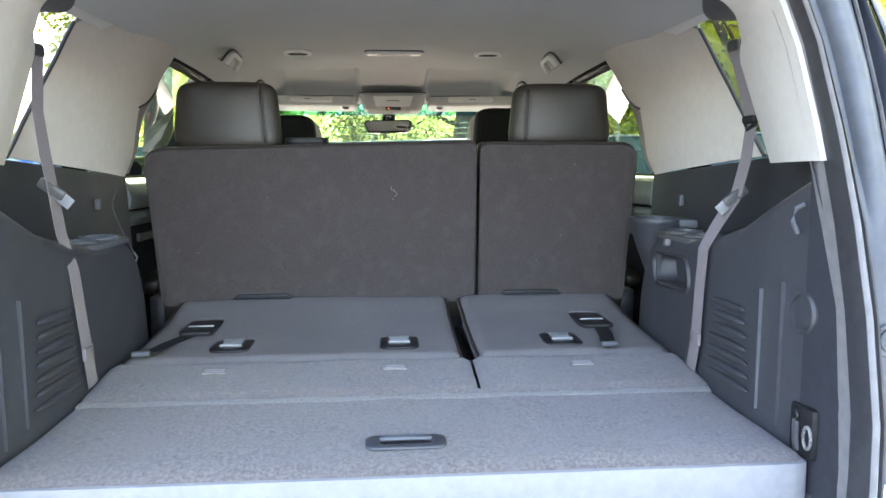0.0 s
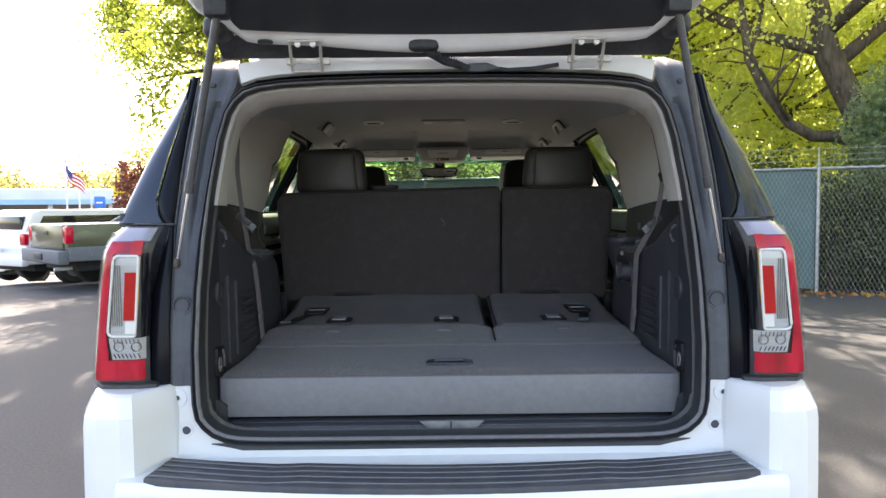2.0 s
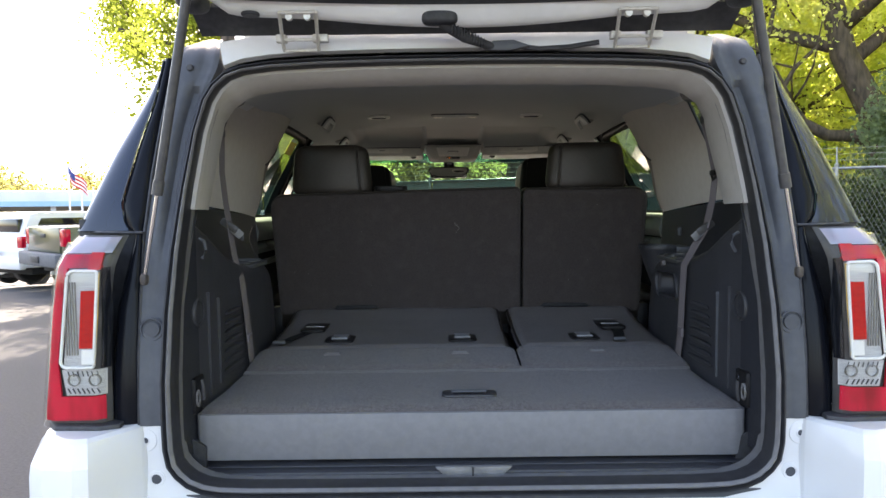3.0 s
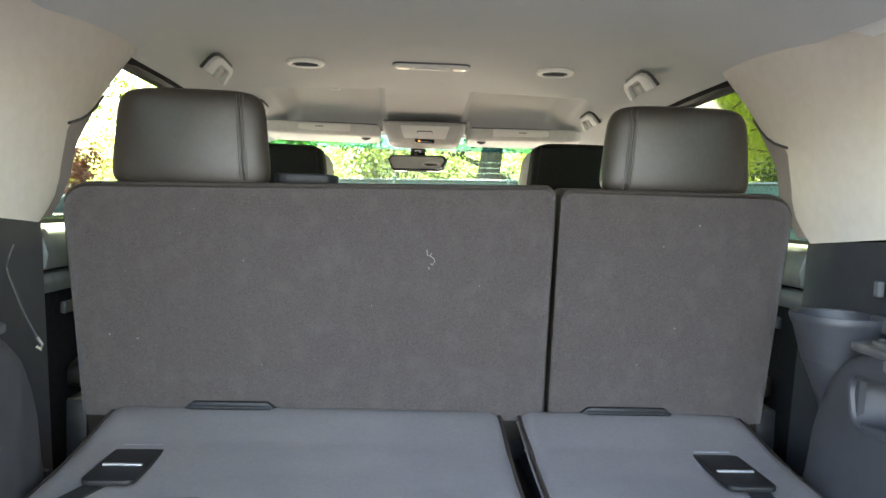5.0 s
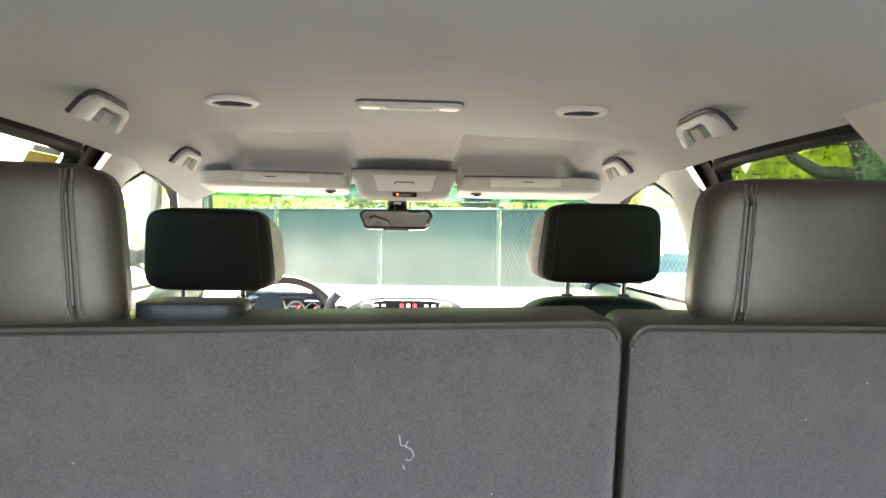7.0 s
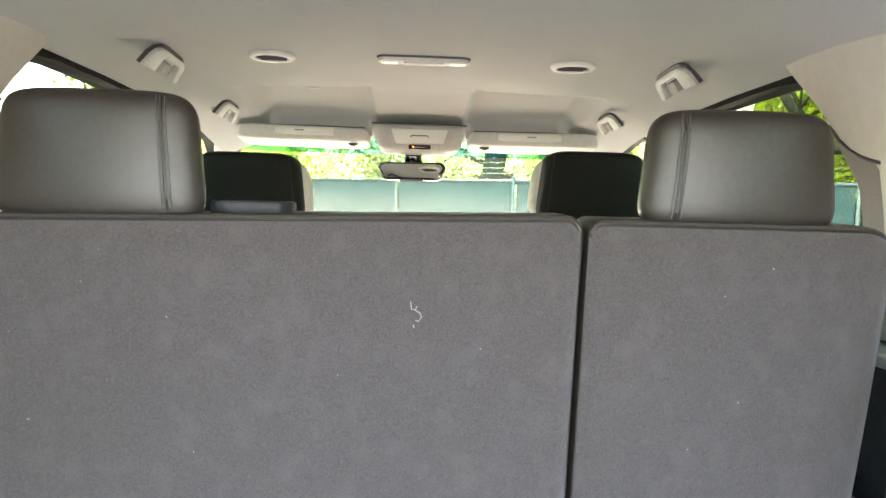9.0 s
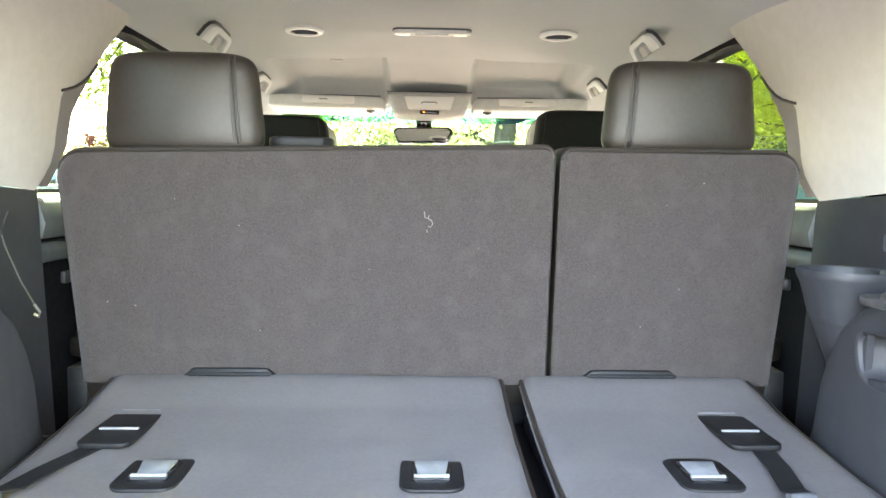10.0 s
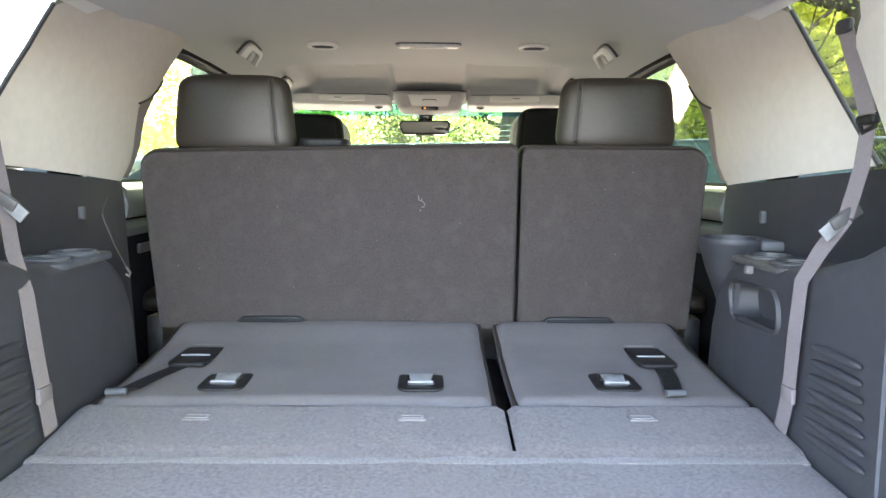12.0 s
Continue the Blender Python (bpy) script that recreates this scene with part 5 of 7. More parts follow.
for x0, x1, hx in ((-0.672, 0.219, -0.4575), (0.229, 0.670, 0.4575)):
    s = thing("second_row_seat", ((x0 + x1) / 2, 1.25, 0.72), "black leather bench seat with a carpeted back, upright", "car seat", "second row seats")
    cx, hw = (x0 + x1) / 2, (x1 - x0) / 2
    outer_left = x0 < 0

    def outline(inset, low):
        """The back's outline: a wide radius at the outer shoulder, a tight one at the gap, slightly narrower below."""
        ro, ri = 0.045, 0.020
        out = [(-hw + inset + (0.016 if outer_left else 0.0), low), (hw - inset - (0.0 if outer_left else 0.016), low)]
        for cx2, r, a0 in ((hw, ri if outer_left else ro, 0), (-hw, ro if outer_left else ri, 90)):
            sg = 1 if cx2 > 0 else -1
            for i in range(7):
                a = radians(a0 + 15 * i)
                out.append((cx2 - sg * (r + inset) + r * math.cos(a), 1.479 - inset - r + r * math.sin(a)))
        return out
    def lift(x):
        """The long back's top edge falls a little to the outer side."""
        return -0.011 + 0.019 * (x + 0.672) / 0.891 if outer_left else 0.004
    bm = bmesh.new()
    rows = []
    for d, inset in ((0.0, 0.010), (0.004, 0.004), (0.014, 0.0), (0.110, 0.0), (0.130, 0.006), (0.140, 0.020)):
        rows.append([bm.verts.new((cx + a, back_y(c) + d, c + (lift(cx + a) + 0.008 * math.sin(math.pi * min(1.0, d / 0.14))) * (c > 1.40))) for a, c in outline(inset, 0.99)])
    for p, q in zip(rows[:-1], rows[1:]):
        for i in range(len(p)):
            bm.faces.new((p[i], p[(i + 1) % len(p)], q[(i + 1) % len(p)], q[i]))
    bm.faces.new(rows[0][::-1])
    bm.faces.new(rows[-1])
    bmesh.ops.recalc_face_normals(bm, faces=bm.faces[:])
    b = part("backrest", bm, LEATHER, s, "black leather backrest")

    def rear(u, v):
        """The carpet sheet, inside the back's outline."""
        z = 1.035 + 0.434 * v
        lo = -hw + 0.004 + (0.016 * (1.479 - z) / 0.489 if outer_left else 0)
        hi = hw - 0.004 - (0 if outer_left else 0.016 * (1.479 - z) / 0.489)
        x = lo + (hi - lo) * u
        drop = 0.0
        for edge, r in ((-hw, 0.045 if outer_left else 0.020), (hw, 0.020 if outer_left else 0.045)):
            d = max(0.0, r - abs(x - edge))
            drop = max(drop, r - math.sqrt(max(0.0, r * r - d * d)))
        e = max(0, 1 - min(u, 1 - u) * 2 * hw / 0.015)
        t = max(0, 1 - (1 - v) * 0.434 / 0.02)
        zz = z - drop * v ** 6
        return (cx + x, back_y(zz) - 0.006 + 0.007 * e * e + 0.009 * t * t + 0.0010 * math.sin(17 * x + 9 * z) * math.sin(14 * z), zz + lift(cx + x) * v)
    part("carpet_back", grid(rear, 110, 40, 0.004, flip=True), BACKCARPET, s, "worn dark grey carpet on the back")
    # piping along the top and the sides
    pp = [(cx + a, back_y(c) + 0.003, c + lift(cx + a) * (c > 1.40)) for a, c in [(-hw + (0.019 if outer_left else 0.003), 1.05)] + outline(0.003, 1.05)[:1:-1] + [(hw - (0.003 if outer_left else 0.019), 1.05)]]
    part("piping", tube(pp, 0.0045, 8), LEATHER, s)
    part("seat_cushion", soft((cx, 1.44, 0.93), (hw - 0.01, 0.26, 0.10), 6, 10), LEATHER, s)
    part("seat_base", box(x0 + 0.04, x1 - 0.04, 1.20, 1.66, 0.71, 0.86, 0.02), BLACK, s)
    # head restraint
    low = 0.012 if hx < 0 else 0.0
    bm = soft((hx, 1.104, 1.560 - low / 2), (0.150, 0.054, 0.0855 + low / 2), 6.5, 22, taper=0.12, bulge=0.05)
    for v in bm.verts:
        v.co.y += 0.018 * ((v.co.x - hx) / 0.134) ** 2 * (v.co.y < 1.104)
        if v.co.y > 1.09:
            v.co.x = hx + (v.co.x - hx) * (1 - 1.6 * (v.co.y - 1.09))
    hr = part("head_restraint", bm, LEATHER, s, "black leather head restraint with stitched seams")
    sgn = 1 if hx < 0 else -1
    for off, m in ((0.098, STITCH), (0.104, LEATHER), (0.110, STITCH)):
        xs = hx + sgn * off
        part("seam", tube([(xs - sgn * 0.115 * off * (z - 1.477) / 0.17, 1.0465 + (0.006 if abs(z - 1.557) > 0.07 else 0) + 0.0175 * (off / 0.134) ** 2 - 0.0015, z) for z in (1.482, 1.497, 1.527, 1.557, 1.587, 1.612, 1.627, 1.637)], 0.0011 if m is STITCH else 0.0022, 6), m, hr)
    part("seam", tube([(hx + k, 1.052, 1.4800 - low) for k in (-0.12, -0.06, 0, 0.06, 0.12)], 0.004, 6), LEATHER, hr)
    for k in (-0.06, 0.06):
        part("restraint_post", tube([(hx + k, 1.122, 1.44), (hx + k, 1.122, 1.50)], 0.006, 8), CHROME, hr)
    if x0 < 0:
        part("shoulder_bezel", prism([(a - 0.248, c + 1.115) for a, c in rrect(0.118, 0.085, 0.03)], "z", 1.478, 1.4975, 0.005), BEZEL, s, "black plastic top bezel")
        # pale scratches on the carpet
        for pts in (((-0.022, 1.375), (-0.020, 1.358), (-0.011, 1.357), (-0.008, 1.365)), ((-0.012, 1.356), (-0.001, 1.350), (0.003, 1.340), (-0.004, 1.330), (-0.010, 1.333)), ((-0.015, 1.322), (-0.013, 1.315))):
            part("scuff", tube([(-0.009 + 0.62 * (a + 0.009), back_y(1.345 + 0.62 * (c - 1.345)) - 0.0105, 1.345 + 0.62 * (c - 1.345)) for a, c in pts], 0.0008, 5), MARK, s, "pale scratched mark")
    rr = random.Random(7 + int(x0 < 0))
    for k in range(9 if x0 < 0 else 5):
        a, c = rr.uniform(x0 + 0.06, x1 - 0.06), rr.uniform(1.10, 1.44)
        part("lint", soft((a, back_y(c) - 0.0095, c), (rr.uniform(0.0008, 0.0018), 0.0014, rr.uniform(0.0008, 0.0018)), 2, 2), MARK, s)
    part("hinge_bracket", box((x0 - 0.02) if x0 < 0 else (x1 - 0.02), (x0 + 0.02) if x0 < 0 else (x1 + 0.02), 1.10, 1.16, 0.80, 1.06, 0.006), BEZEL, s)

# added dark panels that keep sunlight from leaking through the seat gaps
part("centre_light_block", box(0.205, 0.245, 1.125, 1.17, 0.74, 1.43, 0.01), BEZEL, car)
part("under_seat_light_block", box(-0.66, 0.66, 1.128, 1.14, 0.72, 1.03, 0.003), BEZEL, car)
part("seat_gap_light_block", box(0.125, 0.180, 0.605, 1.11, 0.80, 0.955, 0.01), BEZEL, car)

# --- front row
for hx, hz, bz in ((-0.442, 1.528, 1.355), (0.456, 1.556, 1.428)):
    s = thing("front_seat", (hx, 2.1, 0.72), "black leather front seat with head restraint", "car seat", "front seats")
    bm = soft((hx, 2.03, bz - 0.29), (0.245, 0.090, 0.29), 5, 14, taper=0.20)
    for v in bm.verts:
        v.co.y -= 0.16 * (v.co.z - 1.2)
    part("backrest", bm, SHADELEATHER, s)
    part("seat_cushion", soft((hx, 2.28, 0.90), (0.26, 0.27, 0.09), 6, 10), LEATHER, s)
    part("seat_base", box(hx - 0.2, hx + 0.2, 2.06, 2.52, 0.71, 0.84, 0.02), BLACK, s)
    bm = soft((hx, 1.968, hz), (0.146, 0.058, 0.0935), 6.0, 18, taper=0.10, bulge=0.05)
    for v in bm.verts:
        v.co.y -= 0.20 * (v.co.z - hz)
    hr = part("head_restraint", bm, SHADELEATHER, s, "black leather head restraint, darkened for shade")
    # front half of the restraint, paler than its back
    bm = soft((hx + (0.012 if hx < 0 else -0.012), 1.998, hz - 0.004), (0.152, 0.045, 0.088), 4.0, 14, taper=0.10)
    for v in bm.verts:
        v.co.y -= 0.20 * (v.co.z - hz)
    part("restraint_front", bm, PALEFRONT, hr, "pale grey front half of the restraint")
    part("seam", tube([(hx + (-0.122 if hx > 0 else 0.122) * (1 - 0.10 * (z + 0.1) / 0.2), 1.914 - 0.20 * z, hz + z) for z in (-0.082, -0.04, 0.0, 0.04, 0.082)], 0.0014, 6), BEZEL, hr)
    for k in (-0.068, 0.068):
        part("restraint_post", tube([(hx + k, 1.985, bz - 0.06), (hx + k, 1.98, hz - 0.07)], 0.0065, 10), CHROME, hr)
        part("post_collar", disc((hx + k, 1.985, bz - 0.001), 0.016, 0.018, "z", 16, 0, 0.004), BLACK, hr)

# --- fittings on the headliner
for x, y in ((-0.338, 1.693), (0.338, 1.693), (-0.318, 0.80), (0.318, 0.80)):
    z = liner_z(x, y)
    v = thing("ceiling_vent", (x, y, z), "round pale grey air vent in the headliner", "air vent", "ceiling vents")
    part("vent_ring", disc((x, y, z - 0.003), 0.051, 0.012, "z", 36, 0.038, 0.004), VENTRING, v)
    part("vent_well", disc((x, y, z + 0.001), 0.040, 0.004, "z", 28), GLOSSBLACK, v, "dark vent well")
    for k in range(4):
        part("vent_slat", move(box(-0.035 + 0.004 * abs(k - 1.5), 0.035 - 0.004 * abs(k - 1.5), -0.002, 0.002, -0.003, 0.003), Matrix.Translation((x, y - 0.021 + 0.014 * k, z - 0.004)) @ Matrix.Rotation(radians(35), 4, 'X')), JAMB, v)
for y in (1.693, 0.80):
    z = liner_z(0, y)
    d = thing("dome_light", (0, y, z), "long reading light with two lit lamps on the headliner", "ceiling light", "dome lights")
    part("housing_rim", prism([(a, y + c) for a, c in rrect(0.211, 0.047, 0.020)], "z", z - 0.004, z + 0.002, 0.001), JAMB, d)
    part("housing", prism([(a, y + c) for a, c in rrect(0.205, 0.042, 0.018)], "z", z - 0.012, z + 0.002, 0.003), GREYTRIM, d)
    part("switch", box(-0.045, 0.045, y - 0.012, y + 0.012, z - 0.015, z - 0.010, 0.002), GREYTRIM, d)
    for k in (-0.076, 0.076):
        part("lamp_lens", prism([(k + a, y + c) for a, c in rrect(0.036, 0.022, 0.010)], "z", z - 0.0145, z - 0.010, 0.001), LAMPGLOW, d, "small lit lamp lens")


HANDLE = [(0.000, -0.152), (-0.030, -0.143), (-0.046, -0.128), (-0.056, -0.098), (-0.058, -0.060), (-0.053, 0.050), (-0.046, 0.070), (-0.034, 0.080), (0.004, 0.084)]


def grab_handle(x, y, z, dirx, k=1.0):
    """A flat C: a bar along the roof edge with a broad arm behind and a slim one ahead, both ending at the outer side."""
    g = thing("grab_handle", (x, y, z), "pale grey grab handle folded against the headliner", "grab handle", "grab handles")
    T = Matrix.Translation((x, y, z)) @ Matrix.Rotation(radians(56 * dirx), 4, 'Y') @ Matrix.Diagonal((dirx * k, k, k, 1))

    def flipped(bm):
        move(bm, T)
        if dirx < 0:
            bmesh.ops.reverse_faces(bm, faces=bm.faces[:])
        return bm
    gr = part("grip", flipped(prism(HANDLE + [(0.006, 0.060), (-0.028, 0.046), (-0.037, 0.036), (-0.040, -0.058), (-0.034, -0.070), (0.000, -0.076)], "z", 0.0, 0.018, 0.0035, 2)), GREYTRIM, g)
    part("hinge_plate", flipped(box(-0.030, 0.002, 0.000, 0.050, 0.016, 0.075, 0.004)), CONSOLEGREY, gr)
    part("arm_hinge", flipped(box(-0.020, 0.002, -0.115, -0.088, 0.016, 0.034, 0.004)), GREYTRIM, gr)
    part("arm_hinge", flipped(box(-0.020, 0.004, 0.060, 0.078, 0.016, 0.058, 0.004)), GREYTRIM, gr)
    # thin dark tube traces the shade in the gap behind the grip
    part("grip_shade_line", flipped(tube([(a * 1.06 - 0.001, c * 1.03, 0.013) for a, c in HANDLE[:-1]], 0.0048, 6)), RUBBER, gr, "dark line drawn for the shadow gap round the grip")


for sx in (-1, 1):
    grab_handle(sx * 0.552, 1.640, 1.756, sx, 0.86)
    grab_handle(sx * 0.558, 2.185, 1.728, sx, 0.80)
    # sun visor
    x0, x1 = sx * 0.163, sx * 0.578
    v = thing("sun_visor", ((x0 + x1) / 2, 2.45, 1.73), "pale grey sun visor folded up above the windscreen", "sun visor", "sun visors")
    cx, hw = (x0 + x1) / 2, abs(x1 - x0) / 2
    bm = soft((cx, 2.47, 1.712), (hw, 0.075, 0.023), 9, 14)
    for w in bm.verts:
        w.co.z -= 0.30 * (w.co.y - 2.47) * 0.35
        w.co.y -= 0.05 * (w.co.x / 0.6) ** 2
    vb = part("visor_board", bm, GREYTRIM, v)
    part("mirror_cover", box(cx - 0.12, cx + 0.10, 2.366, 2.388, 1.712, 1.736, 0.004), VENTRING, vb, "pale vanity mirror cover")
    # dark line on the visor's top edge draws the shadow gap above it
    part("visor_shade_line", tube([(cx - hw + 0.012, 2.392, 1.741), (cx, 2.392, 1.743), (cx + hw - 0.012, 2.392, 1.741)], 0.0022, 6), JAMB, vb)
    part("cover_pull", box(cx - 0.025, cx + 0.005, 2.363, 2.368, 1.724, 1.727, 0.001), JAMB, vb)
    part("visor_clip", join(box(sx * 0.215 - 0.016, sx * 0.215 + 0.016, 2.42, 2.445, 1.688, 1.702, 0.004), box(sx * 0.215 - 0.008, sx * 0.215 + 0.008, 2.41, 2.43, 1.684, 1.69, 0.002)), JAMB, v)
    part("visor_hinge", tube([(x0, 2.46, 1.722), (x0, 2.46, 1.772)], 0.008, 8), GREYTRIM, v)
    part("visor_hinge", tube([(x1, 2.44, 1.715), (x1, 2.44, 1.745)], 0.009, 8), GREYTRIM, v)
bell = thing("dome_switch", (-0.315, 2.22, liner_z(-0.315, 2.22)), "small grey microphone grille in the headliner pocket", "microphone")
part("grille", soft((-0.315, 2.22, liner_z(-0.315, 2.22) - 0.006), (0.022, 0.014, 0.009), 4, 6), GREYTRIM, bell)

oc = thing("overhead_console", (0, 2.45, 1.77), "pale grey overhead console with sunglass bin", "console")
bm = soft((0.0, 2.455, 1.712), (0.142, 0.115, 0.042), 8, 16)
for v in bm.verts:
    v.co.x *= 1 + 0.10 * (v.co.z - 1.712) / 0.042
part("console_body", bm, CONSOLEGREY, oc)
part("console_seam", tube([(-0.152, 2.343, 1.752), (0, 2.341, 1.755), (0.152, 2.343, 1.752)], 0.0022, 6), JAMB, oc)
part("bin_door", prism([(-0.075, 1.690), (0.075, 1.690), (0.090, 1.736), (-0.090, 1.736)], "y", 2.328, 2.352, 0.005), VENTRING, oc, "pale sunglass bin door")
part("bin_pull", tube([(-0.028, 2.326, 1.710), (-0.024, 2.323, 1.715), (0.024, 2.323, 1.715), (0.028, 2.326, 1.710)], 0.0018, 6), JAMB, oc)
part("switch_panel", box(-0.034, 0.036, 2.335, 2.36, 1.674, 1.688, 0.003), GLOSSBLACK, oc)
part("warning_light", box(-0.022, -0.017, 2.3325, 2.336, 1.679, 1.683), AMBER, oc, "amber warning light")

rm = thing("rear_view_mirror", (-0.02, 2.56, 1.60), "black framed rear-view mirror on the windscreen", "mirror")
out = [(a - 0.022 + (0.010 if c < 0 else 0) * (-1 if a > 0 else 1), c + 1.612) for a, c in rrect(0.232, 0.062, 0.022, 6)]
TURN = Matrix.Translation((-0.010, 2.52, 1.612)) @ Matrix.Rotation(radians(-13), 4, 'Z') @ Matrix.Rotation(radians(-5), 4, 'X') @ Matrix.Translation((0.010, -2.52, -1.612))
mb = part("mirror_back", move(prism(out, "y", 2.510, 2.535, 0.006, 3), TURN), GLOSSBLACK, rm)
inn = [(a - 0.022 + (0.009 if c < 0 else 0) * (-1 if a > 0 else 1), c + 1.613) for a, c in rrect(0.214, 0.046, 0.016, 6)]
part("mirror_glass", move(prism(inn, "y", 2.5085, 2.512), TURN), MIRROR, mb, "silvered mirror glass")
part("mirror_arm", tube([(-0.01, 2.53, 1.612), (-0.02, 2.56, 1.64), (-0.02, 2.60, 1.67)], 0.013, 10), GLOSSBLACK, rm)
part("sensor_housing", box(-0.05, 0.012, 2.57, 2.63, 1.635, 1.705, 0.010), GLOSSBLACK, rm)
part("mirror_buttons", move(box(-0.06, 0.02, 2.506, 2.514, 1.578, 1.585, 0.002), TURN), JAMB, mb)

# --- dashboard and wheel
dash = thing("dashboard", (0, 3.1, 0.75), "dark grey dashboard with gauges and a centre screen", "dashboard")
part("dash_top", grid(lambda u, v: ((2 * u - 1) * 0.80, 2.90 + 0.50 * v, 1.300 + 0.050 * math.sin(math.pi / 2 * min(1, v * 2.2)) - 0.02 * max(0, v - 0.5) + 0.035 * math.exp(-((2 * u - 1) + 0.5) ** 2 / 0.03) * (1 - v)), 40, 12, 0.03), BLACK, dash)
part("dash_face", box(-0.78, 0.78, 2.93, 3.2, 0.75, 1.30, 0.04, 3), BLACK, dash)
part("centre_stack", prism([(-0.215, 1.10), (-0.215, 1.270), (-0.180, 1.312), (-0.13, 1.336), (-0.07, 1.343), (0.11, 1.343), (0.17, 1.336), (0.22, 1.312), (0.250, 1.270), (0.250, 1.10)], "y", 2.872, 2.95, 0.012, 3), LIDGREY, dash, "grey centre stack")
sc = part("centre_screen", prism([(-0.190, 1.12), (-0.190, 1.272), (-0.155, 1.306), (-0.105, 1.324), (-0.06, 1.331), (0.10, 1.331), (0.145, 1.324), (0.195, 1.306), (0.228, 1.272), (0.228, 1.12)], "y", 2.858, 2.876, 0.006, 2), BEZEL, dash, "dark centre screen with small icons")
for ix, im in ((0.003, ICONRED), (0.027, ICONWHITE), (0.050, ICONRED)):
    part("screen_icon", disc((ix, 2.856, 1.311), 0.0075, 0.004, "y", 16), im, sc)
for ix in (-0.085, -0.060, 0.092, 0.118):
    part("screen_mark", box(ix - 0.008, ix + 0.006, 2.855, 2.859, 1.307, 1.315), ICONWHITE, sc)
for ix in (-0.118, 0.160):
    part("stack_knob", disc((ix, 2.845, 1.300), 0.026, 0.03, "y", 24, 0.0, 0.006), CONSOLEGREY, sc, "pale round knob")
for x in (-0.66, 0.66):
    part("dash_vent", box(x - 0.05, x + 0.05, 2.885, 2.92, 1.20, 1.29, 0.012), GLOSSBLACK, dash)
cl = part("gauge_cluster", box(-0.57, -0.26, 2.90, 2.96, 1.235, 1.355, 0.03, 3), GLOSSBLACK, dash, "gauge cluster")
for x, r in ((-0.51, 0.028), (-0.445, 0.034), (-0.375, 0.034), (-0.315, 0.028)):
    part("gauge", disc((x, 2.897, 1.285), r, 0.008, "y", 24, r * 0.90, 0.001), STRIKER, cl, "pale ringed gauge")
    part("gauge_needle", tube([(x, 2.892, 1.285), (x + 0.5 * r, 2.892, 1.285 + 0.6 * r)], 0.0022, 6), ICONRED, cl, "red needle")
swl = thing("steering_wheel", (-0.40, 2.72, 1.23), "black leather steering wheel", "steering wheel")
M = Matrix.Translation((-0.40, 2.72, 1.235)) @ Matrix.Rotation(radians(65), 4, 'X')
part("wheel_rim", tube([M @ Vector((0.185 * math.cos(a), 0.185 * math.sin(a), 0)) for a in [2 * math.pi * i / 40 for i in range(40)]], 0.0155, 10, True), LEATHER, swl)
part("wheel_hub", move(soft((0, 0, 0.03), (0.075, 0.06, 0.03), 3, 8), M), BLACK, swl)
for a in (0, 180, 270):
    part("wheel_spoke", tube([M @ Vector((0.05 * math.cos(radians(a)), 0.05 * math.sin(radians(a)), 0.02)), M @ Vector((0.18 * math.cos(radians(a)), 0.18 * math.sin(radians(a)), 0))], 0.014, 8), GREYTRIM, swl)
part("wheel_column", tube([M @ Vector((0, 0, 0.03)), M @ Vector((0, 0, 0.26))], 0.045, 12), BLACK, swl)
sh = part("column_shifter", tube([(-0.33, 2.78, 1.24), (-0.26, 2.76, 1.30), (-0.222, 2.745, 1.352)], 0.010, 8), JAMB, swl, "column shift lever")
part("shifter_knob", tube([(-0.244, 2.753, 1.322), (-0.212, 2.742, 1.364)], 0.016, 10), JAMB, sh)

# yellow sticker inside the glass of the rear left door
stk = thing("window_sticker", (-0.775, 1.84, 1.70), "yellow paper sticker with a pale edge on the door glass", "sticker")
def on_glass(y, z):
    return (-(side_x(1.6, z) - 0.026), y, z)
part("sticker_paper", grid(lambda u, v: on_glass(1.755 + 0.125 * u, 1.668 + 0.056 * v), 4, 6, 0.001), STICKER, stk)
part("sticker_edge", grid(lambda u, v: on_glass(1.762 + 0.118 * u, 1.7245 + 0.012 * v), 4, 2, 0.001), STICKEREDGE, stk)

# --- seat belts of the rear row
def belt_run(points, w, m, name, parent, out, label=""):
    path = []
    for i, p in enumerate(points):
        a, b = Vector(points[max(0, i - 1)]), Vector(points[min(len(points) - 1, i + 1)])
        d = (b - a).normalized()
        s = d.cross(Vector(out)).normalized()
        path.append((p, s, s.cross(d).normalized()))
    return part(name, sweep(path, [(-w, -0.0008), (w, -0.0008), (w, 0.0008), (-w, 0.0008)]), m, parent, label)


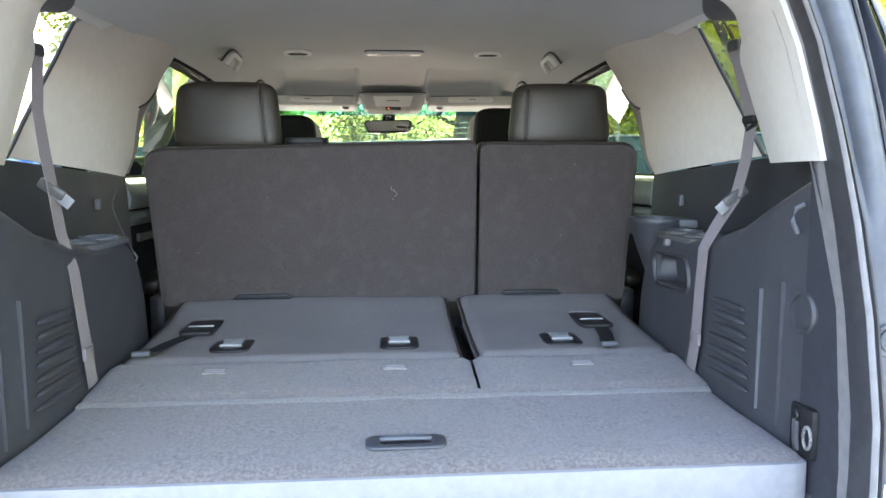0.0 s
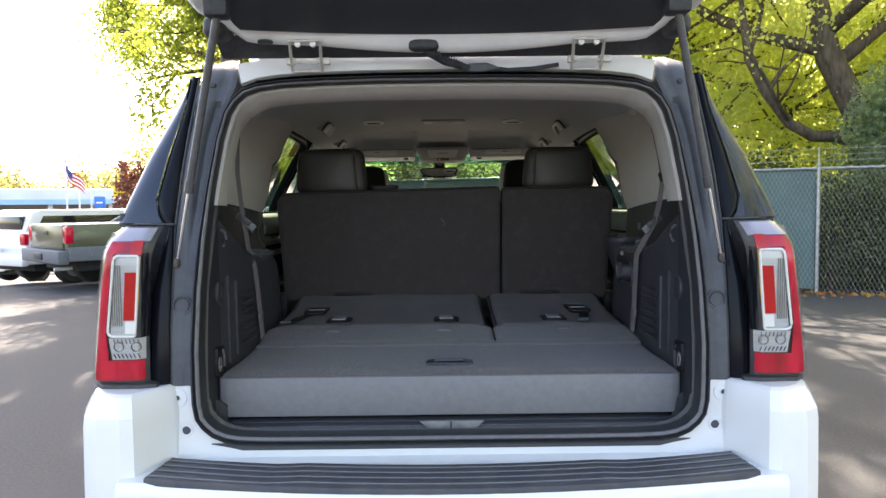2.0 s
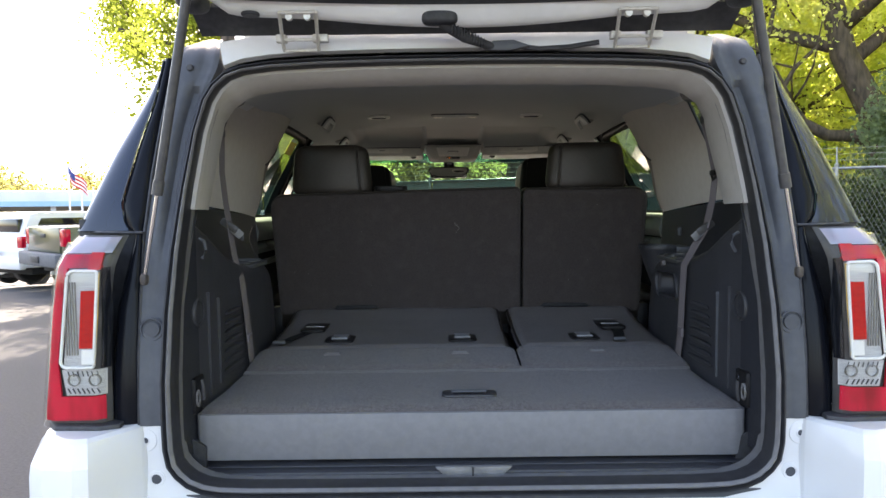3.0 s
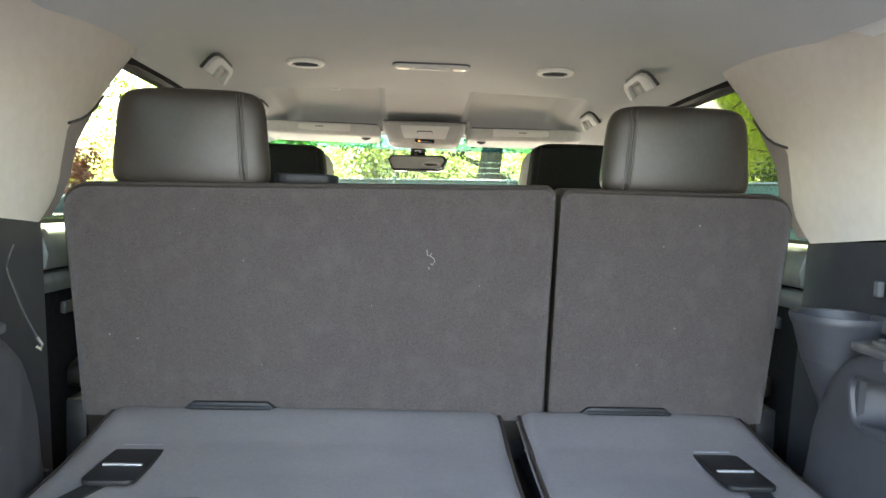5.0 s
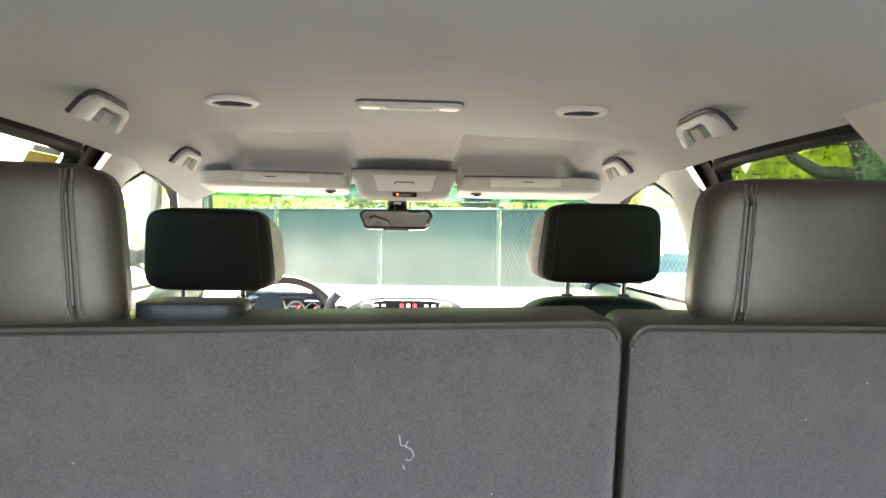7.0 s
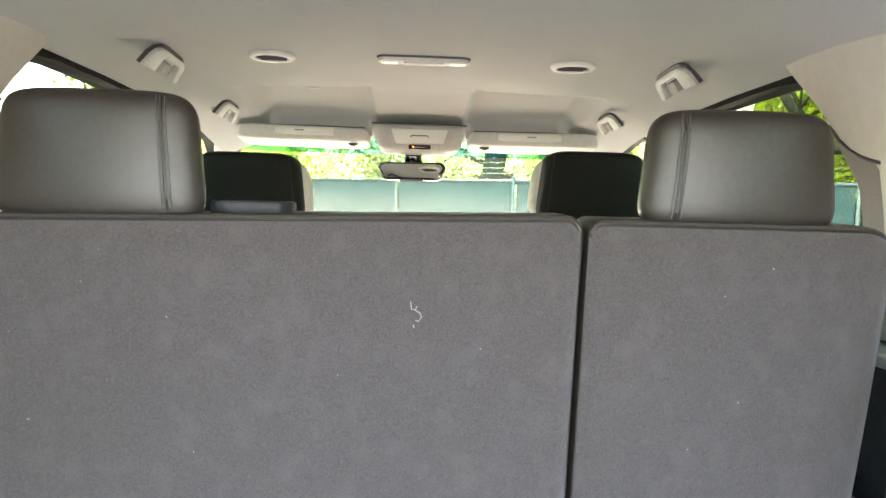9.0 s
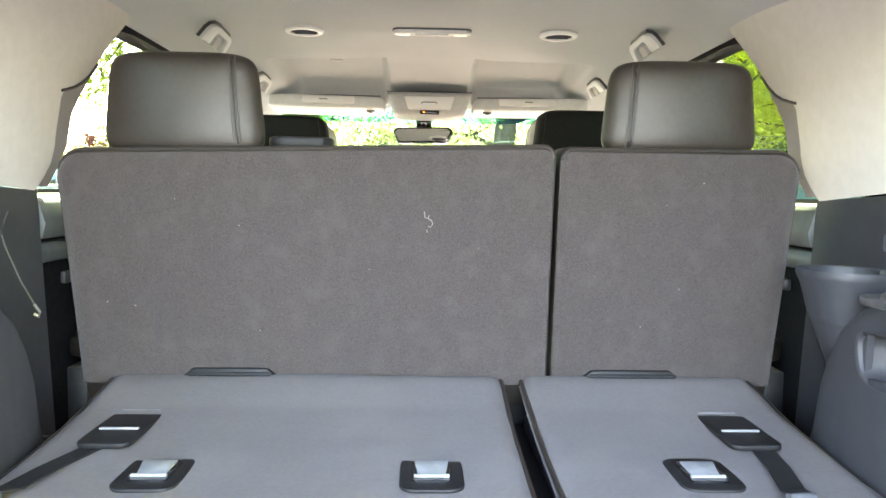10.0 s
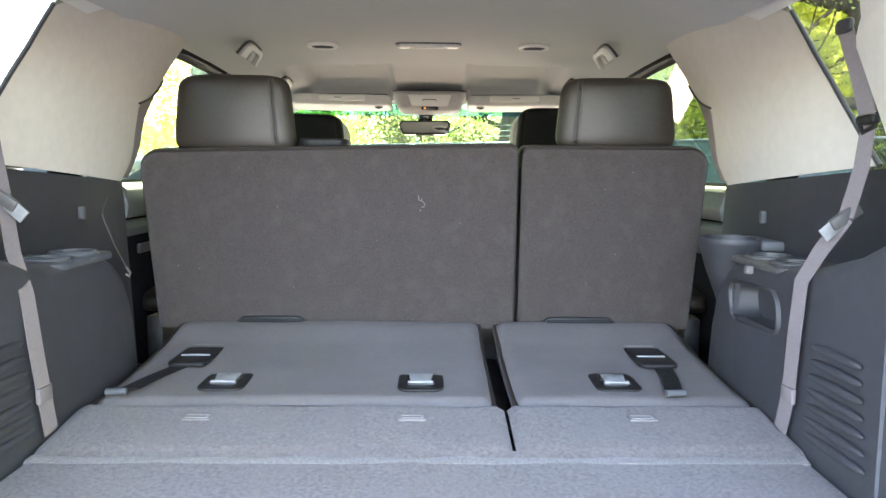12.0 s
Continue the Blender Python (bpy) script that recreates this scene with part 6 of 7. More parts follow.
for sx in (-1, 1):
    sb = thing("seat_belt", (sx * 0.61, 0.47, 0.99), "grey webbing seat belt hanging beside the side pod", "seat belt", "rear seat belts")
    if sx > 0:
        up = [(0.672, 0.505, 1.655), (0.676, 0.465, 1.575), (0.678, 0.432, 1.500), (0.670, 0.430, 1.43), (0.655, 0.436, 1.355)]
        dn = [(0.655, 0.436, 1.355), (0.632, 0.460, 1.300), (0.606, 0.464, 1.250), (0.602, 0.468, 1.16), (0.600, 0.473, 1.06), (0.600, 0.492, 0.995)]
        bk = Vector((0.653, 0.434, 1.355))
    else:
        up = [(-0.666, 0.478, 1.63), (-0.661, 0.452, 1.52), (-0.656, 0.460, 1.44), (-0.648, 0.462, 1.38)]
        dn = [(-0.648, 0.462, 1.38), (-0.635, 0.458, 1.29), (-0.614, 0.452, 1.225), (-0.605, 0.452, 1.14), (-0.601, 0.462, 1.06), (-0.600, 0.475, 0.995)]
        bk = Vector((-0.646, 0.455, 1.375))
    belt_run(up, 0.0165, BELT, "upper_webbing", sb, (sx * 0.9, 0.12, 0))
    belt_run(dn, 0.0160, BELT, "lower_webbing", sb, (sx * 0.9, 0.12, 0))
    part("tongue_plate", move(box(-0.026, 0.026, -0.006, 0.006, -0.010, 0.010, 0.004), Matrix.Translation(bk) @ Matrix.Rotation(radians(-35 * sx), 4, 'Y')), STRUTGREY, sb, "black belt tongue")
    part("tongue", move(box(-0.011, 0.011, -0.002, 0.002, -0.045, -0.010, 0.001), Matrix.Translation(bk) @ Matrix.Rotation(radians(48 * (1 if sx > 0 else -1)), 4, 'Y')), LATCHPALE, sb, "bright metal tongue")
    part("belt_clip", box(dn[4][0] - 0.004, dn[4][0] + 0.004, dn[4][1] - 0.019, dn[4][1] + 0.019, 1.050, 1.075, 0.002), BELT, sb)
    part("belt_guide", soft(up[0], (0.005, 0.022, 0.012), 4, 6), BLACK, sb)
    if sx > 0:
        part("belt_guide", join(soft((0.676, 0.432, 1.503), (0.008, 0.024, 0.008), 4, 8), tube([(0.684, 0.418, 1.530), (0.680, 0.412, 1.512), (0.678, 0.418, 1.492), (0.676, 0.440, 1.484), (0.676, 0.452, 1.500)], 0.005, 8)), BEZEL, sb, "black belt guide loop")
part_cord = thing("elastic_cord", (-0.70, 0.98, 1.18), "thin dark grey cord hanging on the side wall", "cord")
part("cord", tube([(-0.721, 0.98, 1.357), (-0.729, 0.98, 1.338), (-0.733, 0.98, 1.318), (-0.730, 0.982, 1.300), (-0.710, 0.985, 1.245), (-0.690, 1.000, 1.190)], 0.0017, 6), RUBBER, part_cord)
part("cord_hook", tube([(-0.692, 0.998, 1.196), (-0.686, 1.004, 1.182), (-0.690, 1.008, 1.172), (-0.696, 1.004, 1.178)], 0.0028, 6), STRIKER, part_cord)

# ================================================================ outside
ASPHALT = mat("asphalt", (0.029, 0.030, 0.033), 0.88, col2=(0.050, 0.051, 0.054), scale=55, bump=0.8, bscale=120, big=(0.050, 0.050, 0.054), bigscale=0.5, detail=8)
BARK = mat("bark", (0.135, 0.10, 0.07), 0.9, col2=(0.055, 0.041, 0.029), scale=14, bump=1.0, bscale=40, stretch=(1, 1, 0.22))
MAPLE = leafmat("maple_leaf", (0.23, 0.29, 0.095), (0.40, 0.385, 0.125), (0.88, 0.93, 0.35))
GREENLEAF = leafmat("green_leaf", (0.085, 0.135, 0.03), (0.15, 0.17, 0.03), (0.34, 0.40, 0.06))
CEDAR = leafmat("cedar_needle", (0.17, 0.23, 0.155), (0.23, 0.28, 0.19), (0.27, 0.36, 0.20))
HEDGE = leafmat("hedge_leaf", (0.048, 0.070, 0.032), (0.08, 0.105, 0.045), (0.13, 0.18, 0.06))
GALV = mat("galvanised_wire", (0.40, 0.41, 0.41), 0.45, metal=0.7, col2=(0.28, 0.28, 0.27), scale=20)
SCREENCLOTH = mat("green_privacy_cloth", (0.100, 0.165, 0.152), 0.85, col2=(0.125, 0.190, 0.175), scale=3, bump=0.3, bscale=300, big=(0.10, 0.185, 0.165), bigscale=1.3)
OLIVE = mat("olive_paint", (0.062, 0.070, 0.032), 0.3, coat=0.6, col2=(0.07, 0.078, 0.038), scale=5)
CLADDING = mat("grey_cladding", (0.11, 0.115, 0.125), 0.6, col2=(0.14, 0.145, 0.155), scale=20)
SILVER = mat("silver_paint", (0.42, 0.43, 0.45), 0.3, metal=0.4, coat=0.5)
CANOPYWHITE = mat("canopy_white", (0.70, 0.72, 0.74), 0.6, col2=(0.62, 0.64, 0.66), scale=0.5)
CANOPYBLUE = mat("canopy_blue", (0.30, 0.50, 0.64), 0.5, col2=(0.36, 0.55, 0.68), scale=0.6)
SHOPWALL = mat("shop_wall", (0.42, 0.38, 0.31), 0.8, col2=(0.35, 0.32, 0.27), scale=0.8)
SIGNBLUE = mat("sign_blue", (0.02, 0.16, 0.55), 0.5)
SIGNYELLOW = mat("sign_yellow", (0.75, 0.52, 0.02), 0.5)
REDPAINT = mat("red_paint", (0.5, 0.02, 0.02), 0.35, coat=0.4)
FLAGWHITE = mat("flag_white", (0.75, 0.74, 0.72), 0.8)
FLAGBLUE = mat("flag_blue", (0.03, 0.05, 0.20), 0.8)
FARLEAF = leafmat("far_leaf", (0.10, 0.105, 0.04), (0.17, 0.135, 0.045), (0.20, 0.19, 0.06))
BRICKRED = mat("red_leaf", (0.20, 0.07, 0.04), 0.8, island=0.3)
DRYLEAF = mat("dry_leaf", (0.42, 0.24, 0.04), 0.8, island=0.4, col2=(0.30, 0.10, 0.03), scale=2)


def ground_z(x, y):
    """Level round the car; the lot falls away to the far left."""
    d = math.hypot(x, y)
    k = min(1.0, max(0.0, -x / max(d, 1e-6) - 0.18) * 4)
    e = min(d, 80)
    drop = 0.0055 * max(0.0, min(e, 22) - 11) ** 2 + 0.06 * max(0.0, e - 22)
    return -drop * k - 0.004


def ground(u, v):
    a, r = 2 * math.pi * u, 600 * v ** 3.0
    x, y = r * math.cos(a), 2 + r * math.sin(a)
    return (x, y, ground_z(x, y) + 0.004)


gb = grid(ground, 96, 40)
bmesh.ops.remove_doubles(gb, verts=gb.verts[:], dist=1e-4)
bmesh.ops.recalc_face_normals(gb, faces=gb.faces[:])
tagged(part("ground", gb, ASPHALT, None), "dark grey asphalt car park in dappled shade", "ground", kind="structure")


def mesh_of(name, verts, faces, m, parent=None, label="", kind=""):
    me = bpy.data.meshes.new(name)
    me.from_pydata(verts, [], faces)
    me.materials.append(m)
    ob = new(name, me)
    if parent is not None:
        ob.parent = parent
        ob.matrix_parent_inverse = world_of(parent).inverted()
    return tagged(ob, label, kind=kind)


def leaves(rng, centres, per, spread, size, flat=0.6):
    """Rhombic leaf blades scattered round the centres: points and faces."""
    c = np.repeat(np.asarray(centres, float), per, axis=0)
    n = len(c)
    c = c + rng.normal(0, 1, (n, 3)) * np.array(spread)
    d = rng.normal(0, 1, (n, 3))
    d /= np.linalg.norm(d, axis=1)[:, None]
    w = np.cross(d, rng.normal(0, 1, (n, 3)) * (1, 1, flat))
    w /= np.linalg.norm(w, axis=1)[:, None] + 1e-9
    s = size * rng.uniform(0.6, 1.25, n)[:, None]
    fold = np.cross(d, w) * s * 0.12
    v = np.stack([c - d * s * 0.5, c + w * s * 0.36 + fold, c + d * s * 0.5, c - w * s * 0.36 + fold], 1).reshape(-1, 3)
    f = np.arange(n * 4).reshape(-1, 4)
    return v.tolist(), f.tolist()


def tree(name, at, height, crown_r, seed, leaf, label, trunk_r=0.25, first=0.28, size=0.17, per=46, lean=(0, 0), levels=3, limbs=7, category="tree", low_limb=None, grp="", spine=None, clump=0.062):
    rng = np.random.default_rng(seed)
    t = thing(name, at, label, category, grp)
    base = Vector(at)
    bm = bmesh.new()
    tips = []
    segs = []
    top = base + Vector((lean[0], lean[1], height * 0.80))
    trunk = [base.lerp(top, k) + Vector((rng.normal(0, 0.10), rng.normal(0, 0.10), 0)) * (k > 0) * height / 10 for k in np.linspace(0, 1, 7)]
    if spine:
        trunk = [Vector(p) for p in spine]
    segs.append((trunk, trunk_r, trunk_r * 0.35))

    def grow(p, d, ln, r, lev):
        pts = [p]
        q, e = p.copy(), d.normalized()
        for _ in range(4):
            e = (e + Vector(rng.normal(0, 0.20, 3)) + Vector((0, 0, 0.05))).normalized()
            q = q + e * ln / 4
            pts.append(q.copy())
        segs.append((pts, r, r * 0.45))
        if lev == 0:
            tips.extend([pts[2], pts[3], pts[4]])
            return
        for k in range(4 if lev > 1 else 3):
            f = rng.uniform(0.35, 1.0)
            s = pts[min(4, max(1, int(f * 4)))]
            nd = (e * 0.7 + Vector(rng.normal(0, 0.75, 3)) + Vector((0, 0, 0.12))).normalized()
            grow(s, nd, ln * rng.uniform(0.5, 0.72), r * 0.5, lev - 1)
        tips.append(pts[4])
    for k in range(limbs):
        f = first + (1 - first) * (k + 0.3) / limbs
        p = trunk[0].lerp(trunk[-1], f)
        i = f * 6
        p = trunk[int(i)].lerp(trunk[min(6, int(i) + 1)], i - int(i))
        a = 2.4 * k + rng.uniform(-0.5, 0.5)
        d = Vector((math.cos(a), math.sin(a), 0.35 + 0.9 * f * f))
        grow(p, d, crown_r * (1.05 - 0.55 * max(0, f - 0.4)) * rng.uniform(0.75, 1.0), trunk_r * 0.48 * (1.1 - 0.5 * f), levels - 1)
    if low_limb:
        pts = [Vector(p) for p in low_limb]
        segs.append((pts, trunk_r * 0.42, trunk_r * 0.18))
        for p in pts[4:]:
            grow(p, Vector((rng.normal(0, 0.7), rng.normal(0.5, 0.5), 0.9)), crown_r * 0.40, trunk_r * 0.14, 1)
    if spine:
        tips = [p for p in tips if p.z > 4.3]
    verts, faces = [], []
    for pts, r0, r1 in segs:
        sg = 10 if r0 > 0.12 else 5
        b = tube(pts, r0, sg, r2=r1)
        o = len(verts)
        b.verts.index_update()
        verts += [v.co.to_tuple() for v in b.verts]
        faces += [[v.index + o for v in f.verts] for f in b.faces]
        b.free()
    bm.free()
    tr = mesh_of("trunk", verts, faces, BARK, t, "grey-brown trunk and limbs")
    tr.data.polygons.foreach_set("use_smooth", [True] * len(tr.data.polygons))
    v, f = leaves(rng, [tuple(p) for p in tips], per, (crown_r * clump,) * 3, size)
    mesh_of("crown", v, f, leaf, t, "open leafy crown", "stuff")
    return t


# big maple behind the fence, with one low limb that sweeps across
tree("maple_tree", (8.9, 12.6, 0), 15.5, 6.0, 3, MAPLE, "large yellow-green maple tree with a thick forked trunk", 0.36, 0.46, 0.098, 105, (0, 0), 3, 13,
     low_limb=[(8.7, 12.6, 2.5), (8.3, 12.6, 2.62), (7.94, 12.6, 2.72), (7.47, 12.6, 2.73), (7.0, 12.6, 2.98), (6.53, 12.6, 3.56), (6.15, 12.6, 4.26), (6.05, 12.7, 5.3)], grp="trees by the fence",
     spine=[(8.9, 12.6, 0), (8.72, 12.6, 2.0), (8.35, 12.6, 3.2), (7.75, 12.6, 4.3), (7.5, 12.7, 5.6), (7.6, 12.8, 8.5), (7.9, 13.0, 12.4)])
for x, y, h, r, seed, first, per, lab in (
        (6.4, 17.2, 9.5, 4.6, 11, 0.12, 60, "yellow-green maple tree behind the fence"),
        (9.8, 18.8, 9.5, 4.8, 14, 0.10, 60, "leafy maple tree in the second row"),
        (13.2, 15.8, 9.0, 4.4, 17, 0.12, 55, "leafy maple tree in the second row"),
        (4.0, 22.0, 10.0, 5.0, 19, 0.10, 55, "leafy maple tree in the second row"),
        (1.7, 15.4, 14.0, 5.0, 5, 0.24, 48, "tall yellow-green maple tree behind the fence"),
        (-4.0, 16.2, 15.0, 4.2, 8, 0.31, 80, "green maple with branches hanging over the lot"),
        (-4.15, 12.4, 14.0, 3.3, 31, 0.44, 62, "tall maple tree at the edge of the lot"),
        (13.6, 8.6, 13.0, 5.2, 21, 0.24, 60, "broad green maple tree added as cover beside the fence"),
        # these four stand out of view, added to block sky light from the right
        (16.5, 5.6, 15.0, 6.0, 23, 0.16, 55, "broad green maple tree added as cover beside the fence"),
        (19.0, -0.5, 15.0, 6.0, 27, 0.16, 50, "broad green maple tree added as cover beside the fence"),
        (18.5, -7.5, 15.0, 6.0, 29, 0.14, 50, "broad green maple tree added as cover beside the fence"),
        (15.0, -14.0, 15.0, 6.0, 33, 0.14, 50, "broad green maple tree added as cover beside the fence")):
    tree("maple_tree", (x, y, 0), h, r, seed, GREENLEAF if x < -3 else MAPLE, lab, 0.28, first, 0.105, int(per * 2.0), (0, 0), 3, 11, grp="trees by the fence", clump=0.030 if seed in (5, 31) else 0.062)


def shrub(name, at, r, h, seed, m, label, n=90, per=60, size=0.10, cat="shrub", taper=0.8, grp="", blur=0.17):
    """An evergreen of upright sprays: narrow at the top, ragged at its edge."""
    rng = np.random.default_rng(seed)
    t = thing(name, at, label, cat, grp)
    cs = []
    for k in range(n):
        z = h * (k + 0.5) / n
        rr = r * (1 - taper * (z / h) ** 1.4) * math.sqrt(rng.uniform(0.25, 1))
        a = rng.uniform(0, 2 * math.pi)
        cs.append((at[0] + rr * math.cos(a), at[1] + rr * math.sin(a), at[2] + 0.1 + z))
    b = tube([at, (at[0], at[1], at[2] + h * 0.9)], 0.07, 6, r2=0.02)
    part("trunk", b, BARK, t)
    v, f = leaves(rng, cs, per, (blur, blur, blur * 1.2), size)
    mesh_of("crown", v, f, m, t, "dense foliage", "stuff")


FD = Vector((0.876, -0.484, 0))
FN = Vector((0.484, 0.876, 0))
FP = Vector((-0.38, 12.7, 0))


def fence_at(s, out=0.0, z=0.0):
    return FP + FD * s + FN * out + Vector((0, 0, z))


for i, (x, y, r, h) in enumerate(((7.5, 10.1, 1.3, 3.3), (9.3, 9.2, 1.2, 3.5), (11.0, 8.2, 1.1, 3.4), (12.8, 7.2, 1.1, 3.3))):
    shrub("cedar_tree", (x, y, 0), r, h, 40 + i, CEDAR, "grey-green cedar behind the chain-link fence", 150, 80, 0.085, "shrub", 0.75, "cedars")
for i, s in enumerate(np.arange(5.2, 16.5, 1.05)):
    p = fence_at(float(s), 1.0 + 0.1 * math.sin(3 * i))
    shrub("hedge_bush", tuple(p), 0.75, 1.75 + 0.25 * math.sin(2.1 * i), 60 + i, HEDGE, "dark green hedge bush behind the fence", 60, 55, 0.085, "shrub", 0.35, "hedge bushes")

# young maples fill the gap between the fence and the second row
for i, (x, y, r, h) in enumerate(((4.9, 15.6, 2.0, 6.0), (7.2, 17.4, 2.2, 7.0), (9.3, 15.4, 2.0, 6.2), (11.6, 14.6, 2.0, 6.4), (13.8, 12.6, 2.0, 6.0), (-6.7, 20.5, 1.8, 7.5), (-5.0, 21.5, 2.0, 7.5), (-3.2, 19.0, 2.2, 7.0))):
    shrub("young_maple_tree", (x, y, 0), r, h, 80 + i, MAPLE, "young yellow-green maple tree leafy to the ground", 150, 120, 0.11, "tree", 0.5, "young maples", 0.34)
for i, (x, y, r, h) in enumerate(((6.5, 24.0, 3.0, 6.5), (10.5, 23.0, 3.0, 6.5), (14.5, 21.0, 3.0, 6.5), (17.5, 16.0, 3.0, 6.5))):
    shrub("thicket_tree", (x, y, 0), r, h, 90 + i, MAPLE, "broad leafy tree in the wood behind", 170, 80, 0.20, "tree", 0.35, "wood behind the fence", 0.5)

# --- fence
fence = thing("chain_link_fence", tuple(fence_at(4)), "galvanised chain-link fence with green privacy cloth", "fence")
POSTS = (-6.5, -4.3, -2.1, 0.1, 2.27, 4.6, 7.1, 9.7, 12.3, 15.0)
FH = 1.93
for s in POSTS:
    p = part("fence_post", tube([fence_at(s, 0, -0.05), fence_at(s, 0, FH + 0.04)], 0.03, 10), GALV, fence)
    part("post_cap", soft(fence_at(s, 0, FH + 0.05), (0.034, 0.034, 0.03), 2.5, 4), GALV, p)
    part("wire_arm", tube([fence_at(s, 0, FH + 0.03), fence_at(s, 0.02, FH + 0.32)], 0.012, 6), GALV, p)
part("top_rail", tube([fence_at(POSTS[0], 0, FH), fence_at(POSTS[-1], 0, FH)], 0.021, 8), GALV, fence)
for k, z in enumerate((FH + 0.12, FH + 0.21, FH + 0.30)):
    part("strand_wire", tube([fence_at(POSTS[0], 0.01 + 0.005 * k, z), fence_at(POSTS[-1], 0.01 + 0.005 * k, z)], 0.004, 4), GALV, fence)
for a, b in zip(POSTS[:-1], POSTS[1:]):
    if a < 6:
        part("privacy_cloth", grid(lambda u, v: fence_at(a + 0.04 + (b - a - 0.08) * u, 0.03 + 0.015 * math.sin(7 * u + 2 * a) * math.sin(3 * v), 0.06 + (FH - 0.08) * v), 8, 5, 0.004), SCREENCLOTH, fence, "green privacy cloth")
verts, faces = [], []
cell, wr = 0.062, 0.0032
n = int((POSTS[-1] - 2.2) / cell)
rows_n = int(FH / cell)
for i in range(n):
    for sgn in (-1, 1):
        s0 = 2.2 + i * cell
        for j in range(rows_n):
            a = fence_at(s0 + (cell / 2 if j % 2 else 0) * sgn, -0.004 * sgn, 0.04 + j * cell)
            b = fence_at(s0 + (0 if j % 2 else cell / 2) * sgn, -0.004 * sgn, 0.04 + (j + 1) * cell)
            o = len(verts)
            for p in (a, b):
                verts += [tuple(p + FD * wr), tuple(p - FN * wr - FD * wr * 0.5), tuple(p + FN * wr - FD * wr * 0.5)]
            faces += [(o, o + 1, o + 4, o + 3), (o + 1, o + 2, o + 5, o + 4), (o + 2, o, o + 3, o + 5)]
mesh_of("wire_mesh", verts, faces, GALV, fence, "diamond wire mesh", "stuff")
rng = np.random.default_rng(4)
cs = [tuple(fence_at(rng.uniform(3, 15), -abs(rng.normal(0, 0.35)) + 0.1, 0.012)) for _ in range(420)]
v, f = leaves(rng, cs, 1, (0.02, 0.02, 0.006), 0.10, 0.05)
tagged(mesh_of("fallen_leaves", v, f, DRYLEAF), "yellow and brown fallen leaves along the fence", "leaves", kind="stuff")

# --- parked vehicles


def wheels(parent, M, ys, half, r, rim=RIM):
    for y in ys:
        for sx in (-1, 1):
            w = part("wheel", move(disc((sx * half, y, r), r, 0.26, "x", 28, 0, 0.04), M), TYRE, parent)
            part("rim", move(disc((sx * (half + 0.09), y, r), r * 0.62, 0.09, "x", 20, 0.03, 0.015), M), rim, w)


def pickup(at, heading):
    M = Matrix.Translation(at) @ Matrix.Rotation(heading, 4, 'Z')
    t = thing("pickup_truck", at, "olive green pickup truck with grey lower cladding, parked", "car")

    def P(name, bm, m, parent=None, label=""):
        return part(name, move(bm, M), m, parent or t, label)
    P("bed_body", prism([(0.0, 0.62), (0.0, 1.18), (0.04, 1.20), (2.2, 1.20), (2.25, 0.62)], "x", -0.97, 0.97, 0.03), OLIVE)
    P("cab_body", prism([(2.15, 0.55), (2.15, 1.22), (3.9, 1.18), (5.2, 1.08), (5.45, 0.95), (5.5, 0.5)], "x", -0.98, 0.98, 0.05), OLIVE)
    P("sail_panel", prism([(1.45, 1.19), (2.35, 1.70), (2.55, 1.70), (2.35, 1.19)], "x", -0.94, -0.80, 0.02), CLADDING)
    P("sail_panel", prism([(1.45, 1.19), (2.35, 1.70), (2.55, 1.70), (2.35, 1.19)], "x", 0.80, 0.94, 0.02), CLADDING)
    P("cab_top", prism([(2.22, 1.20), (2.42, 1.70), (3.4, 1.72), (4.05, 1.20)], "x", -0.80, 0.80, 0.05), OLIVE)
    for sx in (-1, 1):
        P("side_window", prism([(2.45, 1.24), (2.58, 1.62), (3.35, 1.63), (3.8, 1.24)], "x", sx * 0.795, sx * 0.815, 0.003), GLOSSBLACK)
        P("tail_light", box(min(sx * 0.80, sx * 0.985), max(sx * 0.80, sx * 0.985), -0.03, 0.10, 0.86, 1.16, 0.02), REDLENS, None, "red tail light")
        P("lower_cladding", prism([(0.0, 0.55), (0.0, 0.80), (0.62, 0.80), (0.70, 0.95), (1.45, 0.95), (1.62, 0.75), (4.0, 0.75), (4.0, 0.5)], "x", sx * 0.96, sx * 1.0, 0.015), CLADDING)
    P("rear_window", prism([(-0.68, 1.28), (0.68, 1.28), (0.62, 1.62), (-0.62, 1.62)], "y", 2.22, 2.33, 0.004), GLOSSBLACK)
    P("tailgate", box(-0.80, 0.80, -0.03, 0.03, 0.74, 1.19, 0.02), OLIVE)
    P("tailgate_handle", box(-0.12, 0.12, -0.045, -0.02, 1.0, 1.07, 0.012), RUBBER)
    P("rear_bumper", prism([(-0.98, 0.50), (0.98, 0.50), (0.98, 0.74), (-0.98, 0.74)], "y", -0.17, 0.02, 0.03), CLADDING)
    P("bumper_step", box(-0.20, 0.20, -0.20, -0.12, 0.56, 0.68, 0.015), RUBBER)
    P("exhaust_pipe", tube([(0.55, -0.1, 0.40), (0.55, 0.8, 0.42)], 0.035, 10), STEEL)
    P("chassis", box(-0.8, 0.8, 0.2, 5.2, 0.35, 0.62, 0.03), UNDER)
    wheels(t, M, (1.08, 4.30), 0.84, 0.39)


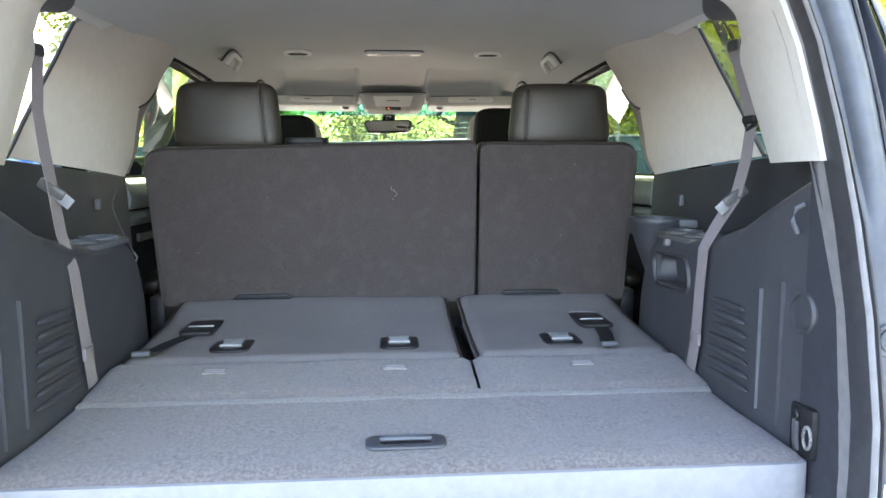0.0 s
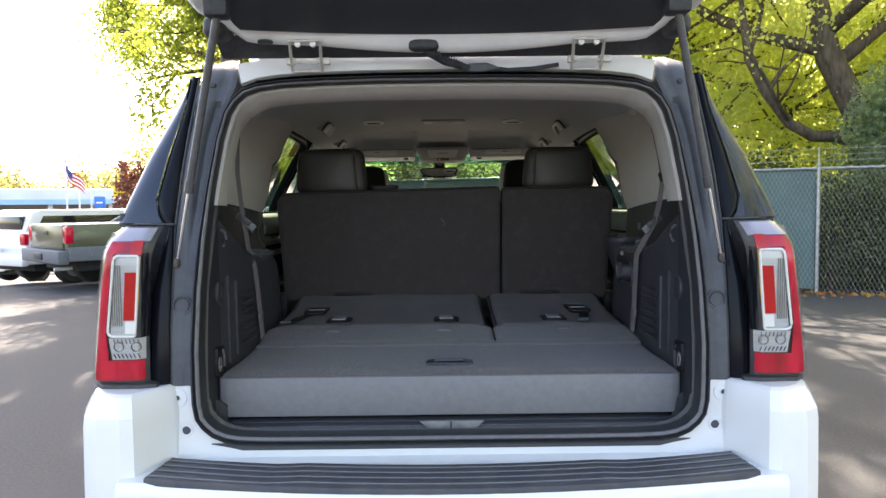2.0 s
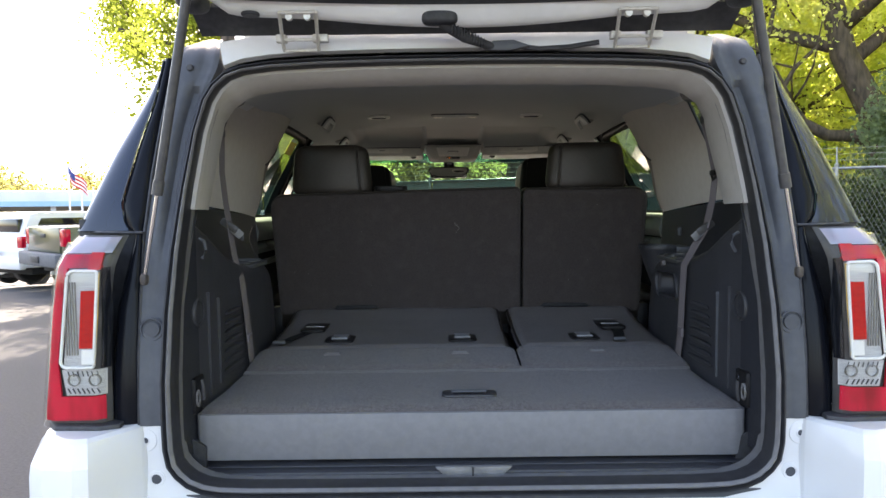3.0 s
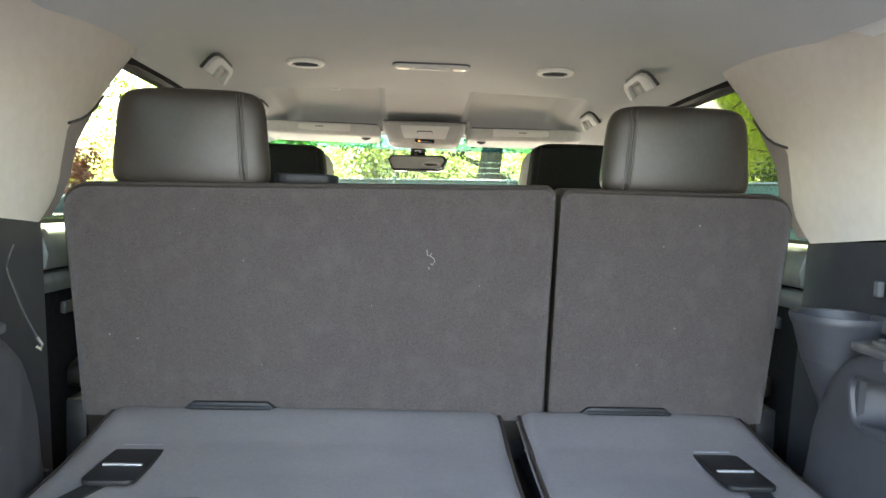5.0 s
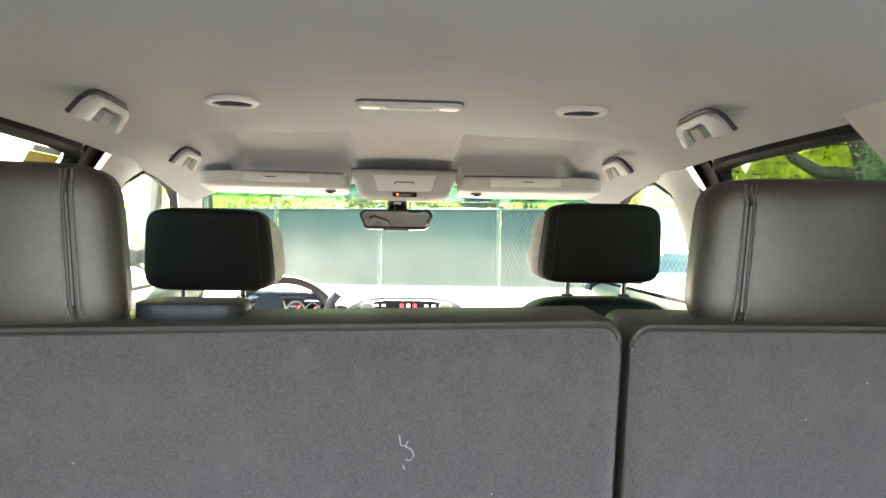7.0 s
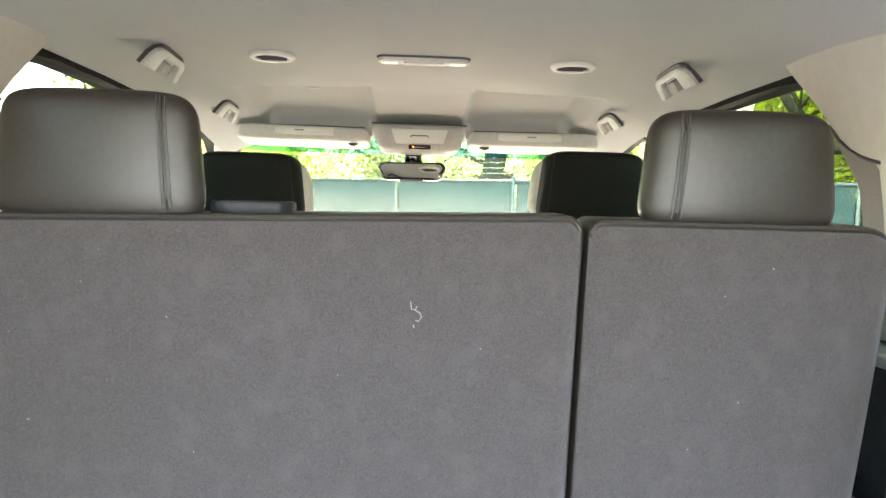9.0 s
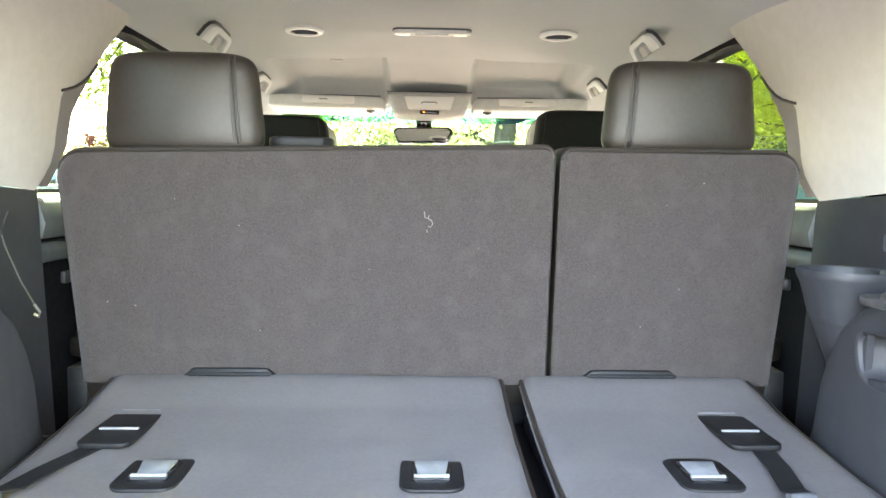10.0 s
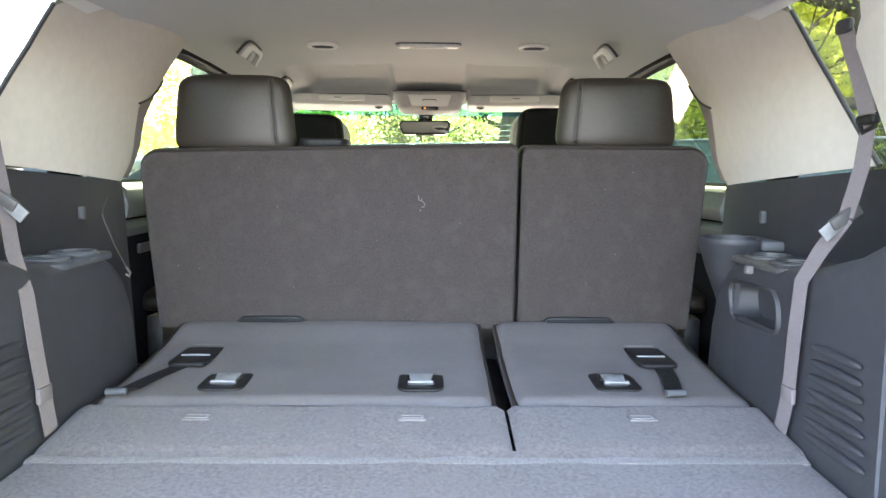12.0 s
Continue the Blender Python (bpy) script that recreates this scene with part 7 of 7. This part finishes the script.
def wagon(name, at, heading, paint, label, ln=4.9, ht=1.78):
    M = Matrix.Translation(at) @ Matrix.Rotation(heading, 4, 'Z')
    t = thing(name, at, label, "car", "parked cars")

    def P(nm, bm, m, lab=""):
        return part(nm, move(bm, M), m, t, lab)
    P("body", prism([(0.0, 0.45), (-0.02, 0.8), (0.05, 1.12), (ln * 0.72, 1.10), (ln * 0.97, 0.95), (ln, 0.45)], "x", -0.93, 0.93, 0.05), paint)
    P("cabin", prism([(0.03, 1.08), (0.22, ht - 0.03), (0.4, ht), (ln * 0.52, ht), (ln * 0.72, 1.08)], "x", -0.80, 0.80, 0.06), paint)
    P("rear_window", prism([(-0.66, 1.16), (0.66, 1.16), (0.60, ht - 0.14), (-0.60, ht - 0.14)], "y", 0.04, 0.18, 0.004), GLOSSBLACK)
    for sx in (-1, 1):
        P("side_window", prism([(0.28, 1.16), (0.42, ht - 0.13), (ln * 0.5, ht - 0.13), (ln * 0.66, 1.16)], "x", sx * 0.795, sx * 0.812, 0.003), GLOSSBLACK)
        P("tail_light", box(min(sx * 0.72, sx * 0.93), max(sx * 0.72, sx * 0.93), -0.035, 0.06, 0.85, 1.08, 0.02), REDLENS)
    P("rear_bumper", box(-0.92, 0.92, -0.10, 0.05, 0.42, 0.66, 0.04), paint)
    P("plate_bar", box(-0.16, 0.16, -0.115, -0.09, 0.70, 0.78, 0.005), CANOPYWHITE)
    P("chassis", box(-0.8, 0.8, 0.2, ln - 0.3, 0.30, 0.5, 0.03), UNDER)
    wheels(t, M, (ln * 0.2, ln * 0.80), 0.80, 0.36)


HD = math.atan2(-0.55, 0.83)
hx, hy = 0.55, 0.83
rx, ry = 0.83, -0.55
px, py = -7.15, 11.3
pickup((px, py, ground_z(px, py)), HD - 0.18)
for k, (off, back, paint, lab) in enumerate(((-2.5, 0.4, WHITE, "white wagon parked beyond the pickup"), (-6.3, 3.4, SILVER, "silver wagon parked in the row"), (-9.4, 3.2, WHITE, "white wagon further along the row"))):
    x, y = px + rx * off + hx * back, py + ry * off + hy * back
    wagon("parked_wagon", (x, y, ground_z(x, y) + 0.0), HD, paint, lab, 4.9, 1.56)
for k, (x, y, paint, lab) in enumerate(((-17.5, 30, SILVER, "silver car far across the lot"), (-21.5, 33, WHITE, "white car far across the lot"), (-13.5, 27.5, REDPAINT, "red car far across the lot"), (-26, 36, SILVER, "silver car far across the lot"))):
    wagon("far_car", (x, y, ground_z(x, y)), HD + 0.5, paint, lab, 4.5, 1.5)

# --- low shop with a blue canopy far across the lot
bx, by = -40.2, 62.0
bz = ground_z(bx, by)
shop = thing("shop_building", (bx, by, bz), "long low shop with a white and blue canopy", "building")
MB = Matrix.Translation((bx, by, bz)) @ Matrix.Rotation(radians(33), 4, 'Z')
part("shop_wall", move(box(-26, 26, 1.5, 14, 0, 6.0), MB), SHOPWALL, shop)
part("canopy_roof", move(box(-28, 28, -2.5, 15, 6.1, 7.1, 0.1), MB), CANOPYWHITE, shop)
part("canopy_band", move(box(-28.05, 28.05, -2.7, -2.4, 5.7, 6.15), MB), CANOPYBLUE, shop)
for k in range(11):
    x = -25 + 5 * k
    part("canopy_post", move(box(x - 0.2, x + 0.2, -2.2, -1.8, 0, 5.9), MB), CANOPYWHITE, shop)
    w = part("shop_window", move(box(x + 0.8, x + 4.2, 1.40, 1.6, 0.9, 4.0), MB), GLOSSBLACK, shop)
    part("window_frame", move(box(x + 2.44, x + 2.56, 1.36, 1.5, 0.9, 4.0), MB), CANOPYWHITE, w)
for k, (x, y, h) in enumerate(((-24.1, 45.0, 6.9), (-23.5, 45.4, 5.8), (-20.6, 41.0, 5.0))):
    z0 = ground_z(x, y)
    fp = thing("flag_pole", (x, y, z0), "white flag pole with a striped flag" if k == 0 else "bare white flag pole across the lot", "flag pole", "flag poles")
    part("pole", tube([(x, y, z0), (x, y, z0 + h)], 0.08, 8, r2=0.05), CANOPYWHITE, fp)
    part("finial", soft((x, y, z0 + h + 0.08), (0.1, 0.1, 0.1), 2, 4), SIGNYELLOW, fp)
    if k == 0:
        for j in range(7):
            def stripe(u, v):
                return (x + 0.08 + 1.0 * u, y - 0.2 * math.sin(5 * u), z0 + h - 0.15 - 0.12 * (j + v) - 1.1 * u - 0.08 * math.sin(6 * u))
            part("flag_stripe", grid(stripe, 10, 1, 0.01), REDPAINT if j % 2 == 0 else FLAGWHITE, fp)
        part("flag_canton", grid(lambda u, v: (x + 0.07 + 0.44 * u, y - 0.2 * math.sin(5 * 0.44 * u) - 0.03, z0 + h - 0.14 - 0.46 * v - 1.1 * 0.44 * u - 0.08 * math.sin(6 * 0.44 * u)), 5, 2, 0.02), FLAGBLUE, fp)
x, y = -21.5, 44.0
z0 = ground_z(x, y)
sg = thing("blue_sign", (x, y, z0), "blue square sign on a white post", "sign")
part("sign_post", tube([(x, y, z0), (x, y, z0 + 4.2)], 0.07, 8), CANOPYWHITE, sg)
part("sign_board", box(x - 0.34, x + 0.34, y - 0.08, y + 0.08, z0 + 3.8, z0 + 4.55, 0.03), SIGNBLUE, sg)
part("sign_bar", box(x - 0.2, x + 0.2, y - 0.10, y - 0.07, z0 + 4.1, z0 + 4.2), CANOPYWHITE, sg)
x, y = -25.7, 57.0
z0 = ground_z(x, y)
sg = thing("yellow_sign", (x, y, z0), "large yellow roadside sign", "sign")
part("sign_post", tube([(x, y, z0), (x, y, z0 + 5.0)], 0.12, 8), CANOPYWHITE, sg)
part("sign_board", box(x - 0.75, x + 0.75, y - 0.1, y + 0.1, z0 + 5.3, z0 + 6.3, 0.04), SIGNYELLOW, sg)

# --- far trees
verts, faces = [], []
rng = np.random.default_rng(77)
cs = []
for k in range(130):
    a = radians(rng.uniform(-20, 68))
    d = rng.uniform(85, 125)
    x, y = -d * math.sin(a), d * math.cos(a)
    r = rng.uniform(2.5, 4.5)
    h = rng.uniform(8.5, 12.0)
    for _ in range(26):
        q = rng.normal(0, 1, 3)
        q /= np.linalg.norm(q)
        cs.append((x + q[0] * r * 0.9, y + q[1] * r * 0.9, ground_z(x, y) + h * 0.55 + q[2] * h * 0.42))
v, f = leaves(rng, cs, 40, (0.8, 0.8, 0.7), 0.55)
tagged(mesh_of("far_trees", v, f, FARLEAF), "distant line of green and yellow trees", "trees", kind="stuff")
x, y = -17.7, 40.0
shrub("red_shrub", (x, y, ground_z(x, y)), 1.1, 5.6, 99, BRICKRED, "reddish autumn tree across the lot", 60, 60, 0.22, "tree", 0.4)
# trees all round behind the camera close the view in mirrors and glass
for k in range(6):
    a = radians(150 + 24 * k)
    x, y = 34 * math.sin(a + 0.2), -4 + 34 * math.cos(a)
    tree("round_tree", (x, y, ground_z(x, y)), 9.0, 4.0, 120 + k, GREENLEAF, "green tree at the far edge of the car park", 0.2, 0.25, 0.32, 16, (0, 0), 2, 9, grp="edge trees")
